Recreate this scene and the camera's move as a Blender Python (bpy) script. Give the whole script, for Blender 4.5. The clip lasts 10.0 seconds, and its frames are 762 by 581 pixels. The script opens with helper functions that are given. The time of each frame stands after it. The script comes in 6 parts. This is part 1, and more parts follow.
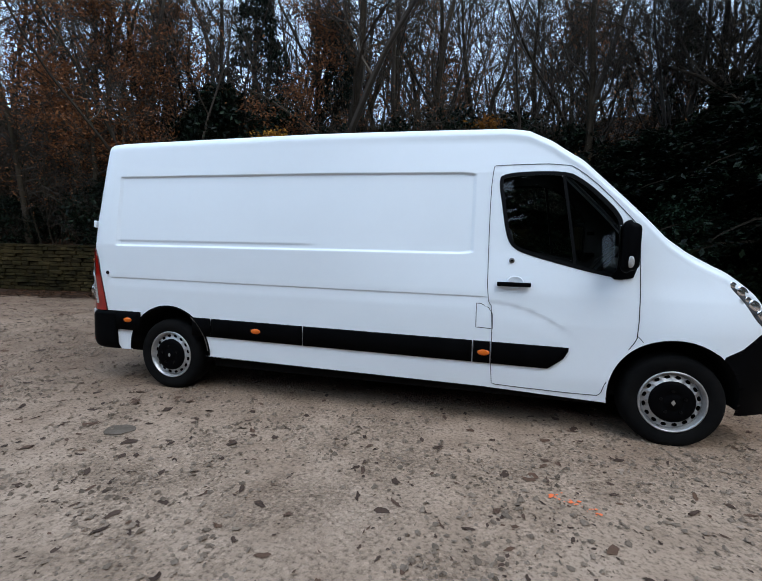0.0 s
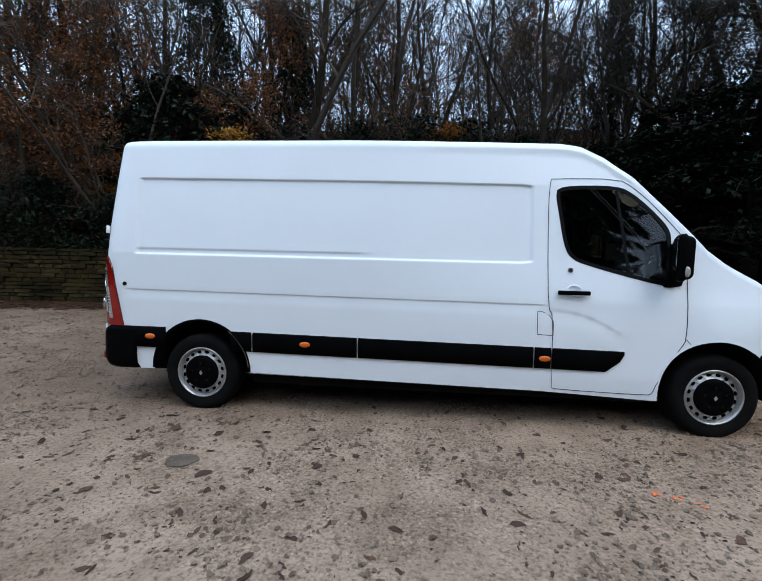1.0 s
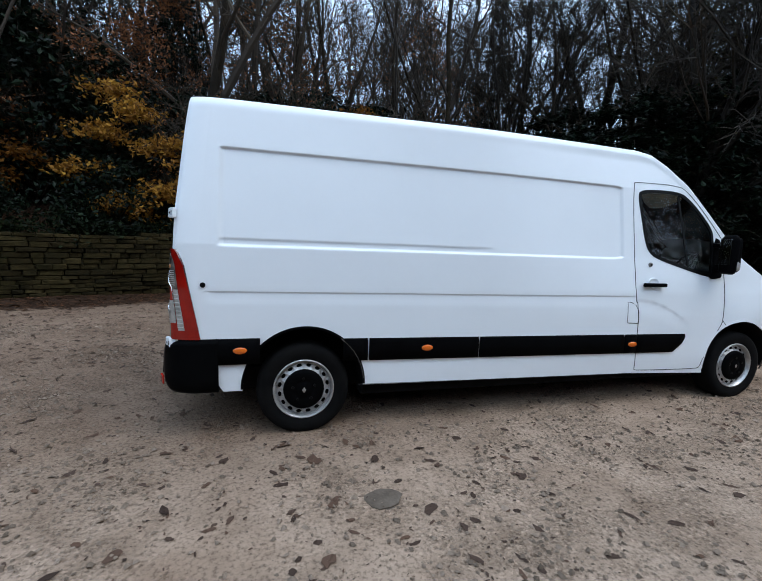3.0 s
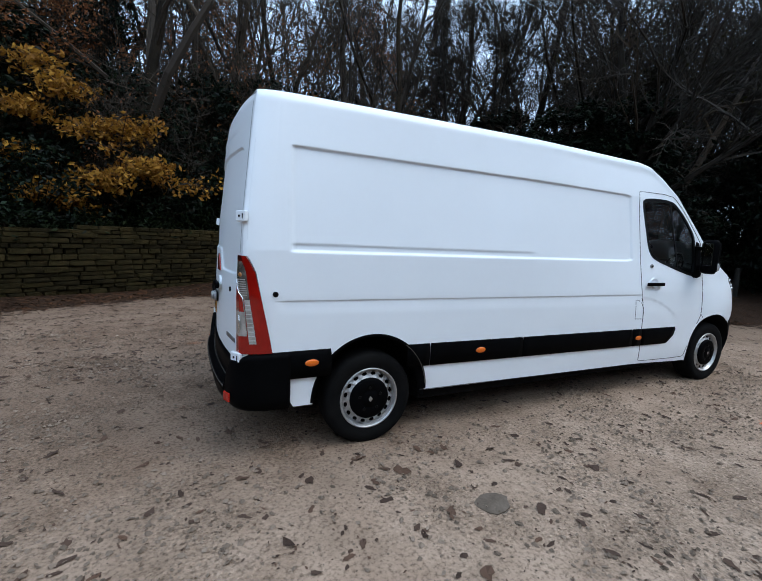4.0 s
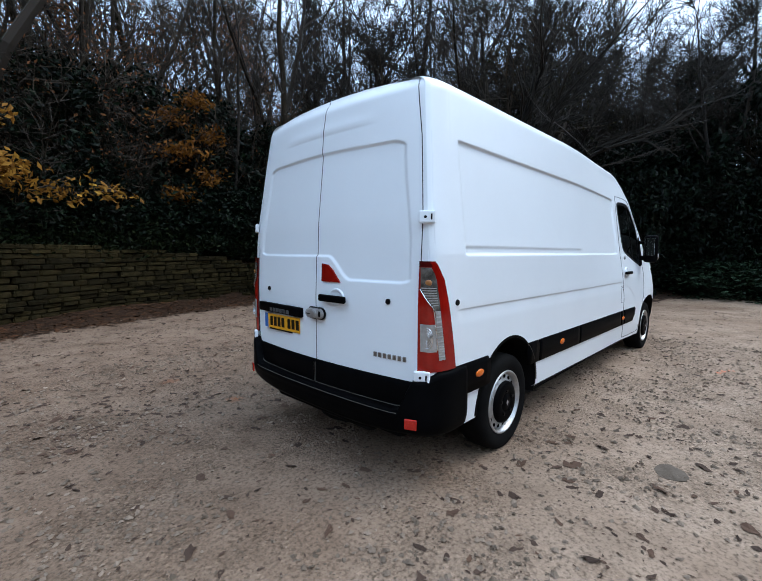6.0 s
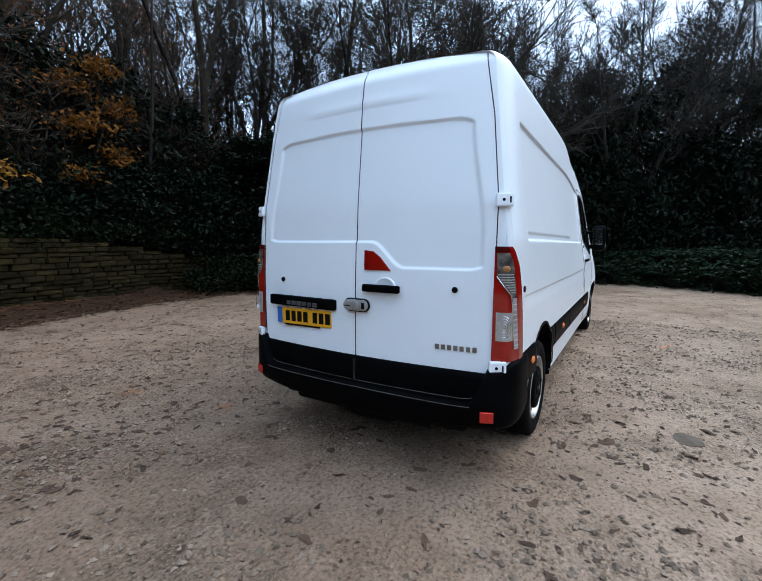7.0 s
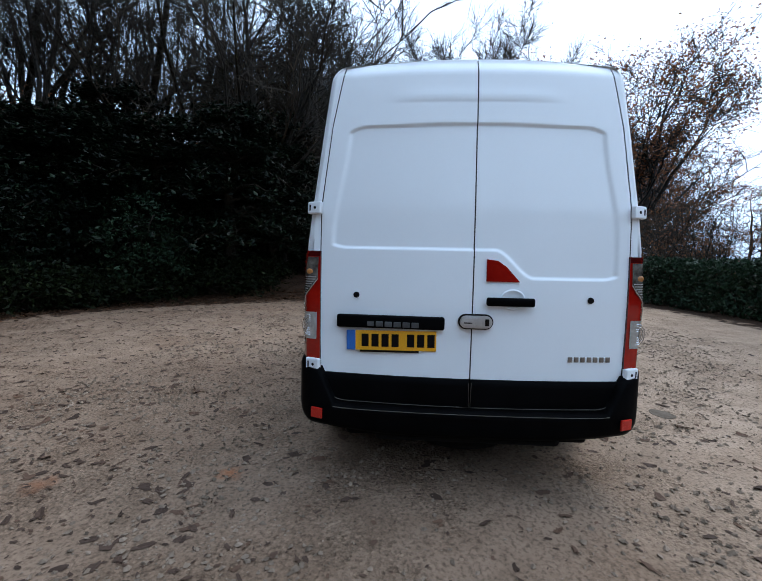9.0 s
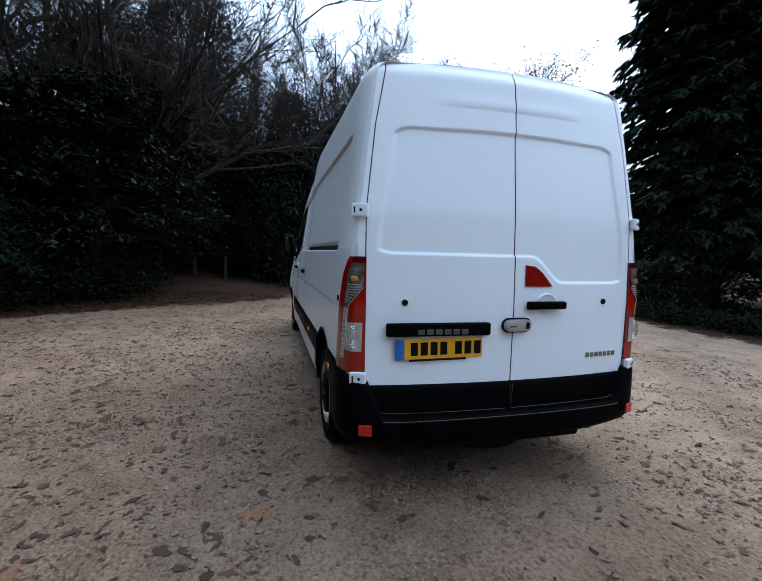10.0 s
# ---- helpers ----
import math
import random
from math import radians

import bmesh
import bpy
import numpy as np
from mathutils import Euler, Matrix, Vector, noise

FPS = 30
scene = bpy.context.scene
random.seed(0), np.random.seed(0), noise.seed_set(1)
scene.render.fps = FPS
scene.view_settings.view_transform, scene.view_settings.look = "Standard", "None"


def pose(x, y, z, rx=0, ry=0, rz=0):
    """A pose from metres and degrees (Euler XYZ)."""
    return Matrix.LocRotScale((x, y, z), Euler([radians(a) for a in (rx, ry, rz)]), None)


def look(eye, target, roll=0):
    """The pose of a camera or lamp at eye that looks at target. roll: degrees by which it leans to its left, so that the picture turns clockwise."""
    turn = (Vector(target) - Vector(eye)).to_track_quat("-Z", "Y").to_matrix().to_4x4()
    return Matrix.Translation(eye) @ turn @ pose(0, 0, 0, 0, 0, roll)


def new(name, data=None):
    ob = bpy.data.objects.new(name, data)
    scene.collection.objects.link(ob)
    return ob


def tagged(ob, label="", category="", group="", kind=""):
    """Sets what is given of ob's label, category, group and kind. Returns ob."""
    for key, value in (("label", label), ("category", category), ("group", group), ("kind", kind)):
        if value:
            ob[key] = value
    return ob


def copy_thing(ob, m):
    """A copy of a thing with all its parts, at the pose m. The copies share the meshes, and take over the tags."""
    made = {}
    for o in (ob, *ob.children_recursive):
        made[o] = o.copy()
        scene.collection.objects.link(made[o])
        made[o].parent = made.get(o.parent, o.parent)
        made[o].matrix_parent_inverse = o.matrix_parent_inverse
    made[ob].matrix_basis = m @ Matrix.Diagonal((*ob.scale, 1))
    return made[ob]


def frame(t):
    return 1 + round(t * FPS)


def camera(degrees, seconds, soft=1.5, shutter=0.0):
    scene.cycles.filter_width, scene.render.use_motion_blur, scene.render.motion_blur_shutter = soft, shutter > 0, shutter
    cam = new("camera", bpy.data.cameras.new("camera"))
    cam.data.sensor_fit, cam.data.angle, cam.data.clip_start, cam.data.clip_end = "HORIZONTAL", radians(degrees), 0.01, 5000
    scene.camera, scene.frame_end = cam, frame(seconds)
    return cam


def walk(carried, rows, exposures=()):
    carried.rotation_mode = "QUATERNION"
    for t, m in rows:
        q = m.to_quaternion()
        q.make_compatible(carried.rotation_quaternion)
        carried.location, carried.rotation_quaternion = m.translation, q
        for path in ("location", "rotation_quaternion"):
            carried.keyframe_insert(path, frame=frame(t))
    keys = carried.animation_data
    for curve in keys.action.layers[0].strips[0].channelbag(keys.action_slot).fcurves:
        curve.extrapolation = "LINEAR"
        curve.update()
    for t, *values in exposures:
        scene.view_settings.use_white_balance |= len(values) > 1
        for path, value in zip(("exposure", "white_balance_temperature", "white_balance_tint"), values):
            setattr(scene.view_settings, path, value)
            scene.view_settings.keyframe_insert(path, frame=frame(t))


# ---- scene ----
cam = camera(85.0, 10.0, soft=1.05)
PATH = [
    (0, (2.982, -4.308, 1.353), (2.494, -2.376, 1.18), 1.3),
    (0.5, (2.465, -4.365, 1.38), (2.111, -2.403, 1.216), 1.2),
    (1, (1.942, -4.436, 1.399), (1.759, -2.451, 1.239), 1.3),
    (1.5, (1.365, -4.39, 1.398), (1.36, -2.395, 1.252), 1.0),
    (2, (0.779, -4.344, 1.384), (0.938, -2.357, 1.219), 0.8),
    (2.5, (0.255, -4.191, 1.377), (0.571, -2.226, 1.183), 1.0),
    (2.7, (0.051, -4.103, 1.388), (0.448, -2.153, 1.186), 1.5),
    (3.8, (-0.981, -3.690, 1.500), (-0.192, -1.870, 1.248), 2.3),
    (4, (-1.195, -3.592, 1.485), (-0.342, -1.800, 1.242), 2.4),
    (4.5, (-1.664, -3.343, 1.453), (-0.653, -1.630, 1.247), 1.8),
    (5, (-2.058, -2.990, 1.421), (-0.919, -1.358, 1.228), 1.0),
    (5.5, (-2.435, -2.635, 1.400), (-1.166, -1.099, 1.217), 0.8),
    (5.7, (-2.543, -2.497, 1.409), (-1.200, -1.025, 1.221), 0.6),
    (6.8, (-3.049, -1.628, 1.376), (-1.388, -0.533, 1.17), -0.3),
    (7, (-3.081, -1.463, 1.369), (-1.377, -0.441, 1.141), 0.2),
    (7.5, (-3.157, -1.002, 1.382), (-1.352, -0.177, 1.137), 0.3),
    (8, (-3.277, -0.551, 1.38), (-1.395, 0.083, 1.136), 0.6),
    (8.5, (-3.26, -0.109, 1.376), (-1.318, 0.319, 1.162), 0.6),
    (9, (-3.225, 0.38, 1.346), (-1.236, 0.486, 1.167), 1.2),
    (9.5, (-3.137, 0.869, 1.336), (-1.16, 0.615, 1.163), 1.7),
    (10, (-3.016, 1.342, 1.372), (-1.093, 0.821, 1.193), 1.5),
]
walk(cam, [(t, look(eye, target, roll)) for t, eye, target, roll in PATH], [(0.0, 0.46), (2.5, 0.46), (4.5, 0.57), (7.0, 0.84), (8.5, 0.73), (9.2, 0.64), (10.0, 0.72)])

# ---- world and light: a dull overcast day ----
world = bpy.data.worlds.new("overcast")
scene.world = world
world.use_nodes = True
wn, wl = world.node_tree.nodes, world.node_tree.links
sky = wn.new("ShaderNodeTexSky")
sky.sky_type, sky.sun_disc = "NISHITA", False
sky.sun_elevation, sky.sun_rotation = radians(54), radians(138)
sky.dust_density, sky.air_density, sky.ozone_density = 6.0, 1.2, 1.0
cloud = wn.new("ShaderNodeHueSaturation")
cloud.inputs["Saturation"].default_value = 0.22
wl.new(sky.outputs[0], cloud.inputs["Color"])
veil = wn.new("ShaderNodeMixRGB")
veil.inputs[0].default_value = 0.75
veil.inputs[2].default_value = (8.25, 11.5, 16.0, 1)
wl.new(cloud.outputs[0], veil.inputs[1])
# an overcast sky is brighter overhead than low down
way = wn.new("ShaderNodeTexCoord")
split = wn.new("ShaderNodeSeparateXYZ")
wl.new(way.outputs["Generated"], split.inputs[0])
lift = wn.new("ShaderNodeMapRange")
lift.inputs[1].default_value, lift.inputs[2].default_value, lift.inputs[3].default_value, lift.inputs[4].default_value = 0.0, 1.0, 1.0, 1.2
wl.new(split.outputs[2], lift.inputs[0])
dome = wn.new("ShaderNodeVectorMath")
dome.operation = "SCALE"
wl.new(veil.outputs[0], dome.inputs[0])
wl.new(lift.outputs[0], dome.inputs["Scale"])
wl.new(dome.outputs[0], wn["Background"].inputs["Color"])
wn["Background"].inputs["Strength"].default_value = 0.1
sun = new("sun", bpy.data.lights.new("sun", "SUN"))
sun.data.energy, sun.data.angle, sun.data.color = 0.9, radians(40), (0.92, 0.97, 1.0)
sun.matrix_world = pose(0, 0, 30, 36, 0, 42)


# ---- materials ----
def shader(name):
    m = bpy.data.materials.new(name)
    m.use_nodes = True
    return m, m.node_tree.nodes, m.node_tree.links, m.node_tree.nodes["Principled BSDF"]


def grain(n, l, scale, detail=6.0, rough=0.6, coord="Object"):
    c = n.new("ShaderNodeTexCoord")
    t = n.new("ShaderNodeTexNoise")
    t.inputs["Scale"].default_value, t.inputs["Detail"].default_value, t.inputs["Roughness"].default_value = scale, detail, rough
    l.new(c.outputs[coord], t.inputs["Vector"])
    return t


def ramp(n, l, src, stops):
    r = n.new("ShaderNodeValToRGB")
    while len(r.color_ramp.elements) < len(stops):
        r.color_ramp.elements.new(0.5)
    for e, (p, c) in zip(r.color_ramp.elements, stops):
        e.position, e.color = p, (*c, 1)
    l.new(src, r.inputs[0])
    return r


def mixed(n, l, fac, a, b, mode="MIX"):
    m = n.new("ShaderNodeMixRGB")
    m.blend_type = mode
    for k, v in ((0, fac), (1, a), (2, b)):
        if isinstance(v, (int, float)):
            m.inputs[k].default_value = v
        elif isinstance(v, tuple):
            m.inputs[k].default_value = (*v, 1)
        else:
            l.new(v, m.inputs[k])
    return m


def surf(name, c1, c2, scale=6.0, fine=60.0, rough=0.6, bump=0.0, metal=0.0, coat=0.0, depth=0.01, spread=0.0, spec=0.5, fleck=0.22):
    """Two-scale material: broad patches between c1 and c2, fine grain, bump, and a lightness that differs from piece to piece by spread."""
    m, n, l, p = shader(name)
    a, b = grain(n, l, scale), grain(n, l, fine, 3.0)
    ra = ramp(n, l, a.outputs[0], ((0.35, c1), (0.65, c2)))
    gr = ramp(n, l, b.outputs[0], ((0.3, (1 - fleck,) * 3), (0.7, (1, 1, 1))))
    col = mixed(n, l, 1.0, ra.outputs[0], gr.outputs[0], "MULTIPLY").outputs[0]
    if spread:
        for node, out in (("ShaderNodeObjectInfo", "Random"), ("ShaderNodeNewGeometry", "Random Per Island")):
            g = n.new(node)
            k = ramp(n, l, g.outputs[out], ((0.0, (1 - spread,) * 3), (1.0, (1 + spread,) * 3)))
            col = mixed(n, l, 1.0, col, k.outputs[0], "MULTIPLY").outputs[0]
    l.new(col, p.inputs["Base Color"])
    rr = n.new("ShaderNodeMapRange")
    rr.inputs[3].default_value, rr.inputs[4].default_value = max(0.02, rough - 0.08), min(1, rough + 0.08)
    l.new(b.outputs[0], rr.inputs[0])
    l.new(rr.outputs[0], p.inputs["Roughness"])
    p.inputs["Metallic"].default_value, p.inputs["Coat Weight"].default_value = metal, coat
    p.inputs["Specular IOR Level"].default_value = spec
    if bump:
        bp = n.new("ShaderNodeBump")
        bp.inputs["Strength"].default_value, bp.inputs["Distance"].default_value = bump, depth
        l.new(b.outputs[0], bp.inputs["Height"])
        l.new(bp.outputs[0], p.inputs["Normal"])
    return m


def glass(name, tint, rough=0.02):
    m, n, l, p = shader(name)
    p.inputs["Base Color"].default_value = (*tint, 1)
    p.inputs["Roughness"].default_value, p.inputs["Transmission Weight"].default_value, p.inputs["IOR"].default_value = rough, 1.0, 1.45
    return m


def leafy(name, stops, rough=0.6, through_light=0.25):
    m, n, l, p = shader(name)
    g = n.new("ShaderNodeNewGeometry")
    t = grain(n, l, 0.9, 3.0)
    f = n.new("ShaderNodeMath")
    f.operation = "MULTIPLY_ADD"
    l.new(g.outputs["Random Per Island"], f.inputs[0])
    f.inputs[1].default_value = 0.6
    h = n.new("ShaderNodeMath")
    h.operation = "MULTIPLY"
    h.inputs[1].default_value = 0.4
    l.new(t.outputs[0], h.inputs[0])
    l.new(h.outputs[0], f.inputs[2])
    r = ramp(n, l, f.outputs[0], stops)
    l.new(r.outputs[0], p.inputs["Base Color"])
    p.inputs["Roughness"].default_value = rough
    p.inputs["Specular IOR Level"].default_value = 0.1
    d = n.new("ShaderNodeBsdfTranslucent")
    l.new(r.outputs[0], d.inputs[0])
    s = n.new("ShaderNodeMixShader")
    s.inputs[0].default_value = through_light
    l.new(p.outputs[0], s.inputs[1])
    l.new(d.outputs[0], s.inputs[2])
    l.new(s.outputs[0], n["Material Output"].inputs[0])
    return m


M_WHITE = surf("white_paint", (0.78, 0.81, 0.835), (0.81, 0.84, 0.865), 0.8, 140, 0.34, coat=0.12, fleck=0.015)
M_BLACK = surf("black_plastic", (0.0022, 0.0022, 0.0024), (0.0034, 0.0034, 0.0037), 5, 260, 0.45, 0.2, depth=0.001, spec=0.016)
M_TRIM = surf("black_gloss_trim", (0.003, 0.003, 0.0033), (0.004, 0.004, 0.0043), 5, 200, 0.35, spec=0.12)
M_SEAL = surf("rubber_seal", (0.02, 0.02, 0.022), (0.03, 0.03, 0.034), 5, 200, 0.7)
M_TYRE = surf("tyre_rubber", (0.0032, 0.0032, 0.0034), (0.0075, 0.007, 0.0066), 7, 120, 0.85, 0.3, depth=0.002, spec=0.08)
M_STEEL = surf("silver_steel", (0.46, 0.45, 0.44), (0.62, 0.61, 0.60), 9, 140, 0.38, metal=0.7)
M_CHROME = surf("brushed_chrome", (0.27, 0.26, 0.25), (0.38, 0.37, 0.36), 20, 240, 0.35, metal=1.0)
M_REFLECT = surf("lamp_reflector", (0.80, 0.80, 0.80), (0.90, 0.90, 0.90), 30, 160, 0.14, metal=0.9, coat=0.5)
M_LETTER = surf("grey_raised_letter", (0.045, 0.046, 0.048), (0.075, 0.076, 0.078), 20, 160, 0.4)
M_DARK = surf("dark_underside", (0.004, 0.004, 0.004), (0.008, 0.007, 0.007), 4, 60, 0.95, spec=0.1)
M_CABIN = surf("cabin_grey_plastic", (0.012, 0.013, 0.015), (0.022, 0.023, 0.025), 5, 90, 0.7)
M_SEAT = surf("seat_cloth", (0.018, 0.02, 0.024), (0.03, 0.032, 0.036), 9, 300, 0.95)
M_RED = surf("red_lens", (0.21, 0.0045, 0.0025), (0.31, 0.008, 0.004), 5, 60, 0.12, coat=0.35, spec=0.4, fleck=0.06)
M_REFLEX = surf("red_reflector", (0.46, 0.012, 0.006), (0.55, 0.018, 0.009), 30, 200, 0.25, coat=0.3)
M_MAROON = surf("dark_red_lens", (0.045, 0.003, 0.003), (0.085, 0.005, 0.004), 9, 60, 0.12, coat=0.35, spec=0.4)
M_CLEAR = surf("clear_lens", (0.36, 0.335, 0.31), (0.56, 0.53, 0.50), 14, 70, 0.12, 0.5, metal=0.25, depth=0.004, coat=0.7, fleck=0.25)
M_SMOKE = surf("smoky_lens", (0.07, 0.06, 0.05), (0.26, 0.235, 0.205), 18, 60, 0.10, 0.5, metal=0.3, depth=0.004, coat=0.8, fleck=0.3)
M_AMBER = surf("amber_lens", (0.74, 0.13, 0.006), (0.82, 0.17, 0.010), 6, 160, 0.25, coat=0.4)
M_YELLOW = surf("yellow_reflective", (0.80, 0.36, 0.010), (0.86, 0.40, 0.014), 8, 200, 0.35)
M_BLUE = surf("blue_reflective", (0.012, 0.115, 0.42), (0.02, 0.14, 0.48), 8, 200, 0.35)
M_GLASS = glass("tinted_glass", (0.20, 0.25, 0.24))
M_MIRROR = surf("mirror_glass", (0.82, 0.84, 0.84), (0.86, 0.87, 0.87), 3, 60, 0.03, metal=1.0)
M_BARK = surf("bark", (0.011, 0.0078, 0.0045), (0.032, 0.0225, 0.013), 1.2, 30, 0.9, 0.8, depth=0.02, spread=0.3, spec=0.2)
M_TWIG = surf("twigs", (0.021, 0.0135, 0.0075), (0.055, 0.036, 0.020), 0.5, 20, 0.9, spread=0.35)
M_BRANCH = surf("dark_branches", (0.008, 0.0055, 0.0032), (0.026, 0.0175, 0.010), 0.6, 20, 0.9, spread=0.3)
M_STONE = surf("walling_stone", (0.0125, 0.0105, 0.0028), (0.044, 0.031, 0.0115), 1.3, 24, 0.95, 1.0, depth=0.02, spread=0.42, spec=0.1, fleck=0.6)
M_JOINT = surf("wall_core", (0.006, 0.005, 0.003), (0.012, 0.010, 0.006), 6, 50, 0.95)
# dust on the door trim; on the wheel arch also light caught by the edge
M_PALE_EDGE = surf("pale_edge", (0.06, 0.05, 0.042), (0.11, 0.095, 0.08), 8, 90, 0.9)
M_PEBBLE = surf("pebble", (0.165, 0.120, 0.086), (0.36, 0.265, 0.198), 3, 90, 0.9, 0.3, depth=0.003, spread=0.24, spec=0.08)
M_SLAB = surf("slab_stone", (0.105, 0.080, 0.060), (0.155, 0.120, 0.092), 8, 70, 0.92, 0.5, depth=0.004, spec=0.08)
M_PAINTMARK = surf("orange_spray", (0.85, 0.13, 0.03), (0.9, 0.2, 0.06), 30, 140, 0.8)
M_POST = surf("weathered_post", (0.010, 0.008, 0.006), (0.022, 0.018, 0.013), 9, 60, 0.9, 0.5)
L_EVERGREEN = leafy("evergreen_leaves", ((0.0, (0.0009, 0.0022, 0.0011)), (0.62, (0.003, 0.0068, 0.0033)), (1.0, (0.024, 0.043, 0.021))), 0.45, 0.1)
L_LAUREL = leafy("laurel_leaves", ((0.0, (0.006, 0.014, 0.008)), (0.6, (0.018, 0.036, 0.019)), (1.0, (0.060, 0.100, 0.055))), 0.4, 0.12)
L_BRAMBLE = leafy("bramble_leaves", ((0.0, (0.0018, 0.0036, 0.0012)), (0.6, (0.006, 0.0105, 0.003)), (1.0, (0.022, 0.030, 0.008))), 0.6)
L_YELLOW = leafy("yellow_leaves", ((0.0, (0.11, 0.046, 0.012)), (0.5, (0.28, 0.130, 0.022)), (1.0, (0.52, 0.29, 0.045))), 0.6, 0.35)
L_RUSSET = leafy("russet_leaves", ((0.0, (0.070, 0.029, 0.014)), (0.5, (0.185, 0.074, 0.032)), (1.0, (0.34, 0.150, 0.056))), 0.7, 0.3)
L_DRIFT = leafy("drifted_leaves", ((0.0, (0.018, 0.010, 0.006)), (0.6, (0.050, 0.025, 0.013)), (1.0, (0.14, 0.055, 0.024))), 0.7, 0.05)
L_OLIVE = leafy("olive_leaves", ((0.0, (0.010, 0.010, 0.004)), (0.6, (0.028, 0.026, 0.009)), (1.0, (0.07, 0.052, 0.016))), 0.6, 0.2)
L_AMBER = leafy("amber_leaves", ((0.0, (0.07, 0.026, 0.008)), (0.5, (0.17, 0.068, 0.012)), (1.0, (0.28, 0.125, 0.020))), 0.65, 0.35)
L_FALLEN = leafy("fallen_leaves", ((0.0, (0.030, 0.019, 0.014)), (0.55, (0.075, 0.046, 0.033)), (0.85, (0.12, 0.066, 0.042)), (1.0, (0.24, 0.10, 0.05))), 0.7, 0.05)
L_CONIFER = leafy("conifer_needles", ((0.0, (0.004, 0.009, 0.005)), (0.55, (0.010, 0.020, 0.010)), (1.0, (0.040, 0.062, 0.030))), 0.7, 0.08)


def ground_material():
    m, n, l, p = shader("gravel_and_litter")
    c = n.new("ShaderNodeTexCoord").outputs["Object"]
    big, mid, fine = grain(n, l, 0.45, 5.0), grain(n, l, 3.2, 6.0), grain(n, l, 45.0, 4.0)
    v = n.new("ShaderNodeTexVoronoi")
    v.inputs["Scale"].default_value = 62.0
    l.new(c, v.inputs["Vector"])
    v2 = n.new("ShaderNodeTexVoronoi")
    v2.inputs["Scale"].default_value = 95.0
    l.new(c, v2.inputs["Vector"])
    sand = ramp(n, l, mid.outputs[0], ((0.3, (0.255, 0.177, 0.124)), (0.5, (0.325, 0.229, 0.163)), (0.72, (0.385, 0.276, 0.200))))
    worn = ramp(n, l, big.outputs[0], ((0.32, (0.66, 0.60, 0.56)), (0.5, (1, 1, 1)), (0.7, (1.12, 1.11, 1.10))))
    base = mixed(n, l, 1.0, sand.outputs[0], worn.outputs[0], "MULTIPLY")
    bw = n.new("ShaderNodeSeparateColor")
    l.new(v.outputs["Color"], bw.inputs[0])
    chips = ramp(n, l, bw.outputs[0], ((0.0, (0.45, 0.42, 0.40)), (0.25, (0.92, 0.91, 0.90)), (0.85, (1.0, 1.0, 1.0)), (1.0, (1.45, 1.45, 1.45))))
    patch = ramp(n, l, grain(n, l, 1.1, 5.0, 0.65).outputs[0], ((0.40, (0.12,) * 3), (0.66, (0.85,) * 3)))
    base = mixed(n, l, patch.outputs[0], base.outputs[0], mixed(n, l, 1.0, base.outputs[0], chips.outputs[0], "MULTIPLY").outputs[0])
    dirt = ramp(n, l, fine.outputs[0], ((0.32, (0.50, 0.49, 0.48)), (0.50, (1.0, 1.0, 1.0)), (0.70, (1.12, 1.12, 1.12))))
    base = mixed(n, l, 1.0, base.outputs[0], dirt.outputs[0], "MULTIPLY")
    # two faint brick-dust stains
    for spot, size, tint in (((-0.86, 1.40, 0.0), 0.17, (0.46, 0.17, 0.07)), ((-1.08, 2.40, 0.0), 0.20, (0.34, 0.15, 0.08))):
        far = n.new("ShaderNodeVectorMath")
        far.operation = "DISTANCE"
        far.inputs[1].default_value = spot
        l.new(c, far.inputs[0])
        worn_edge = n.new("ShaderNodeMath")
        worn_edge.operation = "MULTIPLY_ADD"
        l.new(grain(n, l, 14.0, 4.0).outputs[0], worn_edge.inputs[0])
        worn_edge.inputs[1].default_value = size
        l.new(far.outputs["Value"], worn_edge.inputs[2])
        mark = ramp(n, l, worn_edge.outputs[0], ((size * 0.55, (0.75,) * 3), (size * 1.05, (0, 0, 0))))
        base = mixed(n, l, mark.outputs[0], base.outputs[0], tint)
    leaf = ramp(n, l, v2.outputs["Color"], ((0.1, (0.008, 0.005, 0.004)), (0.5, (0.022, 0.013, 0.008)), (0.9, (0.070, 0.032, 0.015))))
    # shade of trees and van, with leaf mould, put into the gravel colour
    shade_mould = n.new("ShaderNodeAttribute")
    shade_mould.attribute_name = "shade_mould"
    shade_fac = n.new("ShaderNodeMath")
    shade_fac.operation = "MULTIPLY_ADD"
    l.new(big.outputs[0], shade_fac.inputs[0])
    shade_fac.inputs[1].default_value = 0.9
    l.new(shade_mould.outputs["Fac"], shade_fac.inputs[2])
    tone = ramp(n, l, shade_fac.outputs[0], ((0.46, (1, 1, 1)), (1.05, (0.50, 0.465, 0.445))))
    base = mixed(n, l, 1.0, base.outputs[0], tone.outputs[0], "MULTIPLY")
    a = n.new("ShaderNodeAttribute")
    a.attribute_name = "litter"
    k = n.new("ShaderNodeMath")
    k.operation = "MULTIPLY_ADD"
    l.new(mid.outputs[0], k.inputs[0])
    k.inputs[1].default_value = 1.3
    l.new(a.outputs["Fac"], k.inputs[2])
    edge = ramp(n, l, k.outputs[0], ((1.05, (0, 0, 0)), (1.25, (1, 1, 1))))
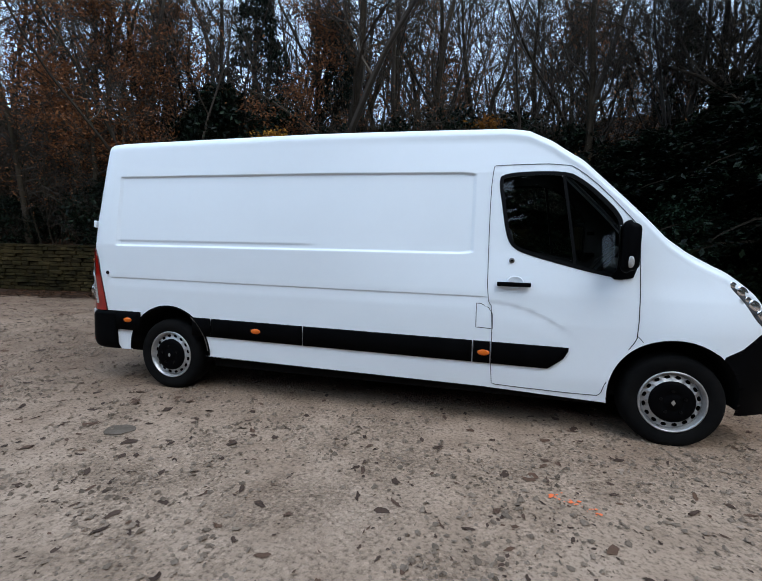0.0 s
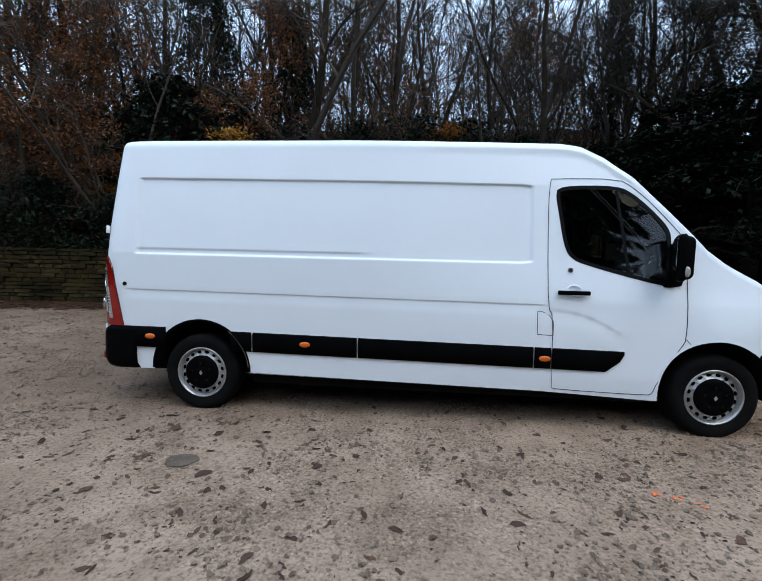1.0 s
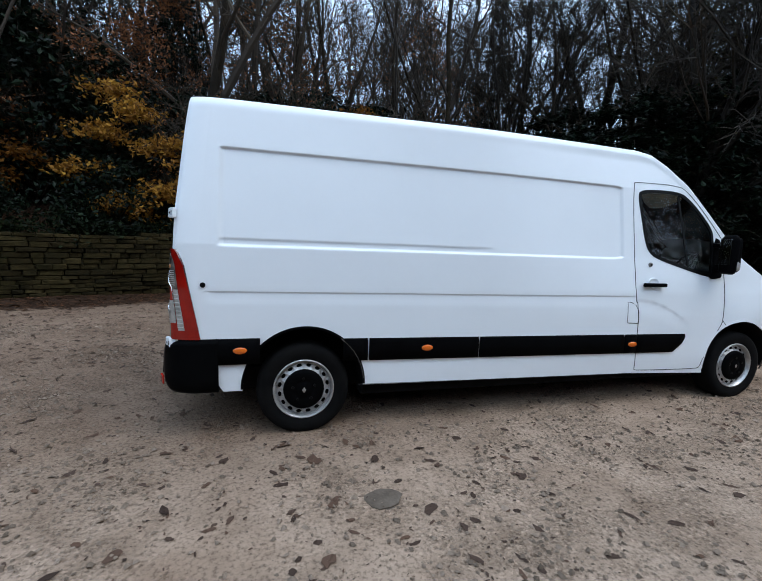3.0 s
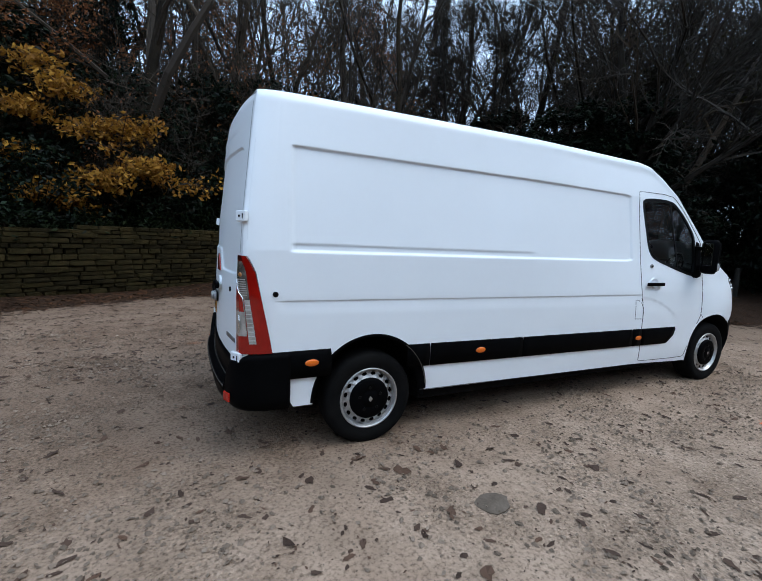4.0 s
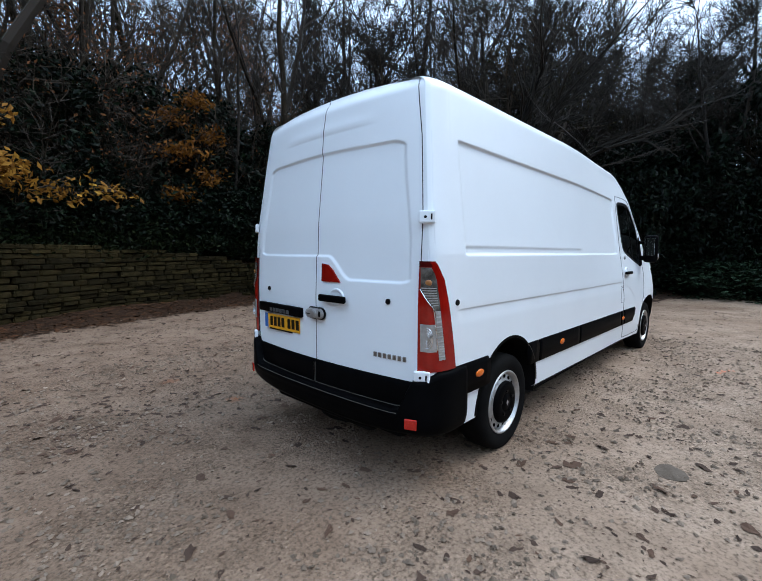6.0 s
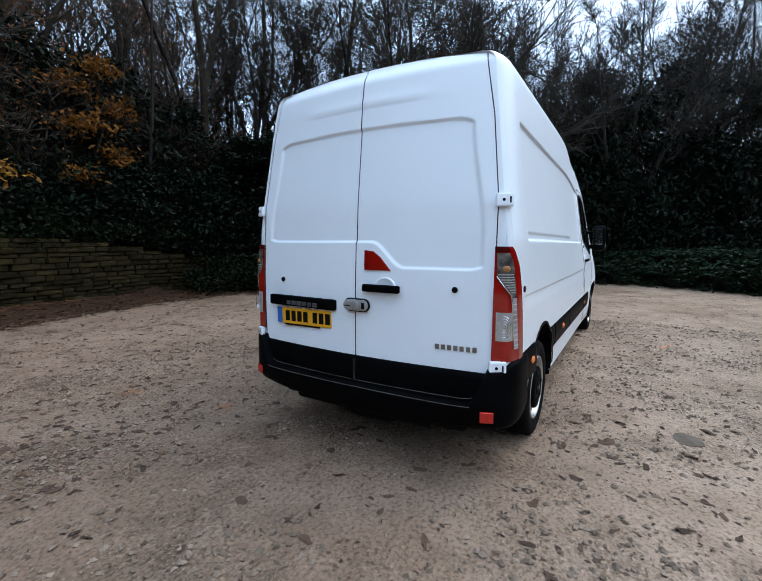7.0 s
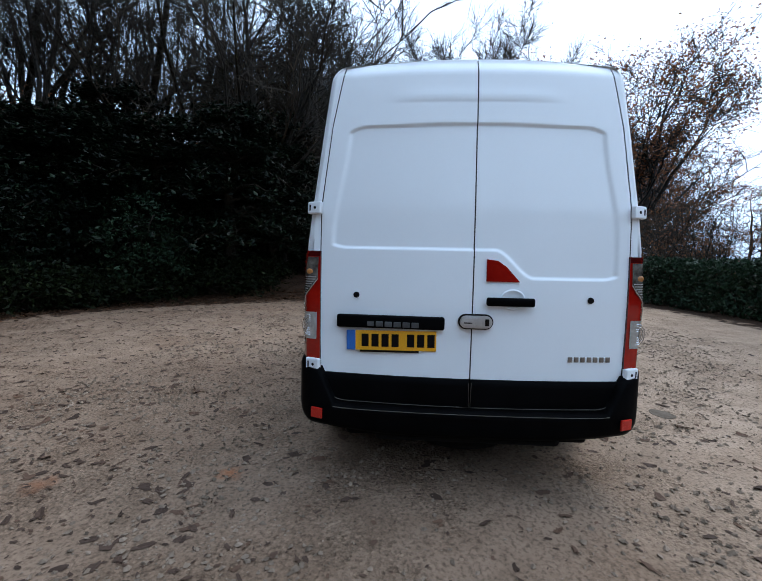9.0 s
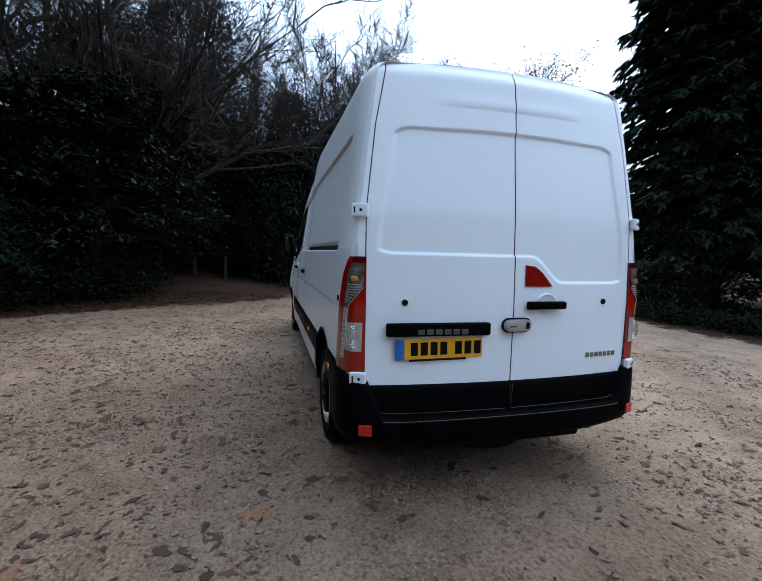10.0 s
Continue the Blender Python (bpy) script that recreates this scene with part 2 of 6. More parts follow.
    edge.color_ramp.elements[0].position, edge.color_ramp.elements[1].position = 0.86, 1.0
    col = mixed(n, l, edge.outputs[0], base.outputs[0], leaf.outputs[0])
    l.new(col.outputs[0], p.inputs["Base Color"])
    p.inputs["Roughness"].default_value = 0.92
    p.inputs["Specular IOR Level"].default_value = 0.12
    h = n.new("ShaderNodeMath")
    h.operation = "ADD"
    l.new(fine.outputs[0], h.inputs[0])
    l.new(v.outputs["Distance"], h.inputs[1])
    b = n.new("ShaderNodeBump")
    b.inputs["Strength"].default_value, b.inputs["Distance"].default_value = 0.9, 0.022
    l.new(h.outputs[0], b.inputs["Height"])
    l.new(patch.outputs[0], b.inputs["Strength"])
    l.new(b.outputs[0], p.inputs["Normal"])
    return m


M_RIM = surf("painted_wheel_steel", (0.38, 0.375, 0.37), (0.52, 0.51, 0.50), 9, 140, 0.42, metal=0.6)
M_BULB = surf("dull_amber_bulb", (0.34, 0.13, 0.035), (0.46, 0.19, 0.05), 12, 90, 0.3)
M_LAMP = surf("lamp_inside", (0.02, 0.021, 0.023), (0.12, 0.122, 0.13), 16, 40, 0.12, coat=0.5)
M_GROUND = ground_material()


# ---- builders ----
def mesh_of(name, verts, faces, mat, smooth=False):
    me = bpy.data.meshes.new(name)
    me.from_pydata([tuple(v) for v in verts], [], [tuple(f) for f in faces])
    me.materials.append(mat)
    if smooth:
        me.shade_smooth()
    me.update()
    return me


def part(name, data, mat, parent, label="", smooth=False):
    """Links a bmesh, or a pair of vertices and faces, as one mesh object under a thing or a part."""
    if isinstance(data, bmesh.types.BMesh):
        me = bpy.data.meshes.new(name)
        data.to_mesh(me)
        data.free()
        me.materials.append(mat)
        if smooth:
            me.shade_smooth()
    else:
        me = mesh_of(name, data[0], data[1], mat, smooth)
    ob = new(name, me)
    ob.parent = parent
    return tagged(ob, label)


def empty(name, label, category, group="", kind=""):
    return tagged(new(name), label, category, group, kind)


def block(x0, x1, y0, y1, z0, z1, bevel=0.004, segments=2):
    bm = bmesh.new()
    bmesh.ops.create_cube(bm, size=1)
    bmesh.ops.transform(bm, matrix=Matrix.LocRotScale(((x0 + x1) / 2, (y0 + y1) / 2, (z0 + z1) / 2), None, (abs(x1 - x0), abs(y1 - y0), abs(z1 - z0))), verts=bm.verts)
    if bevel:
        bmesh.ops.bevel(bm, geom=bm.edges[:], offset=bevel, segments=segments, affect="EDGES", profile=0.5)
    return bm


def moved(bm, m):
    bmesh.ops.transform(bm, matrix=m, verts=bm.verts)
    return bm


def disc(radius, thick, axis, centre, sides=24, bevel=0.0):
    bm = bmesh.new()
    bmesh.ops.create_cone(bm, cap_ends=True, segments=sides, radius1=radius, radius2=radius, depth=thick)
    if bevel:
        bmesh.ops.bevel(bm, geom=[e for e in bm.edges if e.calc_face_angle(0) > 1], offset=bevel, segments=2, affect="EDGES", profile=0.5)
    turn = {"x": pose(0, 0, 0, 0, 90, 0), "y": pose(0, 0, 0, 90, 0, 0), "z": Matrix()}[axis]
    return moved(bm, Matrix.Translation(centre) @ turn)


def lathe(profile, axis_y, centre, sides=48):
    """Turns a profile of (radius, offset along y) round an axis along y; axis_y is the outward sign."""
    v, f = [], []
    k = len(profile)
    for i in range(sides):
        a = 2 * math.pi * i / sides
        for r, o in profile:
            v.append((centre[0] + r * math.cos(a), centre[1] + axis_y * o, centre[2] + r * math.sin(a)))
    for i in range(sides):
        for j in range(k - 1):
            a, b = i * k + j, ((i + 1) % sides) * k + j
            f.append((a, b, b + 1, a + 1) if axis_y > 0 else (a, a + 1, b + 1, b))
    return v, f


def smooth_path(points, rounds=2, closed=False):
    for _ in range(rounds):
        out = []
        n = len(points)
        for i in range(n if closed else n - 1):
            p, q = Vector(points[i]), Vector(points[(i + 1) % n])
            out += [p * 0.75 + q * 0.25, p * 0.25 + q * 0.75]
        points = out if closed else [Vector(points[0]), *out, Vector(points[-1])]
    return [tuple(p) for p in points]


def tube(v, f, points, radii, sides):
    """Adds a tapered tube along points to the lists v and f."""
    base = len(v)
    pts = [Vector(p) for p in points]
    for i, p in enumerate(pts):
        d = (pts[min(i + 1, len(pts) - 1)] - pts[max(i - 1, 0)]).normalized()
        a = d.orthogonal().normalized()
        b = d.cross(a)
        for k in range(sides):
            t = 2 * math.pi * k / sides
            v.append(p + (a * math.cos(t) + b * math.sin(t)) * radii[i])
    for i in range(len(pts) - 1):
        for k in range(sides):
            a, b = base + i * sides + k, base + i * sides + (k + 1) % sides
            f.append((a, b, b + sides, a + sides))


def smoothstep(a, b, x):
    t = min(1.0, max(0.0, (x - a) / (b - a)))
    return t * t * (3 - 2 * t)


def inside(x, z, poly):
    hit = False
    n = len(poly)
    for i in range(n):
        (x0, z0), (x1, z1) = poly[i], poly[i - 1]
        if (z0 > z) != (z1 > z) and x < (x1 - x0) * (z - z0) / (z1 - z0) + x0:
            hit = not hit
    return hit


def nearest(x, z, poly):
    best, spot = 1e9, (x, z)
    n = len(poly)
    for i in range(n):
        (x0, z0), (x1, z1) = poly[i - 1], poly[i]
        dx, dz = x1 - x0, z1 - z0
        t = min(1.0, max(0.0, ((x - x0) * dx + (z - z0) * dz) / (dx * dx + dz * dz + 1e-12)))
        px, pz = x0 + t * dx, z0 + t * dz
        d = (px - x) ** 2 + (pz - z) ** 2
        if d < best:
            best, spot = d, (px, pz)
    return best ** 0.5, spot


# ---- the van: nose towards +x, rear axle at x = 0, centre line y = 0 ----
def table(x, rows):
    return float(np.interp(x, [r[0] for r in rows], [r[1] for r in rows]))


CROWN = ((-0.88, 2.425), (-0.4, 2.43), (2.6, 2.43), (3.08, 2.425), (3.27, 2.405), (3.45, 2.325), (3.68, 2.165), (3.955, 1.89), (4.12, 1.72), (4.25, 1.575), (4.39, 1.48), (4.65, 1.355), (4.83, 1.22),
         (4.935, 1.09), (5.0, 0.96), (5.04, 0.80))
HOLD = ((0.2, 0.930), (0.35, 0.945), (0.5, 0.953), (0.9, 0.957), (1.1, 0.959), (1.39, 0.952), (2.05, 0.872), (2.38, 0.832))
CAB = ((0.2, 0.920), (0.35, 0.935), (0.5, 0.950), (0.9, 0.950), (1.1, 0.937), (1.3, 0.902), (1.4, 0.884), (2.05, 0.795), (2.38, 0.715))
SILL = ((-0.9, 0.41), (-0.58, 0.41), (-0.56, 0.350), (0.5, 0.347), (3.0, 0.316), (3.9, 0.278), (5.2, 0.25))
LEAN = ((0.3, 0.0), (1.1, 0.0), (1.6, 0.020), (2.05, 0.068), (2.25, 0.092), (2.45, 0.122))


def crown(u):
    return table(u, CROWN)


def half_width(u, z):
    k = smoothstep(1.2, 3.3, u)
    w = table(z, HOLD) * (1 - k) + table(z, CAB) * k
    if u > 4.0:
        w += 0.03 * smoothstep(4.0, 4.3, u) * smoothstep(0.3, 0.6, z) * (1 - smoothstep(0.9, 1.25, z))
    if u > 4.45:
        w -= 0.30 * ((u - 4.45) / 0.67) ** 2.2
    if u < -0.70:
        w -= 0.052 * (1 - math.sqrt(max(0.0, 1 - ((-0.70 - u) / 0.181) ** 2)))
    return w


def shear(u, z):
    return table(z, LEAN) * smoothstep(-0.5, -0.82, u) if u < -0.5 else 0.0


def shoulder(u):
    """Across and up: the size of the rounding between side and roof, and the roof's drop from crown to there."""
    k, h = smoothstep(3.1, 3.6, u), smoothstep(4.2, 4.6, u)
    return 0.078 + 0.035 * k + 0.08 * h, 0.088 + 0.015 * k, 0.026 + 0.02 * k + 0.02 * h


def tilt(z, u):
    return -u * (0.0115 * (1 - smoothstep(0.75, 1.3, z)) + 0.003 + 0.005 * smoothstep(1.5, 2.05, z))


def relief(u, z):
    """How far the pressed side panel lies in from the smooth side, at nominal height z."""
    d = 0.0
    if -0.7 < u < 3.0:
        across = smoothstep(-0.585, -0.55, u) * (1 - smoothstep(2.845, 2.875, u))
        cut = max(0.0, u - 2.78) * 0.35 * smoothstep(1.7, 1.9, abs(z - 1.7) + 1.55)
        lo = smoothstep(1.380 + cut * 0.5, 1.394 + cut * 0.5, z)
        hi = 1 - smoothstep(2.044 - cut * 0.4, 2.054 - cut * 0.4, z)
        d += 0.016 * across * lo * hi
        rear = 1 - smoothstep(1.40, 1.55, u)
        d += 0.010 * across * rear * smoothstep(1.380, 1.394, z) * (1 - smoothstep(1.424, 1.435, z))
        d += 0.0065 * smoothstep(-0.66, -0.62, u) * (1 - smoothstep(2.94, 2.96, u)) * (1 - smoothstep(1.060, 1.066, z)) * smoothstep(0.96, 1.06, z)
    if 2.99 < u < 3.75:
        line = 1.03 - 0.10 * max(0.0, u - 3.05) - 0.55 * max(0.0, u - 3.12) ** 2
        d += 0.006 * (1 - smoothstep(3.45, 3.72, u)) * (1 - smoothstep(line - 0.006, line + 0.006, z)) * smoothstep(line - 0.15, line, z)
    return d


def skin(x, z, out=0.0):
    """The half width of the side at a true place, moved outwards by out."""
    zn = z - tilt(z, x)
    return half_width(x, zn) - relief(x, zn) + out


def circle(cx, cz, r, n=64, squash=1.0):
    return [(cx + r * math.cos(2 * math.pi * i / n), cz + squash * r * math.sin(2 * math.pi * i / n)) for i in range(n)]


ARCH_R, ARCH_F = circle(0.022, 0.36, 0.44), circle(4.315, 0.365, 0.43)
WINDOW = smooth_path([(3.075, 2.01), (3.54, 2.015), (3.66, 1.945), (3.78, 1.84), (3.925, 1.68), (3.94, 1.58), (3.935, 1.25), (3.87, 1.232), (3.29, 1.385), (3.175, 1.44),
                      (3.13, 1.54), (3.09, 1.79), (3.065, 1.93)], 2, True)
DOOR = smooth_path([(3.005, 2.065), (3.02, 2.085), (3.55, 2.085), (3.66, 2.015), (3.81, 1.88), (4.05, 1.61), (4.065, 1.57), (4.07, 1.23), (4.07, 0.80), (4.045, 0.74), (3.94, 0.58),
                    (3.87, 0.42), (3.85, 0.345), (3.815, 0.325), (3.09, 0.340), (3.045, 0.355), (3.04, 0.955), (2.995, 1.02), (2.99, 1.45), (2.99, 1.88)], 1, True)
LAMP_F = smooth_path([(4.575, 1.255), (4.69, 1.225), (4.85, 1.08), (4.935, 0.92), (4.88, 0.89), (4.81, 0.955), (4.73, 1.07), (4.65, 1.16)], 1, True)
BUMPER_F = [(4.61, 0.69), (4.73, 0.75), (4.85, 0.85), (5.3, 0.91), (5.3, 0.0), (4.45, 0.0), (4.50, 0.5)]


def van_shell(van):
    us = sorted(set([round(-0.88 + 0.012 * i, 4) for i in range(16)] + [round(-0.69 + 0.03 * i, 4) for i in range(122)] + [round(2.99 + 0.022 * i, 4) for i in range(95)] +
                    [-0.585, -0.57, -0.55, 2.845, 2.86, 2.875]))
    zn = sorted(set([round(0.345 + 0.03 * i, 4) for i in range(34)] + [0.92 + 0.02 * i for i in range(6)] + [1.05, 1.058, 1.062, 1.068, 1.08] +
                    [1.369, 1.378, 1.384, 1.390, 1.396, 1.402, 1.412, 1.422, 1.428, 1.436, 1.446] + [round(1.45 + 0.03 * i, 4) for i in range(19)] +
                    [2.0, 2.02, 2.036, 2.043, 2.049, 2.055, 2.062, 2.075, 2.10, 2.13, 2.17, 2.21, 2.25, 2.29]))
    side_rows, corner_rows, roof_rows = len(zn), 7, 7
    polys = ((ARCH_R, 0.022), (ARCH_F, 0.019), (WINDOW, 0.0108), (DOOR, 0.0105), (LAMP_F, 0.017), (BUMPER_F, 0.017))
    grid = []
    for u in us:
        rx, rz, drop = shoulder(u)
        top = crown(u)
        zs = top - drop - rz
        lo = table(u, SILL)
        col = []
        for z in zn:
            if u <= 3.1:
                true = lo + (z - 0.345) * (0.40 - lo + tilt(0.40, u)) / 0.055 if z < 0.40 else z + tilt(z, u)
                if z > 2.10:
                    true = tilt(2.1, u) * (2.29 - z) / 0.19 + 2.10 + (z - 2.10) * (zs - 2.10) / 0.19
            else:
                a = z + tilt(z, 3.1)
                b = lo + (z - 0.345) * (zs - lo) / (2.29 - 0.345)
                k = smoothstep(3.1, 3.5, u)
                if z < 0.40:
                    a = lo + (z - 0.345) * (0.40 - lo + tilt(0.40, 3.1)) / 0.055
                if z > 2.10:
                    a = tilt(2.1, 3.1) * (2.29 - z) / 0.19 + 2.10 + (z - 2.10) * (zs - 2.10) / 0.19
                true = a * (1 - k) + b * k
            x, zz = u, true
            for poly, reach in polys:
                d, spot = nearest(x, zz, poly) if -0.5 < u < 0.55 or u > 2.95 else (9, None)
                if d < reach:
                    x, zz = spot
                    break
            col.append((x + shear(u, zz), skin(x, zz) if u > -0.7 else half_width(u, zz), zz))
        w = half_width(u, zs)
        for i in range(1, corner_rows + 1):
            t = i / corner_rows * math.pi / 2
            y, z = w - rx * (1 - math.cos(t)), zs + rz * math.sin(t)
            col.append((u + shear(u, z), y, z))
        for i in range(1, roof_rows + 1):
            y = (w - rx) * (1 - i / roof_rows)
            z = top - drop * (y / max(0.01, w - rx)) ** 2
            col.append((u + shear(u, z), y, z))
        grid.append(col)
    rows = len(grid[0])
    bins = {}
    for sign in (-1, 1):
        for i in range(len(us) - 1):
            for j in range(rows - 1):
                q = (grid[i][j], grid[i + 1][j], grid[i + 1][j + 1], grid[i][j + 1])
                cx, cz = sum(p[0] for p in q) / 4, sum(p[2] for p in q) / 4
                kind = "body"
                if j < side_rows - 1:
                    if (cx < 0.6 and inside(cx, cz, ARCH_R)) or (cx > 3.8 and inside(cx, cz, ARCH_F)):
                        continue
                    if cx > 2.95:
                        if inside(cx, cz, WINDOW):
                            kind = "window"
                        elif inside(cx, cz, DOOR):
                            kind = "door"
                        elif inside(cx, cz, BUMPER_F):
                            kind = "bumper"
                        elif inside(cx, cz, LAMP_F):
                            kind = "headlamp"
                elif j >= side_rows + corner_rows - 1 and 3.43 < us[i] < 4.28:
                    kind = "windscreen"
                elif us[i] > 4.95:
                    kind = "bumper" if cz < 0.85 else "body"
                key = kind if kind in ("body", "windscreen", "bumper") else (kind, sign)
                v, f, seen = bins.setdefault(key, ([], [], {}))
                ids = []
                for n, p in zip(((i, j), (i + 1, j), (i + 1, j + 1), (i, j + 1)), q):
                    n = (n, 0 if p[1] < 1e-6 else sign)
                    if n not in seen:
                        seen[n] = len(v)
                        inset = 0.006 if kind in ("window", "windscreen") else 0.0
                        v.append((p[0], sign * max(0.0, p[1] - (inset if kind == "window" else 0)), p[2] - (inset if kind == "windscreen" else 0)))
                    ids.append(seen[n])
                f.append(ids if sign < 0 else ids[::-1])
    v, f, seen = bins["bumper"]
    last = grid[-1]
    loop = [(last[j], -1, j) for j in range(rows)] + [(last[j], 1, j) for j in range(rows - 2, -1, -1)]
    hub = len(v)
    v.append((5.09, 0.0, 0.5))
    ids = []
    for p, sign, j in loop:
        key = ((len(us) - 1, j), 0 if p[1] < 1e-6 else sign)
        if key not in seen:
            seen[key] = len(v)
            v.append((p[0], sign * p[1], p[2]))
        ids.append(seen[key])
    f += [(ids[i], ids[(i + 1) % len(ids)], hub) for i in range(len(ids))]
    part("body_shell", bins["body"][:2], M_WHITE, van, "white pressed-steel van body", True)
    part("windscreen", bins["windscreen"][:2], M_GLASS, van, "raked tinted windscreen", True).visible_shadow = False
    part("front_bumper", bins["bumper"][:2], M_BLACK, van, "black plastic front bumper", True)
    v, f = [], []
    for sign in (-1, 1):
        base = {}
        for i in range(len(us) - 1):
            if not 2.86 < us[i] < 4.36:
                continue
            for j in range(side_rows // 3, rows - 1):
                q = ((i, j), (i + 1, j), (i + 1, j + 1), (i, j + 1))
                cx, cz = sum(grid[a][b][0] for a, b in q) / 4, sum(grid[a][b][2] for a, b in q) / 4
                if cz < 0.9 or j < side_rows - 1 and inside(cx, cz, WINDOW) or j >= side_rows + corner_rows - 1 and us[i] > 3.41:
                    continue
                for n in q:
                    if n not in base:
                        p = grid[n[0]][n[1]]
                        base[n] = len(v)
                        v.append((p[0] - 0.01, sign * max(0.0, p[1] - 0.028), p[2] - (0.025 if n[1] >= side_rows - 1 else 0.0)))
                f.append([base[n] for n in q])
    part("cab_lining", (v, f), M_CABIN, van, "dark cab lining", True)
    doors = {}
    for sign in (-1, 1):
        doors[sign] = part("cab_door", bins[("door", sign)][:2], M_WHITE, van, "", True)
        g = part("side_window", bins[("window", sign)][:2], M_GLASS, doors[sign], "dark tinted door glass", True)
        g.visible_shadow = False
        part("headlamp", bins[("headlamp", sign)][:2], M_LAMP, van, "clear headlamp with chrome reflectors", True)
        lamp = van.children[-1]
        for lx, lz, lr in ((4.655, 1.195, 0.026), (4.715, 1.150, 0.044), (4.755, 1.095, 0.026), (4.80, 1.055, 0.046), (4.86, 0.985, 0.044)):
            bm = bmesh.new()
            bmesh.ops.create_uvsphere(bm, u_segments=14, v_segments=8, radius=lr)
            bmesh.ops.transform(bm, matrix=Matrix.Diagonal((1.1, 0.12, 0.75, 1)), verts=bm.verts)
            part("reflector", moved(bm, Matrix.Translation((lx, sign * skin(lx, lz, 0.003), lz)) @ pose(0, 0, 0, 0, 35, sign * -18)), M_REFLECT, lamp, "bright chrome reflector", True)
    ring = [grid[0][j] for j in range(rows)]
    return doors, ring


def band(path, width, out, sign, close=False, offset_in=0.0):
    """A flat strip that lies on the van's side along a path of (x, z)."""
    v, f = [], []
    n = len(path)
    for i, (x, z) in enumerate(path):
        a, b = path[i - 1] if i or close else path[0], path[(i + 1) % n] if i < n - 1 or close else path[-1]
        d = Vector((b[0] - a[0], b[1] - a[1])).normalized()
        nx, nz = -d.y, d.x
        for k in (-0.5, 0.5):
            px, pz = x + nx * width * k, z + nz * width * k
            v.append((px, sign * skin(px, pz, out), pz))
        for k in (0.5, -0.5):
            px, pz = x + nx * width * k, z + nz * width * k
            v.append((px, sign * skin(px, pz, out - 0.008 - offset_in), pz))
    for i in range(n if close else n - 1):
        a, b = 4 * i, 4 * ((i + 1) % n)
        for k in range(4):
            f.append((a + k, a + (k + 1) % 4, b + (k + 1) % 4, b + k))
    return v, f


def dense(path, step=0.03, close=False):
    out = []
    n = len(path)
    for i in range(n if close else n - 1):
        p, q = Vector(path[i]), Vector(path[(i + 1) % n])
        k = max(1, int((q - p).length / step))
        out += [tuple(p.lerp(q, j / k)) for j in range(k)]
    return out if close else [*out, tuple(path[-1])]


def plank(x0, x1, zlo, zhi, out, sign, end_cut=0.0):
    """A moulding on the side between x0 and x1, its lower and upper edges given as functions of x."""
    n = max(2, int((x1 - x0) / 0.05))
    v, f = [], []
    for i in range(n + 1):
        for k, (h, o) in enumerate(((0.0, 0.0), (0.02, out), (0.5, out * 1.15), (0.85, out), (1.0, 0.002))):
            x = x0 + (x1 - x0 - end_cut * (1 - h) ** 2) * i / n
            z = zlo(x) + (zhi(x) - zlo(x)) * h
            v.append((x, sign * skin(x, z, o), z))
    for i in range(n):
        for k in range(4):
            a = i * 5 + k
            f.append((a, a + 1, a + 6, a + 5) if sign > 0 else (a, a + 5, a + 6, a + 1))
    for i in (0, n):
        c = [(i * 5 + k) for k in range(5)]
        f.append(c if (i == 0) == (sign < 0) else c[::-1])
    return v, f


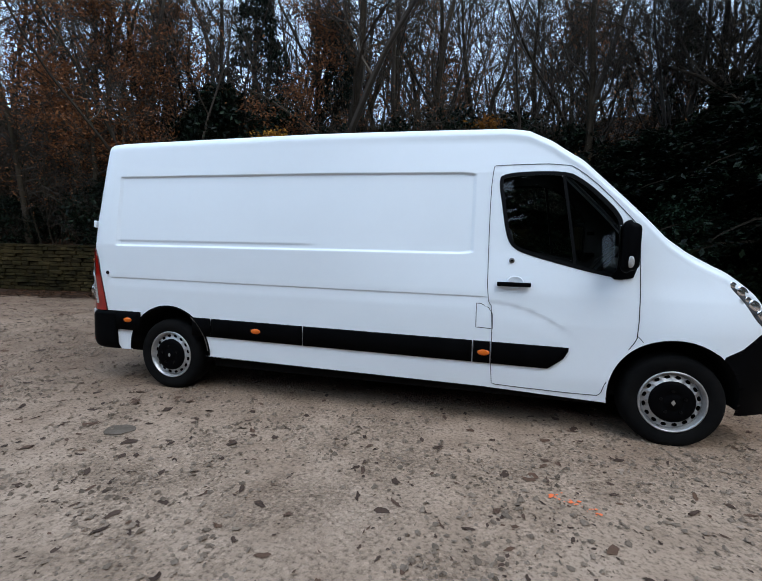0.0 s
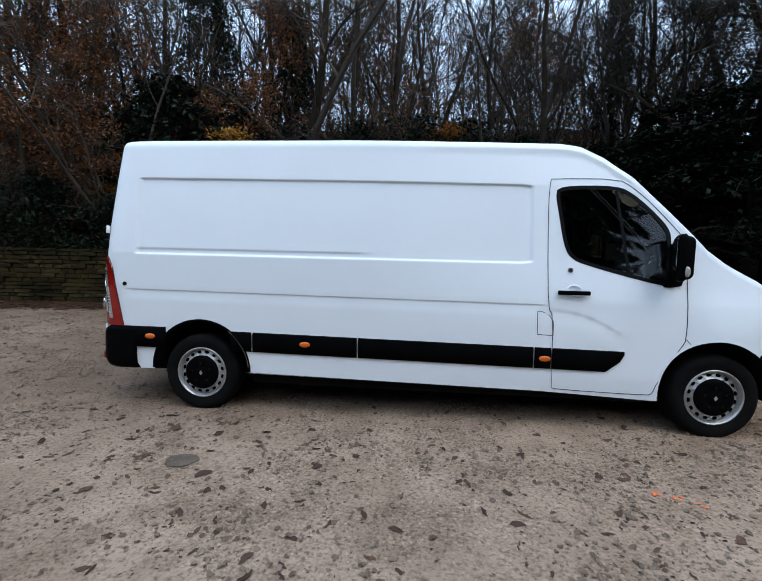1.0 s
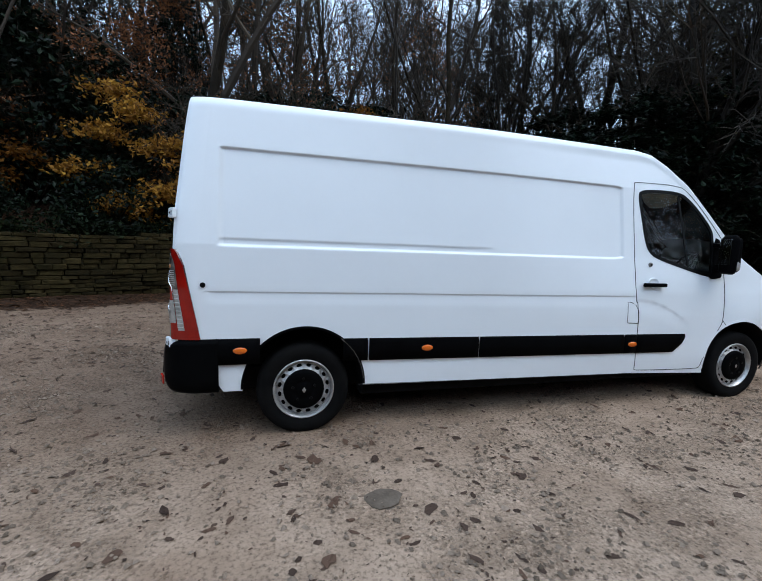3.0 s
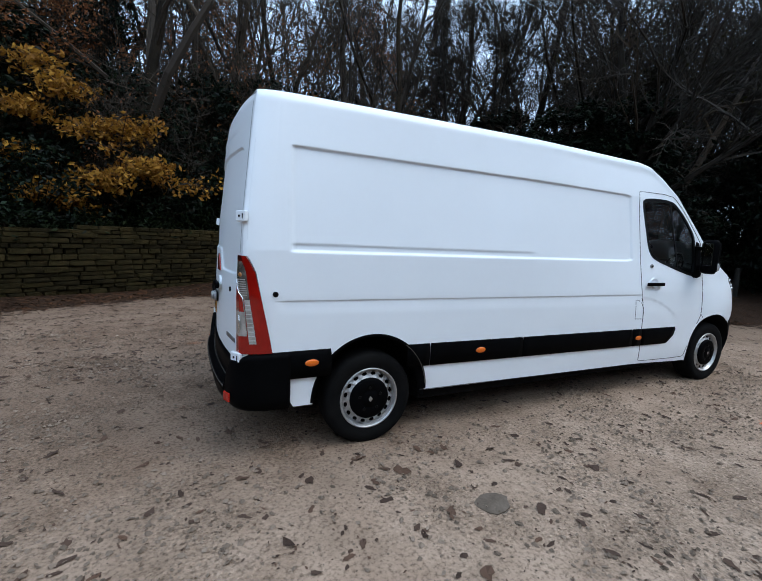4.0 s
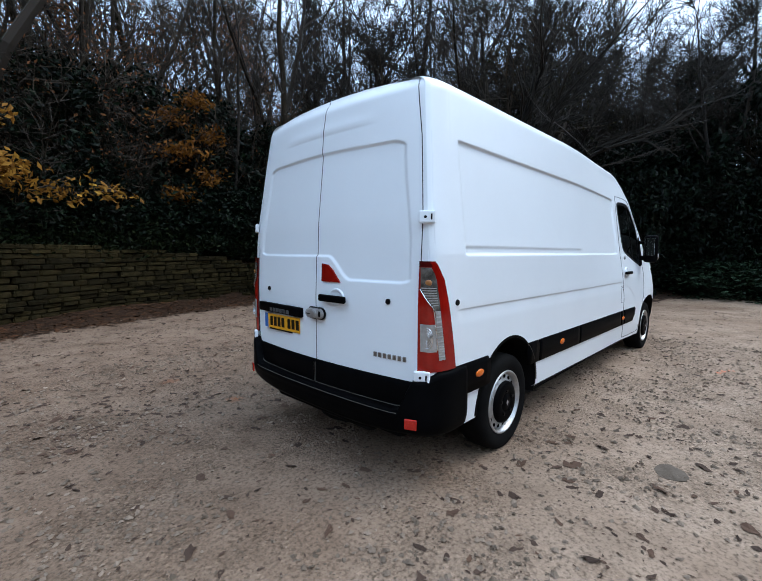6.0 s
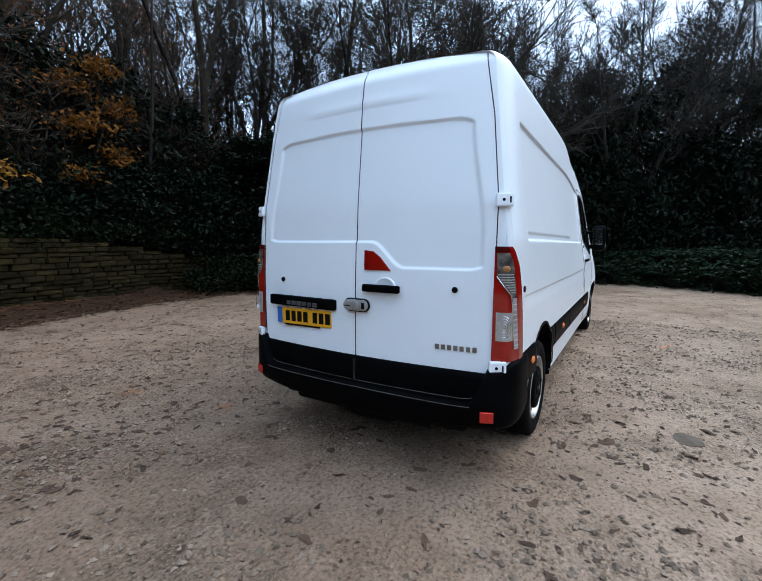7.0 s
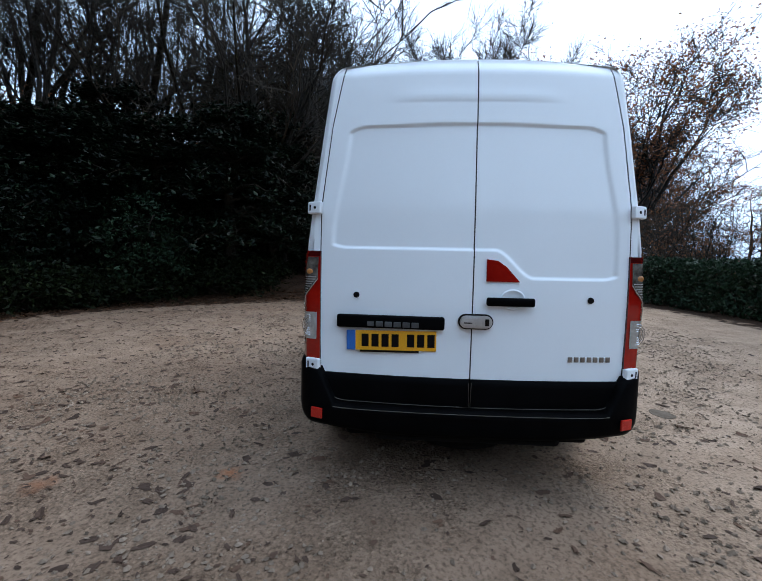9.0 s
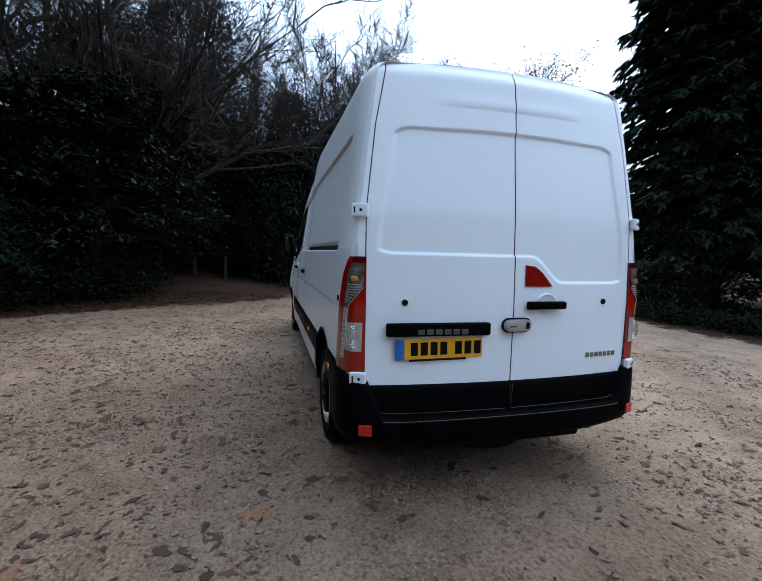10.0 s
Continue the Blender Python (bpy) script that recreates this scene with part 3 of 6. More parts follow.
def wheel(van, x, sign):
    c = (x + (0.016 if x < 1 else 0.0), sign * 0.925, 0.330)
    w = part("wheel", lathe([(0.02, -0.16), (0.215, -0.15), (0.222, -0.02), (0.222, 0.0)], sign, c, 40), M_STEEL, van, "silver steel wheel with black centre cap", True)
    part("tyre", lathe([(0.212, -0.19), (0.26, -0.205), (0.315, -0.20), (0.338, -0.18), (0.345, -0.14), (0.345, -0.05), (0.339, -0.012), (0.325, 0.006), (0.30, 0.014), (0.27, 0.012),
                        (0.242, 0.004), (0.226, -0.004), (0.218, -0.012)], sign, c, 64), M_TYRE, w, "worn black rubber tyre", True)
    part("rim_lip", lathe([(0.228, -0.012), (0.227, 0.004), (0.221, 0.008), (0.215, 0.004), (0.212, -0.012), (0.207, -0.016), (0.205, -0.034), (0.203, -0.040)], sign, c, 56), M_STEEL, w, "", True)
    v, f, holes = [], [], []
    n = 16
    for s in range(n):
        a0, a1 = 2 * math.pi * s / n, 2 * math.pi * (s + 1) / n
        am, base = (a0 + a1) / 2, len(v)
        rim = [(0.203, a0), (0.204, a0 + (a1 - a0) / 3), (0.204, a0 + 2 * (a1 - a0) / 3), (0.203, a1), (0.180, a1), (0.158, a1), (0.140, a1), (0.139, a1 - (a1 - a0) / 3),
               (0.139, a0 + (a1 - a0) / 3), (0.140, a0), (0.158, a0), (0.180, a0)]
        for r, a in rim:
            v.append((c[0] + r * math.cos(a), c[1] + sign * (-0.004 - 0.036 * max(0.0, (r - 0.14) / 0.064)), c[2] + r * math.sin(a)))
        for layer in (-0.0255, -0.060):
            for r, a in rim:
                dx, dy = r * math.cos(a - am) - 0.181, r * math.sin(a - am)
                q = math.atan2(dy, dx)
                hx, hy = 0.180 + 0.0135 * math.cos(q), 0.0195 * math.sin(q)
                v.append((c[0] + hx * math.cos(am) - hy * math.sin(am), c[1] + sign * layer, c[2] + hx * math.sin(am) + hy * math.cos(am)))
        for k in range(12):
            for o, faces in ((0, f), (12, holes)):
                q = (base + o + k, base + o + (k + 1) % 12, base + o + 12 + (k + 1) % 12, base + o + 12 + k)
                faces.append(q if sign < 0 else q[::-1])
    part("rim_disc", (v, f), M_RIM, w, "")
    # hole walls coloured near black to give the shade inside them
    tagged(part("hole_lining", (v, holes), M_DARK, w, "walls of the wheel disc's round holes, darkened as shade"), kind="stuff")
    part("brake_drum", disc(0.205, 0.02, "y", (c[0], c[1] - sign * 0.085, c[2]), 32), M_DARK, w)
    part("centre_cap", lathe([(0.152, -0.010), (0.150, 0.006), (0.139, 0.014), (0.105, 0.020), (0.075, 0.016), (0.06, 0.012), (0.055, 0.016), (0.0005, 0.018)], sign, c, 40), M_BLACK, w, "black plastic hub cap", True)
    bm = bmesh.new()
    bmesh.ops.create_circle(bm, cap_ends=True, segments=4, radius=0.022)
    bmesh.ops.transform(bm, matrix=Matrix.Diagonal((0.72, 1, 1, 1)), verts=bm.verts)
    bmesh.ops.inset_region(bm, faces=bm.faces[:], thickness=0.006, depth=0.003)
    part("cap_badge", moved(bm, Matrix.Translation((c[0], c[1] + sign * 0.020, c[2])) @ pose(0, 0, 0, 90 if sign < 0 else -90, 0, 0)), M_STEEL, w)
    for k in range(5):
        a = 2 * math.pi * (k + 0.3) / 5
        part("wheel_nut", disc(0.012, 0.012, "y", (c[0] + 0.085 * math.cos(a), c[1] + sign * 0.019, c[2] + 0.085 * math.sin(a)), 6), M_TRIM, w)


# rear face
def rear_x(y, z, ring_x, ring_w):
    return ring_x - 0.072 * (1 - (y / ring_w) ** 2)


def door_edge(z):
    return table(z, ((0.66, 0.846), (1.1, 0.852), (1.6, 0.850), (2.05, 0.800), (2.39, 0.735)))


def rear_relief(y, z):
    """The pressed panel of the two rear doors; y is positive on the side of the number plate."""
    side = abs(y)
    if y > -0.10:
        foot = 1.37
    elif y > -0.32:
        k = smoothstep(-0.11, -0.33, y)
        foot = 1.37 - 0.15 * k
    else:
        foot = 1.22
    edge = 0.785 - 0.085 * smoothstep(1.4, 2.05, z)
    arc = max(0.0, side - edge + 0.09)
    top = 2.055 - 1.8 * arc * arc * 2 - 0.01 * (side / 0.7) ** 2
    if arc > 0.0:
        foot = foot + 2.2 * arc * arc
    d = 0.012 * smoothstep(foot - 0.001, foot + 0.011, z) * (1 - smoothstep(top - 0.007, top, z)) * (1 - smoothstep(edge - 0.018, edge + 0.006, side))
    ridge = 1 - smoothstep(0.30, 0.52, side)
    d -= 0.006 * ridge * smoothstep(2.178, 2.184, z) * (1 - smoothstep(2.19, 2.27, z))
    return d


def rear_end(van, ring):
    zs = [p[2] for p in ring]
    top_j = max(i for i, p in enumerate(ring) if p[1] > 0.02)
    prof = ring[:top_j + 2]

    def ring_at(z):
        w = float(np.interp(z, [p[2] for p in prof], [p[1] for p in prof]))
        x = float(np.interp(z, [p[2] for p in prof], [p[0] for p in prof]))
        return x, w
    main_w = table(2.2, [(p[2], p[1]) for p in prof])

    def surface(y, z):
        x, w = ring_at(min(z, 2.40))
        w = max(w, main_w - 0.02)
        lip = 0.035 * smoothstep(2.33, 2.43, z)
        return rear_x(y, z, x, w) + lip + rear_relief(y, z)

    zrows = sorted(set([round(0.66 + 0.03 * i, 3) for i in range(19)] + [round(1.18 + 0.0065 * i, 4) for i in range(36)] + [round(1.42 + 0.035 * i, 4) for i in range(16)] +
                       [round(1.97 + 0.008 * i, 4) for i in range(14)] + [2.1, 2.13, 2.16, 2.168, 2.174, 2.18, 2.2, 2.22, 2.24, 2.26, 2.28, 2.30, 2.32, 2.335, 2.35, 2.365, 2.38, 2.39, 2.40, 2.41, 2.42]))
    def roof_at(y):
        return float(np.interp(-abs(y), [-p[1] for p in prof], [p[2] for p in prof]))
    pieces = {}
    for name, lo, hi in (("right", -1, -0.0035), ("left", 0.0035, 1)):
        v, f = [], []
        ncol = 84
        for z in zrows:
            edge = door_edge(z) - 0.003
            for i in range(ncol + 1):
                y = lo if lo > 0 else hi
                y = (y + (edge - 0.0035) * i / ncol) if lo > 0 else (y - (edge - 0.0035) * i / ncol)
                zz = min(z, roof_at(y) - 0.004) if z > 2.2 else z
                v.append((surface(y, zz), y, zz))
        for j in range(len(zrows) - 1):
            for i in range(ncol):
                a = j * (ncol + 1) + i
                q = (a, a + 1, a + ncol + 2, a + ncol + 1)
                f.append(q if lo < 0 else q[::-1])
        pieces[name] = part("rear_door", (v, f), M_WHITE, van, "tall white rear door with a pressed panel", True)
    # pillars beside the doors, closing the shell to the ring
    for sign in (-1, 1):
        v, f = [], []
        k = 6
        for z in zrows:
            x, w = ring_at(min(z, 2.425))
            e = min(door_edge(z) + 0.003, w)
            for i in range(k + 1):
                y = e + (w - e) * i / k
                zz = min(z, roof_at(y))
                xx = surface(y, zz) if i < k else x
                v.append((xx, sign * y, zz))
            v.append((x + 0.024, sign * (half_width(-0.856, z) + 0.0012), z) if z < 2.1 else (x + 0.004, sign * w, min(z, roof_at(w))))
        for j in range(len(zrows) - 1):
            for i in range(k + 1):
                a = j * (k + 2) + i
                q = (a, a + 1, a + k + 3, a + k + 2)
                f.append(q if sign < 0 else q[::-1])
        part("rear_pillar", (v, f), M_WHITE, van, "", True)
    # dark rebate behind the gaps
    v, f = [], []
    for z in zrows:
        x, w = ring_at(min(z, 2.40))
        for i in range(9):
            y = -w * 0.98 + 2 * w * 0.98 * i / 8
            v.append((rear_x(y, z, x, max(w, main_w)) + 0.035 + 0.035 * smoothstep(2.33, 2.43, z), y, min(z, roof_at(y) - 0.02)))
    for j in range(len(zrows) - 1):
        for i in range(8):
            a = j * 9 + i
            f.append((a, a + 1, a + 10, a + 9))
    part("door_rebate", (v, f), M_SEAL, van)
    return pieces, surface, ring_at


def lamp_patch(ring_at, surface, sign, z0, z1, q0, q1, out, rows=14, cols=12):
    """A strip of tail lamp lens wrapped round the rear corner; q runs from 0 at the door to 1 at the lamp's edge on the side."""
    v, f = [], []
    for j in range(rows + 1):
        z = z0 + (z1 - z0) * j / rows
        for i in range(cols + 1):
            q = q0 + (q1 - q0) * i / cols
            v.append(lamp_point(ring_at, surface, sign, z, q, out))
    for j in range(rows):
        for i in range(cols):
            a = j * (cols + 1) + i
            s = (a, a + 1, a + cols + 2, a + cols + 1)
            f.append(s if sign < 0 else s[::-1])
    return v, f


def lamp_point(ring_at, surface, sign, z, q, out):
    rx, rw = ring_at(z)
    inner = 0.846
    edge_u = table(z, ((0.74, -0.695), (0.9, -0.725), (1.1, -0.765), (1.25, -0.80), (1.33, -0.84), (1.355, -0.86)))
    length_a, length_b = rw - inner, edge_u + 0.88
    total = length_a + length_b * 1.25
    s = q * total
    if s <= length_a:
        y = inner + s
        x = surface(y, z)
        n = Vector((-1, 0.25, 0))
    else:
        u = -0.88 + (s - length_a) / 1.25
        y, x = half_width(u, z), u + shear(u, z)
        k = smoothstep(-0.89, -0.70, u)
        n = Vector((-1 + k * 1.0, 0.3 + k * 0.8, 0))
    n.normalize()
    fade = out
    return (x + n.x * fade, sign * (y + n.y * fade), z)


def tail_lamp(van, ring_at, surface, sign):
    def joined(bits):
        v, f = [], []
        for a, b in bits:
            o = len(v)
            v += a
            f += [tuple(i + o for i in q) for q in b]
        return v, f
    rear = 0.50
    body = part("tail_lamp", joined([lamp_patch(ring_at, surface, sign, 0.735, 1.352, 0.0, 1.0, 0.012, 30, 20)]), M_RED, van, "red and clear wrap-round tail lamp", True)
    rim = []
    for q in [i / 20 for i in range(21)]:
        rim.append((0.735, q))
    edge = [(0.735, i / 20) for i in range(21)] + [(0.735 + 0.617 * j / 30, 1.0) for j in range(1, 31)] + [(1.352, 1 - i / 20) for i in range(1, 21)] + [(1.352 - 0.617 * j / 30, 0.0) for j in range(1, 30)]
    v, f = [], []
    for z, q in edge:
        v += [lamp_point(ring_at, surface, sign, z, q, 0.012), lamp_point(ring_at, surface, sign, z, q, -0.01)]
    n = len(edge)
    f = [(2 * i, 2 * i + 1, 2 * ((i + 1) % n) + 1, 2 * ((i + 1) % n)) for i in range(n)]
    part("lamp_rim", (v, f), M_MAROON, body)
    part("lamp_border", lamp_patch(ring_at, surface, sign, 0.735, 1.352, 0.67, 1.0, 0.0145, 30, 8), M_RED, body, "red outer strip", True)
    part("lamp_top", lamp_patch(ring_at, surface, sign, 1.322, 1.352, 0.0, 0.68, 0.0143, 3, 10), M_MAROON, body, "dark red top edge", True)
    v, f = [], []
    for i in range(15):
        z = 1.318 - 0.238 * i / 14
        q0 = 0.08 + 0.38 * max(0.0, min(1.0, (1.19 - z) / 0.11))
        q1 = 0.60 + 0.05 * smoothstep(1.318, 1.28, z)
        for j in range(9):
            v.append(lamp_point(ring_at, surface, sign, z, q0 + (q1 - q0) * j / 8, 0.016))
    for i in range(14):
        for j in range(8):
            a = i * 9 + j
            q = (a, a + 1, a + 10, a + 9)
            f.append(q if sign > 0 else q[::-1])
    part("indicator_lens", (v, f), M_SMOKE, body, "clear ribbed indicator lens", True)
    bm = bmesh.new()
    bmesh.ops.create_uvsphere(bm, u_segments=14, v_segments=8, radius=0.028)
    bmesh.ops.transform(bm, matrix=Matrix.Diagonal((0.4, 1, 0.7, 1)), verts=bm.verts)
    x, y, _ = lamp_point(ring_at, surface, sign, 1.235, 0.33, 0.008)
    part("indicator_bulb", moved(bm, Matrix.Translation((x, y, 1.235))), M_BULB, body, "amber bulb", True)
    part("reverse_lens", lamp_patch(ring_at, surface, sign, 0.85, 1.005, 0.07, 0.44, 0.016, 8, 8), M_CLEAR, body, "clear ribbed reversing lens", True)
    part("corner_lens", lamp_patch(ring_at, surface, sign, 0.80, 1.08, 0.48, 0.65, 0.0165, 10, 6), M_CLEAR, body, "clear ribbed corner lens", True)
    bm = bmesh.new()
    bmesh.ops.create_uvsphere(bm, u_segments=16, v_segments=8, radius=0.019)
    bmesh.ops.transform(bm, matrix=Matrix.Diagonal((0.3, 1, 1, 1)), verts=bm.verts)
    x, y, _ = lamp_point(ring_at, surface, sign, 0.93, 0.25, 0.010)
    part("bulb_reflector", moved(bm, Matrix.Translation((x, y, 0.93))), M_CHROME, body, "", True)
    for k in range(9):
        z = 0.82 + 0.028 * k
        part("lens_rib", lamp_patch(ring_at, surface, sign, z, z + 0.006, 0.49, 0.64, 0.0185, 1, 5), M_STEEL, body)
    for k in range(8):
        z = 1.108 + 0.0135 * k
        part("lens_rib", lamp_patch(ring_at, surface, sign, z, z + 0.0055, max(0.12, 0.44 - 0.05 * k), 0.60, 0.0185, 1, 5), M_CLEAR, body, "pale lens rib")
    # bright edge along the slanting foot of the indicator lens, and rings in the reversing lens
    v, f = [], []
    tube(v, f, [lamp_point(ring_at, surface, sign, z, q, 0.018) for z, q in ((1.198, 0.07), (1.16, 0.21), (1.125, 0.33), (1.095, 0.44), (1.02, 0.46), (0.86, 0.46))], [0.0035] * 6, 5)
    part("lens_edge", (v, f), M_REFLECT, body, "bright lens edge", True)
    x, y, _ = lamp_point(ring_at, surface, sign, 0.928, 0.25, 0.013)
    for r in (0.014, 0.024, 0.034, 0.044):
        v, f = [], []
        tube(v, f, [(x - 0.002, y + r * 0.85 * math.cos(a), 0.928 + r * 1.3 * math.sin(a)) for a in np.linspace(0, 2 * math.pi, 25)], [0.0028] * 25, 5)
        part("lens_ring", (v, f), M_REFLECT, body, "", True)


def dish(w, h):
    """A shallow round hollow with a raised rim: (outward, across, up), half sizes w and h."""
    v, f = [], []
    rings = ((1.0, -0.004), (0.97, 0.007), (0.92, 0.014), (0.82, 0.011), (0.6, 0.004), (0.3, 0.002), (0.02, 0.0015))
    for k, o in rings:
        v += [(o, w * k * math.cos(2 * math.pi * i / 28), h * k * math.sin(2 * math.pi * i / 28)) for i in range(28)]
    for j in range(len(rings) - 1):
        for i in range(28):
            a, b = j * 28 + i, j * 28 + (i + 1) % 28
            f.append((a, b, b + 28, a + 28))
    return v, f


def capsule(half, r, depth, bevel):
    """A round-ended plate facing -x: half its length across, half its height, its depth."""
    bm = bmesh.new()
    rim = []
    for s in (1, -1):
        for i in range(11):
            a = math.pi * i / 10 - math.pi / 2
            rim.append(bm.verts.new((0, s * (half - r + r * math.cos(a)), s * r * math.sin(a))))
    face = bm.faces.new(rim)
    up = bmesh.ops.extrude_face_region(bm, geom=[face])
    bmesh.ops.translate(bm, vec=(-depth, 0, 0), verts=[g for g in up["geom"] if isinstance(g, bmesh.types.BMVert)])
    bmesh.ops.recalc_face_normals(bm, faces=bm.faces)
    bmesh.ops.bevel(bm, geom=[e for e in bm.edges if all(p.co.x < -depth * 0.9 for p in e.verts)], offset=bevel, segments=2, affect="EDGES")
    return bm


def sweep(path, profile_at, closed_ends=True):
    """Sweeps a profile of (outward, z) rows along a plan path of (x, y, nx, ny); profile_at(i) gives the rows."""
    v, f = [], []
    k = len(profile_at(0))
    for i, (x, y, nx, ny) in enumerate(path):
        for o, z in profile_at(i):
            v.append((x + nx * o, y + ny * o, z))
    for i in range(len(path) - 1):
        for j in range(k - 1):
            a = i * k + j
            f.append((a, a + 1, a + k + 1, a + k))
    if closed_ends:
        f += [tuple(range(k))[::-1], tuple((len(path) - 1) * k + j for j in range(k))]
    return v, f


def rear_bumper(van):
    half = [(-1.005, 0.0), (-1.003, 0.25), (-0.992, 0.50), (-0.975, 0.68), (-0.955, 0.78), (-0.93, 0.872), (-0.89, 0.93), (-0.83, 0.963), (-0.76, 0.974), (-0.68, 0.974), (-0.58, 0.970)]
    half = dense(smooth_path(half, 1), 0.04)
    pts = [(x, -y) for x, y in half[::-1]] + half[1:]
    path = []
    for i, (x, y) in enumerate(pts):
        a, b = pts[max(0, i - 1)], pts[min(len(pts) - 1, i + 1)]
        d = Vector((b[0] - a[0], b[1] - a[1])).normalized()
        path.append((x, y, -d.y, d.x))

    def profile(i):
        x, y = pts[i]
        top = 0.497 + 0.198 * smoothstep(0.75, 0.848, abs(y)) + 0.034 * smoothstep(-0.92, -0.84, x)
        low = 0.335 + 0.025 * smoothstep(0.4, 0.9, abs(y)) - 0.01 * smoothstep(-0.9, -0.7, x)
        back = -0.06 - 0.0 * top
        lip = 0.010 * (1 - smoothstep(0.735, 0.86, abs(y)))
        return [(back, top - 0.002), (-0.012 + lip, top), (0.004 + lip, top - 0.012), (0.010 + lip, top - 0.035), (0.012, min(top - 0.05, 0.46)), (0.008, 0.42), (-0.002, low + 0.025), (-0.02, low), (-0.08, low - 0.004)]
    bumper = part("rear_bumper", sweep(path, profile), M_BLACK, van, "black plastic rear bumper with a step", True)
    v, f = [], []
    line = [(x + nx * (profile(i)[2][0] + 0.001), y + ny * (profile(i)[2][0] + 0.001), profile(i)[2][1] - 0.004) for i, (x, y, nx, ny) in enumerate(path) if abs(y) < 0.80]
    tube(v, f, line, [0.0024] * len(line), 5)
    part("step_edge", (v, f), M_PALE_EDGE, bumper, "thin grey edge line of the step", True)
    for sign in (-1, 1):
        part("bumper_reflector", moved(block(-0.006, 0.006, -0.036, 0.036, -0.030, 0.030, 0.004), Matrix.Translation((-0.962, sign * 0.852, 0.440)) @ pose(0, 0, 0, 0, 0, sign * -22)), M_REFLEX, bumper, "small square red reflector")
    return bumper


def trim_rise(y):
    """How far the rounded lower corner of the rear door trim rises at y."""
    return 0.15 * (1 - math.sqrt(max(0.0, 1 - (max(0.0, y - 0.70) / 0.143) ** 2)))


def build_van():
    van = empty("van", "long white panel van with black mouldings, parked on gravel", "van")
    doors, ring = van_shell(van)
    pieces, surface, ring_at = rear_end(van, ring)
    for sign in (-1, 1):
        tail_lamp(van, ring_at, surface, sign)
    rear_bumper(van)
    # black lower plates of the rear doors
    for name, sign in (("right", -1), ("left", 1)):
        v, f = [], []
        cols = 24
        for i in range(cols + 1):
            y = 0.004 + (0.842 - 0.004) * i / cols
            low = 0.49 + trim_rise(y)
            for k, z in enumerate((0.662, 0.656, max(0.62, low + 0.004), (max(0.62, low) + low) / 2, low)):
                v.append((surface(sign * y, 0.67) - (0.002, 0.014, 0.016, 0.016, 0.010)[k], sign * y, z))
        for i in range(cols):
            for k in range(4):
                a = i * 5 + k
                q = (a, a + 1, a + 6, a + 5)
                f.append(q if sign > 0 else q[::-1])
        ev, ef = [], []
        run = [(surface(sign * y, 0.67) - 0.019, sign * y, 0.506 + 0.95 * trim_rise(y)) for y in np.linspace(0.004, 0.842, 25)]
        run.append((surface(sign * 0.846, 0.67) - 0.018, sign * 0.848, 0.655))
        run.insert(0, (surface(sign * 0.004, 0.67) - 0.0185, sign * 0.0075, 0.645))
        tube(ev, ef, run, [0.0020] * 27, 5)
        part("trim_edge", (ev, ef), M_PALE_EDGE, pieces[name], "pale dusty trim edge", True)
        part("kick_plate", (v, f), M_BLACK, pieces[name], "black plastic lower door trim", True)
    for sign in (-1, 1):
        y = sign * (0.885)
        for z, nm in ((1.593, "hinge"), (0.706, "hinge")):
            x = -0.872 if z > 1 else -0.905
            h = part(nm, moved(block(-0.014, 0.014, -0.046, 0.046, -0.034, 0.034, 0.007), Matrix.Translation((x, y, z)) @ pose(0, 0, 0, 0, 4 if z > 1 else 0, sign * -28)), M_WHITE, van, "white door hinge cover")
            part("hinge_pin", moved(disc(0.008, 0.004, "x", (-0.0145, -sign * 0.008, 0), 12), Matrix.Translation((x, y, z)) @ pose(0, 0, 0, 0, 0, sign * -28)), M_TRIM, h)
            part("hinge_slot", moved(block(-0.0165, -0.0135, sign * 0.022, sign * 0.03, -0.016, 0.016, 0.0), Matrix.Translation((x, y, z)) @ pose(0, 0, 0, 0, 0, sign * -28)), M_TRIM, h)
    # fittings on the rear doors
    right, left = pieces["right"], pieces["left"]

    def at(y, z, o=0.0):
        return (surface(y, z) - o, y, z)
    tri = [(-0.068, 1.325), (-0.128, 1.318), (-0.175, 1.285), (-0.248, 1.205), (-0.068, 1.205)]
    v = [at(y, z, 0.010) for y, z in tri] + [at(y, z, -0.004) for y, z in tri]
    f = [(0, 1, 2, 3, 4)] + [(i, i + 5, (i + 1) % 5 + 5, (i + 1) % 5) for i in range(5)]
    part("high_reflector", (v, f), M_RED, right, "red wedge reflector lamp")
    for y, o, nm in ((-0.64, right, "plug"), (0.64, left, "plug")):
        part(nm, disc(0.017, 0.012, "x", at(y, 1.112, 0.003), 20, 0.003), M_TRIM, o, "round dark rubber plug")
    bm = block(-0.015, 0.015, -0.128, 0.128, -0.023, 0.023, 0.011)
    part("door_handle", moved(bm, Matrix.Translation(at(-0.197, 1.098, 0.030))), M_BLACK, right, "black bar handle", True)
    v, f = dish(0.070, 0.058)
    part("handle_cup", ([(at(-0.215 + p[1], 1.108 + p[2])[0] - p[0], -0.215 + p[1], 1.108 + p[2]) for p in v], f), M_WHITE, right, "", True)
    x, y, z = at(-0.018, 0.985, 0.0)
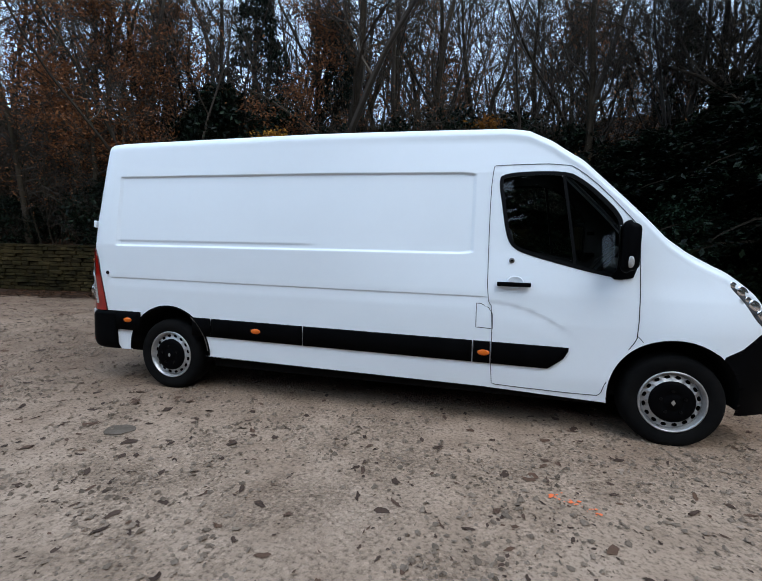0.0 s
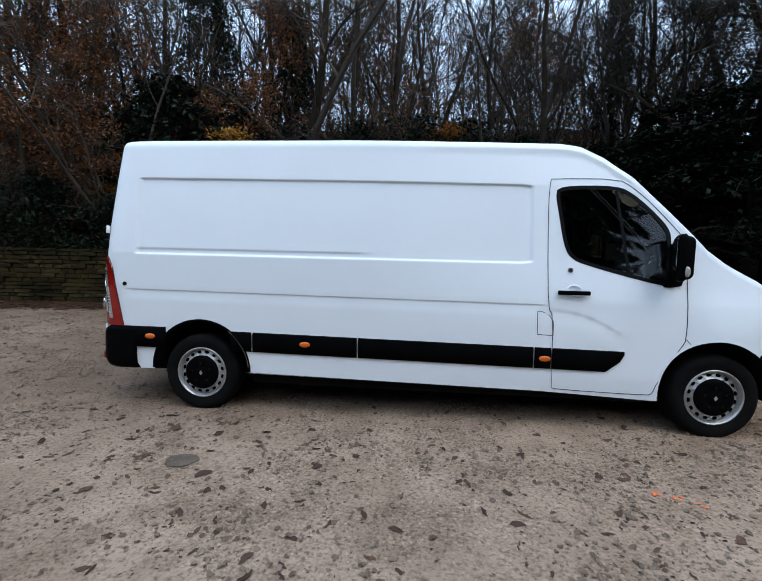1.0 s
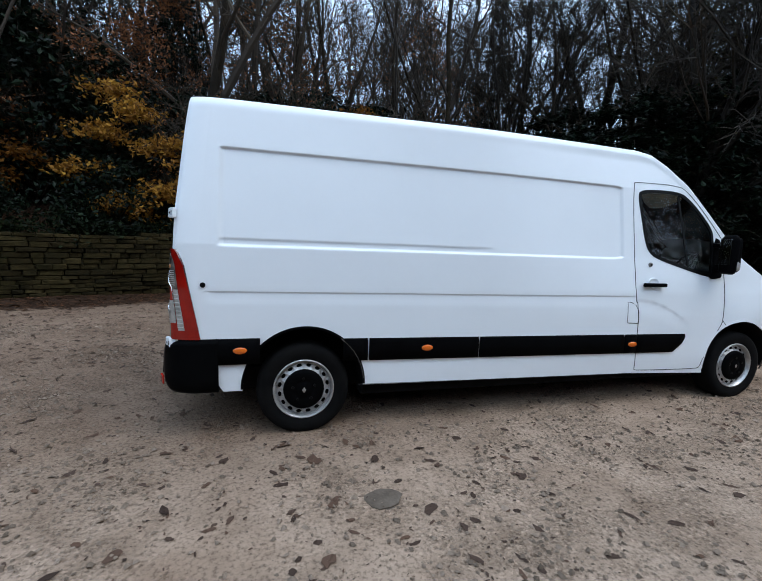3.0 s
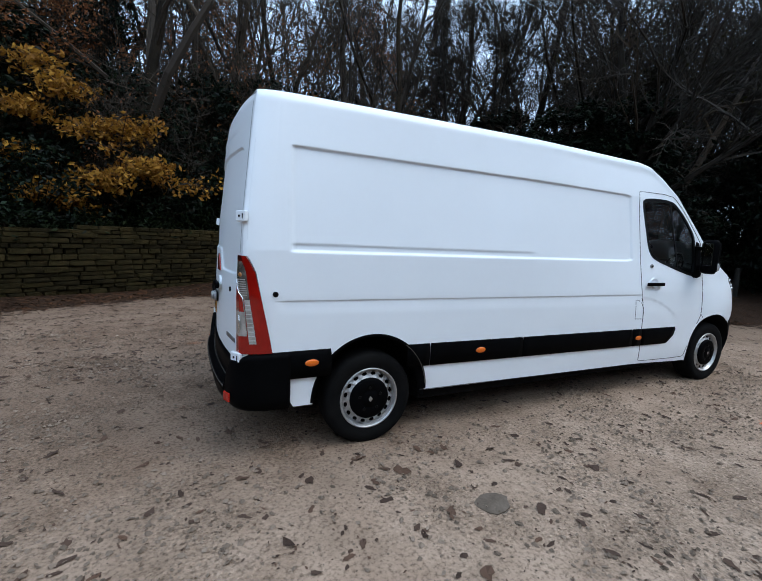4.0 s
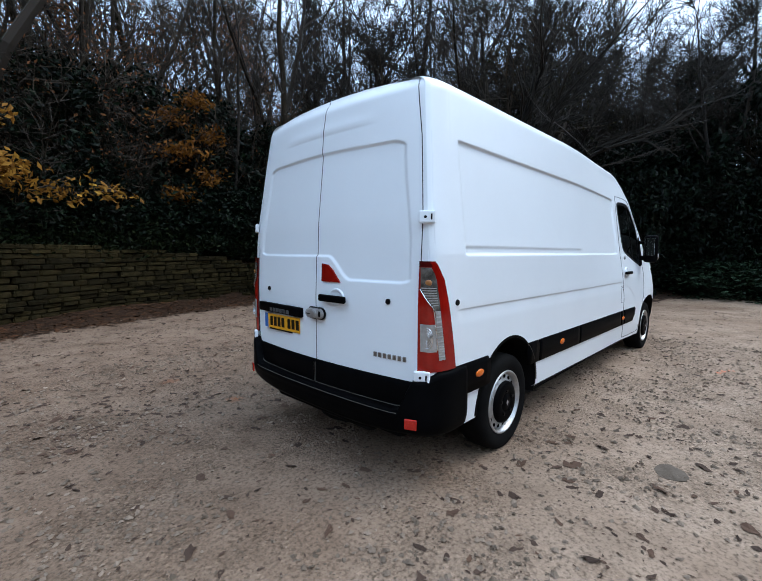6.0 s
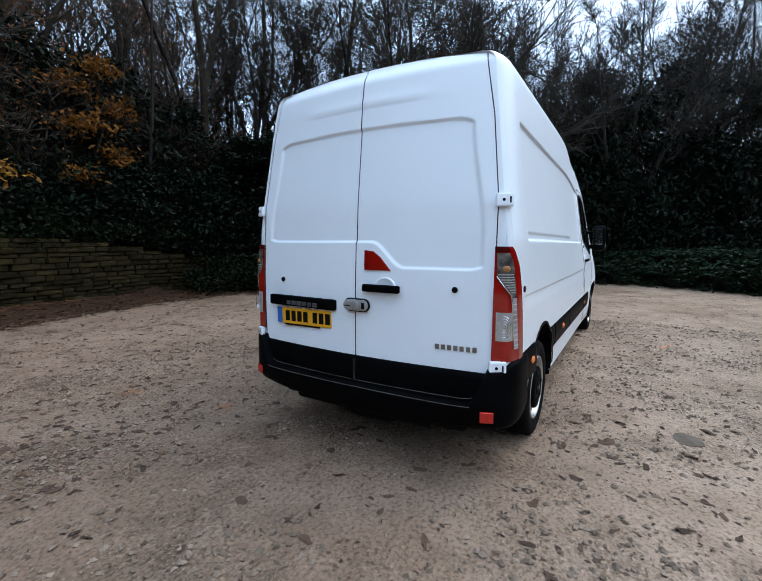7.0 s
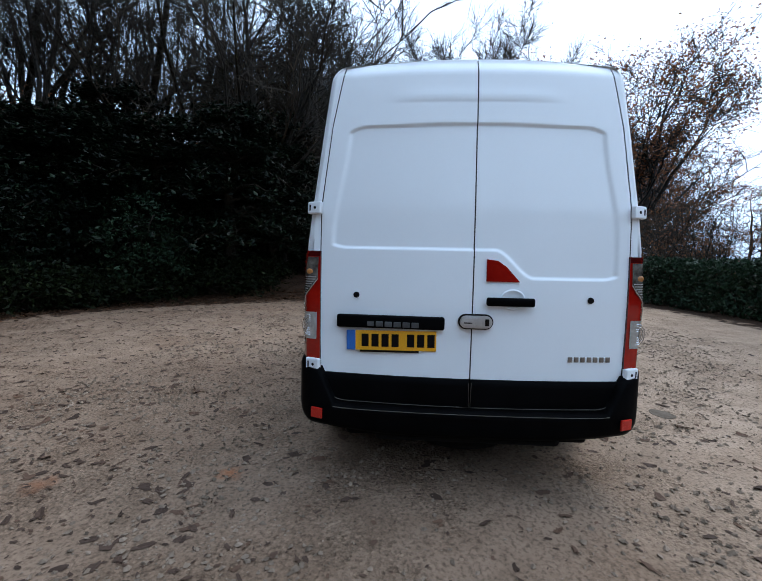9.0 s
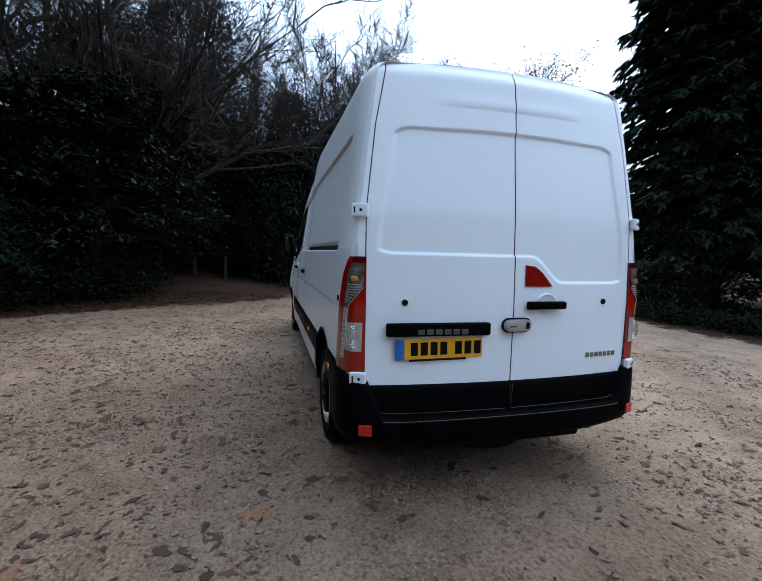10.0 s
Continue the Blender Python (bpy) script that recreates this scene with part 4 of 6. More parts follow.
    lk = part("slam_lock", moved(capsule(0.095, 0.042, 0.012, 0.004), Matrix.Translation((x - 0.006, y, z))), M_TRIM, right, "steel slam lock on a black back plate across the doors")
    part("lock_plate", moved(capsule(0.087, 0.034, 0.022, 0.006), Matrix.Translation((x - 0.012, y, z))), M_STEEL, lk, "brushed steel plate")
    part("lock_barrel", moved(capsule(0.055, 0.029, 0.020, 0.006), Matrix.Translation((x - 0.030, y + 0.026, z))), M_STEEL, lk, "raised steel barrel")
    part("lock_slot", moved(block(-0.002, 0.002, -0.022, 0.022, -0.003, 0.003, 0.001), Matrix.Translation((x - 0.0505, y + 0.046, z - 0.002))), M_TRIM, lk)
    part("key_plate", moved(block(-0.003, 0.003, -0.011, 0.011, -0.019, 0.019, 0.003), Matrix.Translation((x - 0.0345, y - 0.058, z))), M_TRIM, lk)
    # number plate bar with a nameplate, and the plate itself with bars for its characters
    bm = block(-0.018, 0.018, -0.298, 0.298, -0.036, 0.036, 0.012, 3)
    bar = part("plate_lamp_bar", moved(bm, Matrix.Translation(at(0.447, 0.968, 0.014)) @ pose(0, 0, 0, 0, 0, -2.5)), M_BLACK, left, "black plate lamp moulding", True)
    for k in range(6):
        part("name_block", moved(block(-0.002, 0.002, -0.0195, 0.0195, -0.0145, 0.0145, 0.0015, 1), Matrix.Translation(at(0.555 - 0.049 * k, 0.957, 0.035)) @ pose(0, 0, 0, 0, 0, -2.5)), M_LETTER, bar, "dark grey raised nameplate block")
    spot = Matrix.Translation(at(0.445, 0.862, 0.008)) @ pose(0, 0, 0, -1.0, 0, -2.5)
    plate = part("number_plate", moved(block(-0.003, 0.003, -0.225, 0.225, -0.056, 0.056, 0.002), spot @ Matrix.Translation((0, -0.03, 0))), M_YELLOW, left, "yellow number plate with dark bars")
    part("plate_band", moved(block(-0.003, 0.003, 0.1955, 0.245, -0.056, 0.056, 0.002), spot), M_BLUE, plate, "blue band")
    for k in range(7):
        y = 0.140 - 0.056 * k - (0.03 if k > 3 else 0)
        part("plate_bar", moved(block(-0.0045, -0.003, y - 0.020, y + 0.020, -0.035, 0.037, 0.0), spot), M_TRIM, plate, "black bar")
    part("plate_foot", moved(block(-0.0045, -0.003, -0.16, 0.17, -0.066, -0.0545, 0.0), spot), M_TRIM, plate, "black strip")
    for k in range(7):
        y = -0.545 - 0.0355 * k
        part("badge_block", moved(block(-0.004, 0.004, -0.0118, 0.0118, -0.015, 0.015, 0.002, 1), Matrix.Translation(at(y, 0.785, 0.003)) @ pose(0, 0, 0, 0, 0, 5)), M_CHROME, right, "chrome badge block")
    # seams and side fittings
    low, high = lambda x: 0.548 - 0.0120 * x, lambda x: 0.722 - 0.0115 * x
    for sign in (-1, 1):
        part("door_seam", band(dense(DOOR, 0.03, True), 0.005, 0.0028, sign, True), M_SEAL, doors[sign])
        part("window_rubber", band(dense(WINDOW, 0.03, True), 0.030, 0.003, sign, True, 0.004), M_TRIM, doors[sign], "black window surround")
        part("quarter_post", band([(3.53, 2.00), (3.545, 1.90), (3.59, 1.60), (3.63, 1.32)], 0.022, -0.004, sign, False, 0.004), M_TRIM, doors[sign])
        part("sill_seam", band(dense([(0.43, 0.352), (3.0, 0.315)], 0.1), 0.004, 0.001, sign), M_SEAL, van)
        part("wing_seam", band(dense([(4.07, 0.80), (4.11, 0.755)], 0.02), 0.005, 0.001, sign), M_SEAL, van)
        for x0, x1 in ((0.425, 0.491), (0.502, 1.424), (1.435, 2.893), (2.903, 3.034), (3.046, 3.61)):
            m = part("side_moulding", plank(x0 if x0 > 0.45 else 0.30, x1, low, high, 0.014, sign, 0.15 if x1 > 3.5 else 0.0), M_BLACK, van, "black plastic rubbing strip", True)
            if 0.45 < x0 < 0.55 or 2.9 < x0 < 3.0:
                cx = 0.972 if x0 < 1 else 2.985
                cz = 0.63 if x0 < 1 else 0.598
                bm = bmesh.new()
                bmesh.ops.create_uvsphere(bm, u_segments=20, v_segments=10, radius=1)
                bmesh.ops.transform(bm, matrix=Matrix.Diagonal((0.048, 0.010, 0.024, 1)), verts=bm.verts)
                part("side_marker", moved(bm, Matrix.Translation((cx, sign * skin(cx, cz, 0.017), cz))), M_AMBER, m, "oval amber side marker", True)
        m = part("side_moulding", plank(-0.84, -0.30, lambda x: 0.548, lambda x: 0.735, 0.022, sign), M_BLACK, van, "black plastic rubbing strip", True)
        bm = bmesh.new()
        bmesh.ops.create_uvsphere(bm, u_segments=20, v_segments=10, radius=1)
        bmesh.ops.transform(bm, matrix=Matrix.Diagonal((0.048, 0.010, 0.024, 1)), verts=bm.verts)
        part("side_marker", moved(bm, Matrix.Translation((-0.436, sign * skin(-0.436, 0.652, 0.025), 0.652))), M_AMBER, m, "oval amber side marker", True)
        part("side_plug", disc(0.018, 0.012, "y", (-0.677, sign * skin(-0.677, 1.11, 0.002), 1.113), 20, 0.003), M_TRIM, van, "round dark rubber plug")
        # cab door handle and lock
        bm = block(-0.125, 0.125, -0.014, 0.014, -0.017, 0.017, 0.008, 3)
        hx, hz = 3.19, 1.145
        part("door_handle", moved(bm, Matrix.Translation((hx, sign * skin(hx, hz, 0.030), hz)) @ pose(0, 0, 0, 0, 0, sign * 1.5)), M_BLACK, doors[sign], "black bar handle", True)
        v, f = dish(0.066, 0.054)
        part("handle_cup", ([(hx + 0.01 + p[1], sign * skin(hx + 0.01 + p[1], hz + 0.012 + p[2], p[0]), hz + 0.012 + p[2]) for p in v], f), M_WHITE, doors[sign], "", True)
        part("door_lock", disc(0.021, 0.016, "y", (3.17, sign * skin(3.17, 1.325, 0.004), 1.328), 20, 0.004), M_CHROME, doors[sign], "round chrome door lock")
        part("lock_core", disc(0.007, 0.004, "y", (3.17, sign * skin(3.17, 1.325, 0.013), 1.328), 12), M_TRIM, doors[sign])
        # mirror on its black sail panel
        sail = smooth_path([(3.96, 1.61), (4.045, 1.58), (4.058, 1.23), (3.905, 1.20), (3.865, 1.235), (3.93, 1.29)], 1, True)
        v = [(x, sign * skin(x, z, 0.010), z) for x, z in sail] + [(x, sign * skin(x, z, -0.004), z) for x, z in sail]
        n = len(sail)
        f = [tuple(range(n)) if sign > 0 else tuple(range(n))[::-1]] + [(i, (i + 1) % n, (i + 1) % n + n, i + n) for i in range(n)]
        mirror = part("door_mirror", (v, f), M_BLACK, doors[sign], "tall black door mirror")
        bm = block(-0.06, 0.06, -0.092, 0.092, -0.185, 0.185, 0.05, 4)
        for p in bm.verts:
            if p.co.x > 0:
                p.co.y *= 0.82
                p.co.z *= 0.90
        part("mirror_housing", moved(bm, Matrix.Translation((3.955, sign * 1.035, 1.445)) @ pose(0, 0, 0, 0, 0, sign * 16)), M_BLACK, mirror, "", True)
        part("mirror_arm", moved(block(-0.045, 0.045, -0.10, 0.10, -0.03, 0.03, 0.012), Matrix.Translation((3.98, sign * 0.92, 1.32)) @ pose(0, 0, 0, sign * 8, 0, 0)), M_BLACK, mirror)
        part("mirror_arm", moved(block(-0.035, 0.035, -0.09, 0.09, -0.02, 0.02, 0.010), Matrix.Translation((3.98, sign * 0.92, 1.53)) @ pose(0, 0, 0, sign * -6, 0, 0)), M_BLACK, mirror)
        part("mirror_glass", moved(block(-0.003, 0.003, -0.074, 0.074, -0.095, 0.145, 0.002), Matrix.Translation((3.955, sign * 1.035, 1.445)) @ pose(0, 0, 0, 0, 0, sign * 16) @ Matrix.Translation((-0.060, 0, 0)) @ pose(0, 0, 0, 0, 0, sign * 5)), M_MIRROR, mirror, "mirror glass")
        bm = bmesh.new()
        bmesh.ops.create_uvsphere(bm, u_segments=16, v_segments=8, radius=1)
        bmesh.ops.transform(bm, matrix=Matrix.Diagonal((0.024, 0.010, 0.042, 1)), verts=bm.verts)
        part("mirror_indicator", moved(bm, Matrix.Translation((3.955, sign * 1.035, 1.445)) @ pose(0, 0, 0, 0, 0, sign * 16) @ Matrix.Translation((0.006, sign * 0.083, -0.105))), M_CLEAR, mirror, "clear indicator lens", True)
        for x in (0.0, 4.332):
            wheel(van, x, sign)
            arch = circle(0.022 if x < 1 else 4.315, 0.362, 0.441 if x < 1 else 0.432, 48)
            arch = [p for p in arch if p[1] > (0.41 if x < 1 and p[0] < x else 0.30)]
            k = min(range(len(arch)), key=lambda i: (arch[i][1] > 0.36, -arch[i][0]))
            arch = sorted(arch, key=lambda p: math.atan2(p[1] - 0.2, p[0] - x))
            v, f = [], []
            for px, pz in arch:
                s = skin(px, pz)
                v += [(px, sign * (s + 0.001), pz), (px, sign * (s - 0.03), pz - 0.004), (px, sign * 0.62, pz)]
            for i in range(len(arch) - 1):
                f += [(3 * i, 3 * i + 1, 3 * i + 4, 3 * i + 3), (3 * i + 1, 3 * i + 2, 3 * i + 5, 3 * i + 4)]
            f.append([3 * i + 2 for i in range(len(arch))])
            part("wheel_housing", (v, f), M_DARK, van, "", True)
        part("arch_lip", band(dense([p for p in sorted(circle(0.022, 0.36, 0.447, 60), key=lambda p: math.atan2(p[1] - 0.2, p[0])) if p[1] > 0.355], 0.04), 0.018, 0.005, sign), M_BLACK, van)
        # pale strip that paints the light caught by the dusty arch edge
        part("arch_edge", band(dense([p for p in sorted(circle(0.022, 0.36, 0.443, 60), key=lambda p: math.atan2(p[1] - 0.2, p[0])) if p[1] > 0.40 and p[0] > 0.27], 0.03), 0.004, 0.016, sign), M_PALE_EDGE, van, "pale edge of the wheel arch, caught light and dust as colour")
        part("arch_flange", band(dense([p for p in sorted(circle(4.315, 0.365, 0.437, 60), key=lambda p: math.atan2(p[1] - 0.2, p[0] - 4.315)) if p[1] > 0.29 and (p[0] < 4.5 or p[1] > 0.70)], 0.03), 0.020, 0.003, sign), M_WHITE, van)
    # fuel flap on the driver's side
    flap = [(2.915, 0.985), (2.95, 0.985), (3.01, 0.955), (3.042, 0.905), (3.045, 0.790), (2.918, 0.795)]
    part("fuel_flap", band(dense(flap, 0.02, True), 0.005, 0.0012, -1, True), M_SEAL, van, "outlined fuel flap")
    # sliding door on the kerb side
    part("slide_rail", band(dense([(-0.5, 1.40), (1.45, 1.40)], 0.1), 0.03, 0.002, 1), M_TRIM, van, "dark sliding door rail")
    part("slide_door_seam", band(dense([(1.62, 0.33), (1.62, 2.08), (2.92, 2.08), (2.92, 0.33)], 0.05), 0.006, 0.0012, 1), M_SEAL, van)
    part("slide_handle", moved(block(-0.12, 0.12, -0.014, 0.014, -0.017, 0.017, 0.008), Matrix.Translation((1.80, skin(1.8, 1.145, 0.02), 1.145))), M_BLACK, van, "black bar handle")
    # floor pan, axle, and bits below; low black rails and crossbar stand in for shade
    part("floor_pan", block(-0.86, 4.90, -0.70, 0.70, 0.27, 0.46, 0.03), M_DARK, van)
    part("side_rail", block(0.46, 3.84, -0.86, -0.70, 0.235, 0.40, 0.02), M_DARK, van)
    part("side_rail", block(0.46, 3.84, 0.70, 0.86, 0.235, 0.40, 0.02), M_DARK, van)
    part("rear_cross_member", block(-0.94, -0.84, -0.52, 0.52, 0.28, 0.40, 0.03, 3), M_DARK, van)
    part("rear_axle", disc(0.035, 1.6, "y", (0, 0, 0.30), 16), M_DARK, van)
    part("front_axle", disc(0.04, 1.6, "y", (4.332, 0, 0.33), 16), M_DARK, van)
    part("spare_wheel", disc(0.34, 0.19, "z", (-0.50, 0.0, 0.285), 32, 0.03), M_TYRE, van)
    # cab: bulkhead, seats, wheel, dashboard
    part("bulkhead", block(2.90, 2.93, -0.66, 0.66, 0.46, 2.25, 0.005), M_CABIN, van)
    part("cab_floor", block(2.93, 3.86, -0.86, 0.86, 0.46, 0.60, 0.01), M_CABIN, van)
    part("dashboard", block(4.0, 4.45, -0.82, 0.82, 0.95, 1.28, 0.06, 3), M_CABIN, van)
    for y in (-0.48, 0.10, 0.52):
        seat = part("cab_seat", block(3.20, 3.72, y - 0.23, y + 0.23, 0.86, 1.02, 0.05, 3), M_SEAT, van, "dark grey cloth seat", True)
        part("seat_back", moved(block(-0.07, 0.07, -0.22, 0.22, 0, 0.62, 0.05, 3), Matrix.Translation((3.22, y, 0.98)) @ pose(0, 0, 0, 0, -12, 0)), M_SEAT, seat, "", True)
        part("headrest", moved(block(-0.05, 0.05, -0.13, 0.13, 0, 0.20, 0.04, 3), Matrix.Translation((3.07, y, 1.62)) @ pose(0, 0, 0, 0, -8, 0)), M_SEAT, seat, "", True)
        part("seat_base", block(3.22, 3.66, y - 0.20, y + 0.20, 0.60, 0.87, 0.01), M_CABIN, seat)
    v, f = [], []
    ringp = [(0.19 * math.cos(2 * math.pi * i / 24), 0.19 * math.sin(2 * math.pi * i / 24), 0) for i in range(25)]
    tube(v, f, ringp, [0.015] * 25, 6)
    m = Matrix.Translation((3.86, -0.48, 1.28)) @ pose(0, 0, 0, 0, -52, 0)
    part("steering_wheel", ([m @ Vector(p) for p in v], f), M_CABIN, van, "", True)
    part("wheel_boss", moved(block(-0.17, 0.17, -0.05, 0.05, -0.03, 0.0, 0.01), m), M_CABIN, van)
    return van


build_van()


# ---- the ground: gravel car park, leaf litter and wooded bank in one sheet ----
EDGE = [(-19, -2.0), (-17.5, 2.0), (-14, 3.7), (-9, 4.6), (-6, 5.1), (-3.8, 5.8), (-1.7, 7.0), (0.6, 7.6), (2.5, 7.9), (4.3, 7.8), (5.6, 7.0), (6.8, 5.7), (7.9, 4.3), (8.5, 2.6), (9.6, 1.1), (13.0, 0.1),
        (14.4, -1.8), (12.3, -4.7), (10.4, -5.6), (9.0, -6.7), (6.2, -7.2), (3.5, -6.9), (2.0, -7.0), (-1.5, -7.8), (-6, -10.5), (-13, -11.5), (-18, -8)]
WALL = [(-16, 4.9), (-9, 5.6), (-6, 6.0), (-4, 6.8), (-2.2, 7.9), (0.0, 9.0), (2.2, 9.45), (3.4, 9.5), (4.6, 9.3)]


def outside(x, y):
    """Metres outside the gravel; negative on it."""
    d, _ = nearest(x, y, EDGE)
    return -d if inside(x, y, EDGE) else d


def bank(x, y):
    """How strongly the wooded slope rises here: fully behind the wall, not at all towards the open side. Its unseen run
    round the west is added to block low sky light.
    """
    a = math.degrees(math.atan2(y - 1.0, x - 1.0))
    return smoothstep(16, 72, a % 360) * (1 - smoothstep(262, 290, a % 360))


def ground_z(x, y, d=None):
    d = outside(x, y) if d is None else d
    z = 0.018 * noise.noise((x * 0.9, y * 0.9, 3.0)) + 0.008 * noise.noise((x * 3.1, y * 3.1, 8.0))
    if d > 0:
        z += 0.06 * smoothstep(0.0, 1.4, d)
        b = bank(x, y)
        z += b * (0.43 * min(32.0, max(0.0, d - 1.6)) + 0.8 * smoothstep(1.5, 2.2, d))
        z += 1.2 * (1 - b) * smoothstep(60, 160, d)
        z += (1 - b) * 0.085 * min(14.0, max(0.0, d - 0.4)) * smoothstep(8.0, 11.0, x) * smoothstep(-1.5, 1.0, y)
        z += 0.10 * noise.noise((x * 0.3, y * 0.3, 1.0)) * min(1.0, d)
    return z


def axis_steps(lo, hi, step, far):
    fine = list(np.arange(lo, hi + 1e-6, step))
    out, s, p = [], step, hi
    while p < far:
        s *= 1.3
        p += s
        out.append(p)
    back, s, p = [], step, lo
    while p > -far:
        s *= 1.3
        p -= s
        back.append(p)
    return back[::-1] + fine + out


def build_ground():
    xs, ys = axis_steps(-14, 18, 0.2, 600), axis_steps(-12, 14, 0.2, 600)
    v, f, mask, shade_mould = [], [], [], []
    for y in ys:
        for x in xs:
            d = outside(x, y)
            v.append((x, y, ground_z(x, y, d)))
            mask.append(min(1.0, max(0.0, 0.5 + d * 0.55)))
            # ellipse of shade behind the van; the other term is tree shade and mould
            rear_shade = 1 - smoothstep(0.45, 1.0, math.hypot((x + 1.2) / 4.6, (y - 2.0) / 4.6))
            shade_mould.append(max(0.42 * smoothstep(-6.5, -0.8, d) * smoothstep(-2.5, 1.5, y), 0.44 * rear_shade))
    n = len(xs)
    for j in range(len(ys) - 1):
        for i in range(n - 1):
            a = j * n + i
            f.append((a, a + 1, a + n + 1, a + n))
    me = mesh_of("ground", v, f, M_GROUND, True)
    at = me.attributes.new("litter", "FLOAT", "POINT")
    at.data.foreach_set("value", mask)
    shade_attr = me.attributes.new("shade_mould", "FLOAT", "POINT")
    shade_attr.data.foreach_set("value", shade_mould)
    tagged(new("ground", me), "compacted gravel car park edged with brown leaf litter", "ground", kind="structure")


build_ground()


# ---- trees ----
def grow(seed, height, trunk_r, spread, first, limbs, branches, twigs, lean=0.0, up=0.6, twig_len=0.9, droop=0.08, stems=1, fork=0.2, fine=0.0095):
    """A bare tree: lists for the trunk, and for the crown of stems, limbs, branches and twigs. Also returns twig ends for leaves."""
    rnd = random.Random(seed)
    tv, tf, cv, cf, tips = [], [], [], [], []

    def path(start, way, length, n, wobble, lift):
        p, d, out = Vector(start), Vector(way).normalized(), [Vector(start)]
        for _ in range(n):
            d = (d + Vector((rnd.gauss(0, wobble), rnd.gauss(0, wobble), rnd.gauss(0, wobble) + lift))).normalized()
            p = p + d * length / n
            out.append(p.copy())
        return out
    trunk = path((0, 0, -0.3), (lean * rnd.uniform(-1, 1), lean * rnd.uniform(-1, 1), 1), height, 10, 0.09, 0.06)
    tube(tv, tf, trunk, [trunk_r * (1.25 if i == 0 else 1 - 0.088 * i) for i in range(11)], 8)
    lines = [(trunk, trunk_r)]
    turn = rnd.uniform(0, 6.28)
    for s in range(stems - 1):
        t = fork * rnd.uniform(0.6, 1.5)
        i = min(9, int(t * 10))
        a = turn + 6.28 * s / max(1, stems - 1) + rnd.gauss(0, 0.3)
        out = rnd.uniform(0.35, 0.75)
        stem = path(trunk[i].lerp(trunk[i + 1], t * 10 - i), (out * math.cos(a), out * math.sin(a), 1), height * (1 - t) * rnd.uniform(0.78, 1.02), 10, 0.10, 0.07)
        r = trunk_r * 0.72
        tube(cv, cf, stem, [r * (1 - 0.092 * i) for i in range(11)], 6)
        lines.append((stem, r))
    for b in range(limbs):
        line, thick = lines[b % len(lines)]
        t = first + (0.97 - first) * (b + rnd.random()) / limbs
        i = min(9, int(t * 10))
        start = line[i].lerp(line[i + 1], t * 10 - i)
        a = rnd.uniform(0, 2 * math.pi)
        size = spread * (1.15 - 0.75 * t) * rnd.uniform(0.7, 1.2)
        limb = path(start, (math.cos(a), math.sin(a), up + rnd.uniform(-0.2, 0.4)), size, 5, 0.20, droop)
        r = thick * (1 - 0.8 * t) * 0.48
        tube(cv, cf, limb, [r, r * 0.8, r * 0.62, r * 0.46, r * 0.3, r * 0.12], 5)
        for _ in range(branches):
            s = rnd.uniform(0.15, 1.0)
            k = min(4, int(s * 5))
            p = limb[k].lerp(limb[k + 1], s * 5 - k)
            d = (limb[k + 1] - limb[k]).normalized() + Vector((rnd.gauss(0, 0.7), rnd.gauss(0, 0.7), rnd.gauss(0.15, 0.45)))
            br = path(p, d, size * 0.42 * rnd.uniform(0.6, 1.2), 4, 0.22, droop * 0.8)
            q = max(0.008, r * 0.30)
            tube(cv, cf, br, [q, q * 0.8, q * 0.6, q * 0.45, q * 0.25], 3)
            for _ in range(twigs):
                s2 = rnd.uniform(0.1, 1.0)
                k2 = min(3, int(s2 * 4))
                p2 = br[k2].lerp(br[k2 + 1], s2 * 4 - k2)
                d2 = (br[k2 + 1] - br[k2]).normalized() + Vector((rnd.gauss(0, 0.65), rnd.gauss(0, 0.65), rnd.gauss(0.10, 0.5)))
                mid = twig(cv, cf, p2, d2, twig_len * rnd.uniform(0.45, 1.25), fine, rnd)
                tips.append(Vector(cv[-1]))
                spike(cv, cf, mid, d2 + Vector((rnd.gauss(0, 0.7), rnd.gauss(0, 0.7), rnd.gauss(0.15, 0.5))), twig_len * rnd.uniform(0.3, 0.7), fine * 0.75)
                tips.append(Vector(cv[-1]))
    return (tv, tf), (cv, cf), tips


def twig(v, f, start, way, length, r, rnd):
    """A twig with a bend in it; returns the place of the bend."""
    d = way.normalized()
    a = d.orthogonal().normalized()
    b = d.cross(a)
    mid = start + d * length * 0.5
    e = (d + Vector((rnd.gauss(0, 0.28), rnd.gauss(0, 0.28), rnd.gauss(0.12, 0.22)))).normalized()
    o = len(v)
    for c, k in ((start, r), (mid, r * 0.7)):
        v += [c + a * k, c - a * k * 0.5 + b * k * 0.87, c - a * k * 0.5 - b * k * 0.87]
    v.append(mid + e * length * 0.5)
    f += [(o, o + 1, o + 4, o + 3), (o + 1, o + 2, o + 5, o + 4), (o + 2, o, o + 3, o + 5), (o + 3, o + 4, o + 6), (o + 4, o + 5, o + 6), (o + 5, o + 3, o + 6)]
    return mid


def spike(v, f, start, way, length, r):
    """A straight tapered twig of three faces."""
    d = way.normalized()
    a = d.orthogonal().normalized()
    b = d.cross(a)
    o = len(v)
    v += [start + a * r, start - a * r * 0.5 + b * r * 0.87, start - a * r * 0.5 - b * r * 0.87, start + d * length]
    f += [(o, o + 1, o + 3), (o + 1, o + 2, o + 3), (o + 2, o, o + 3)]


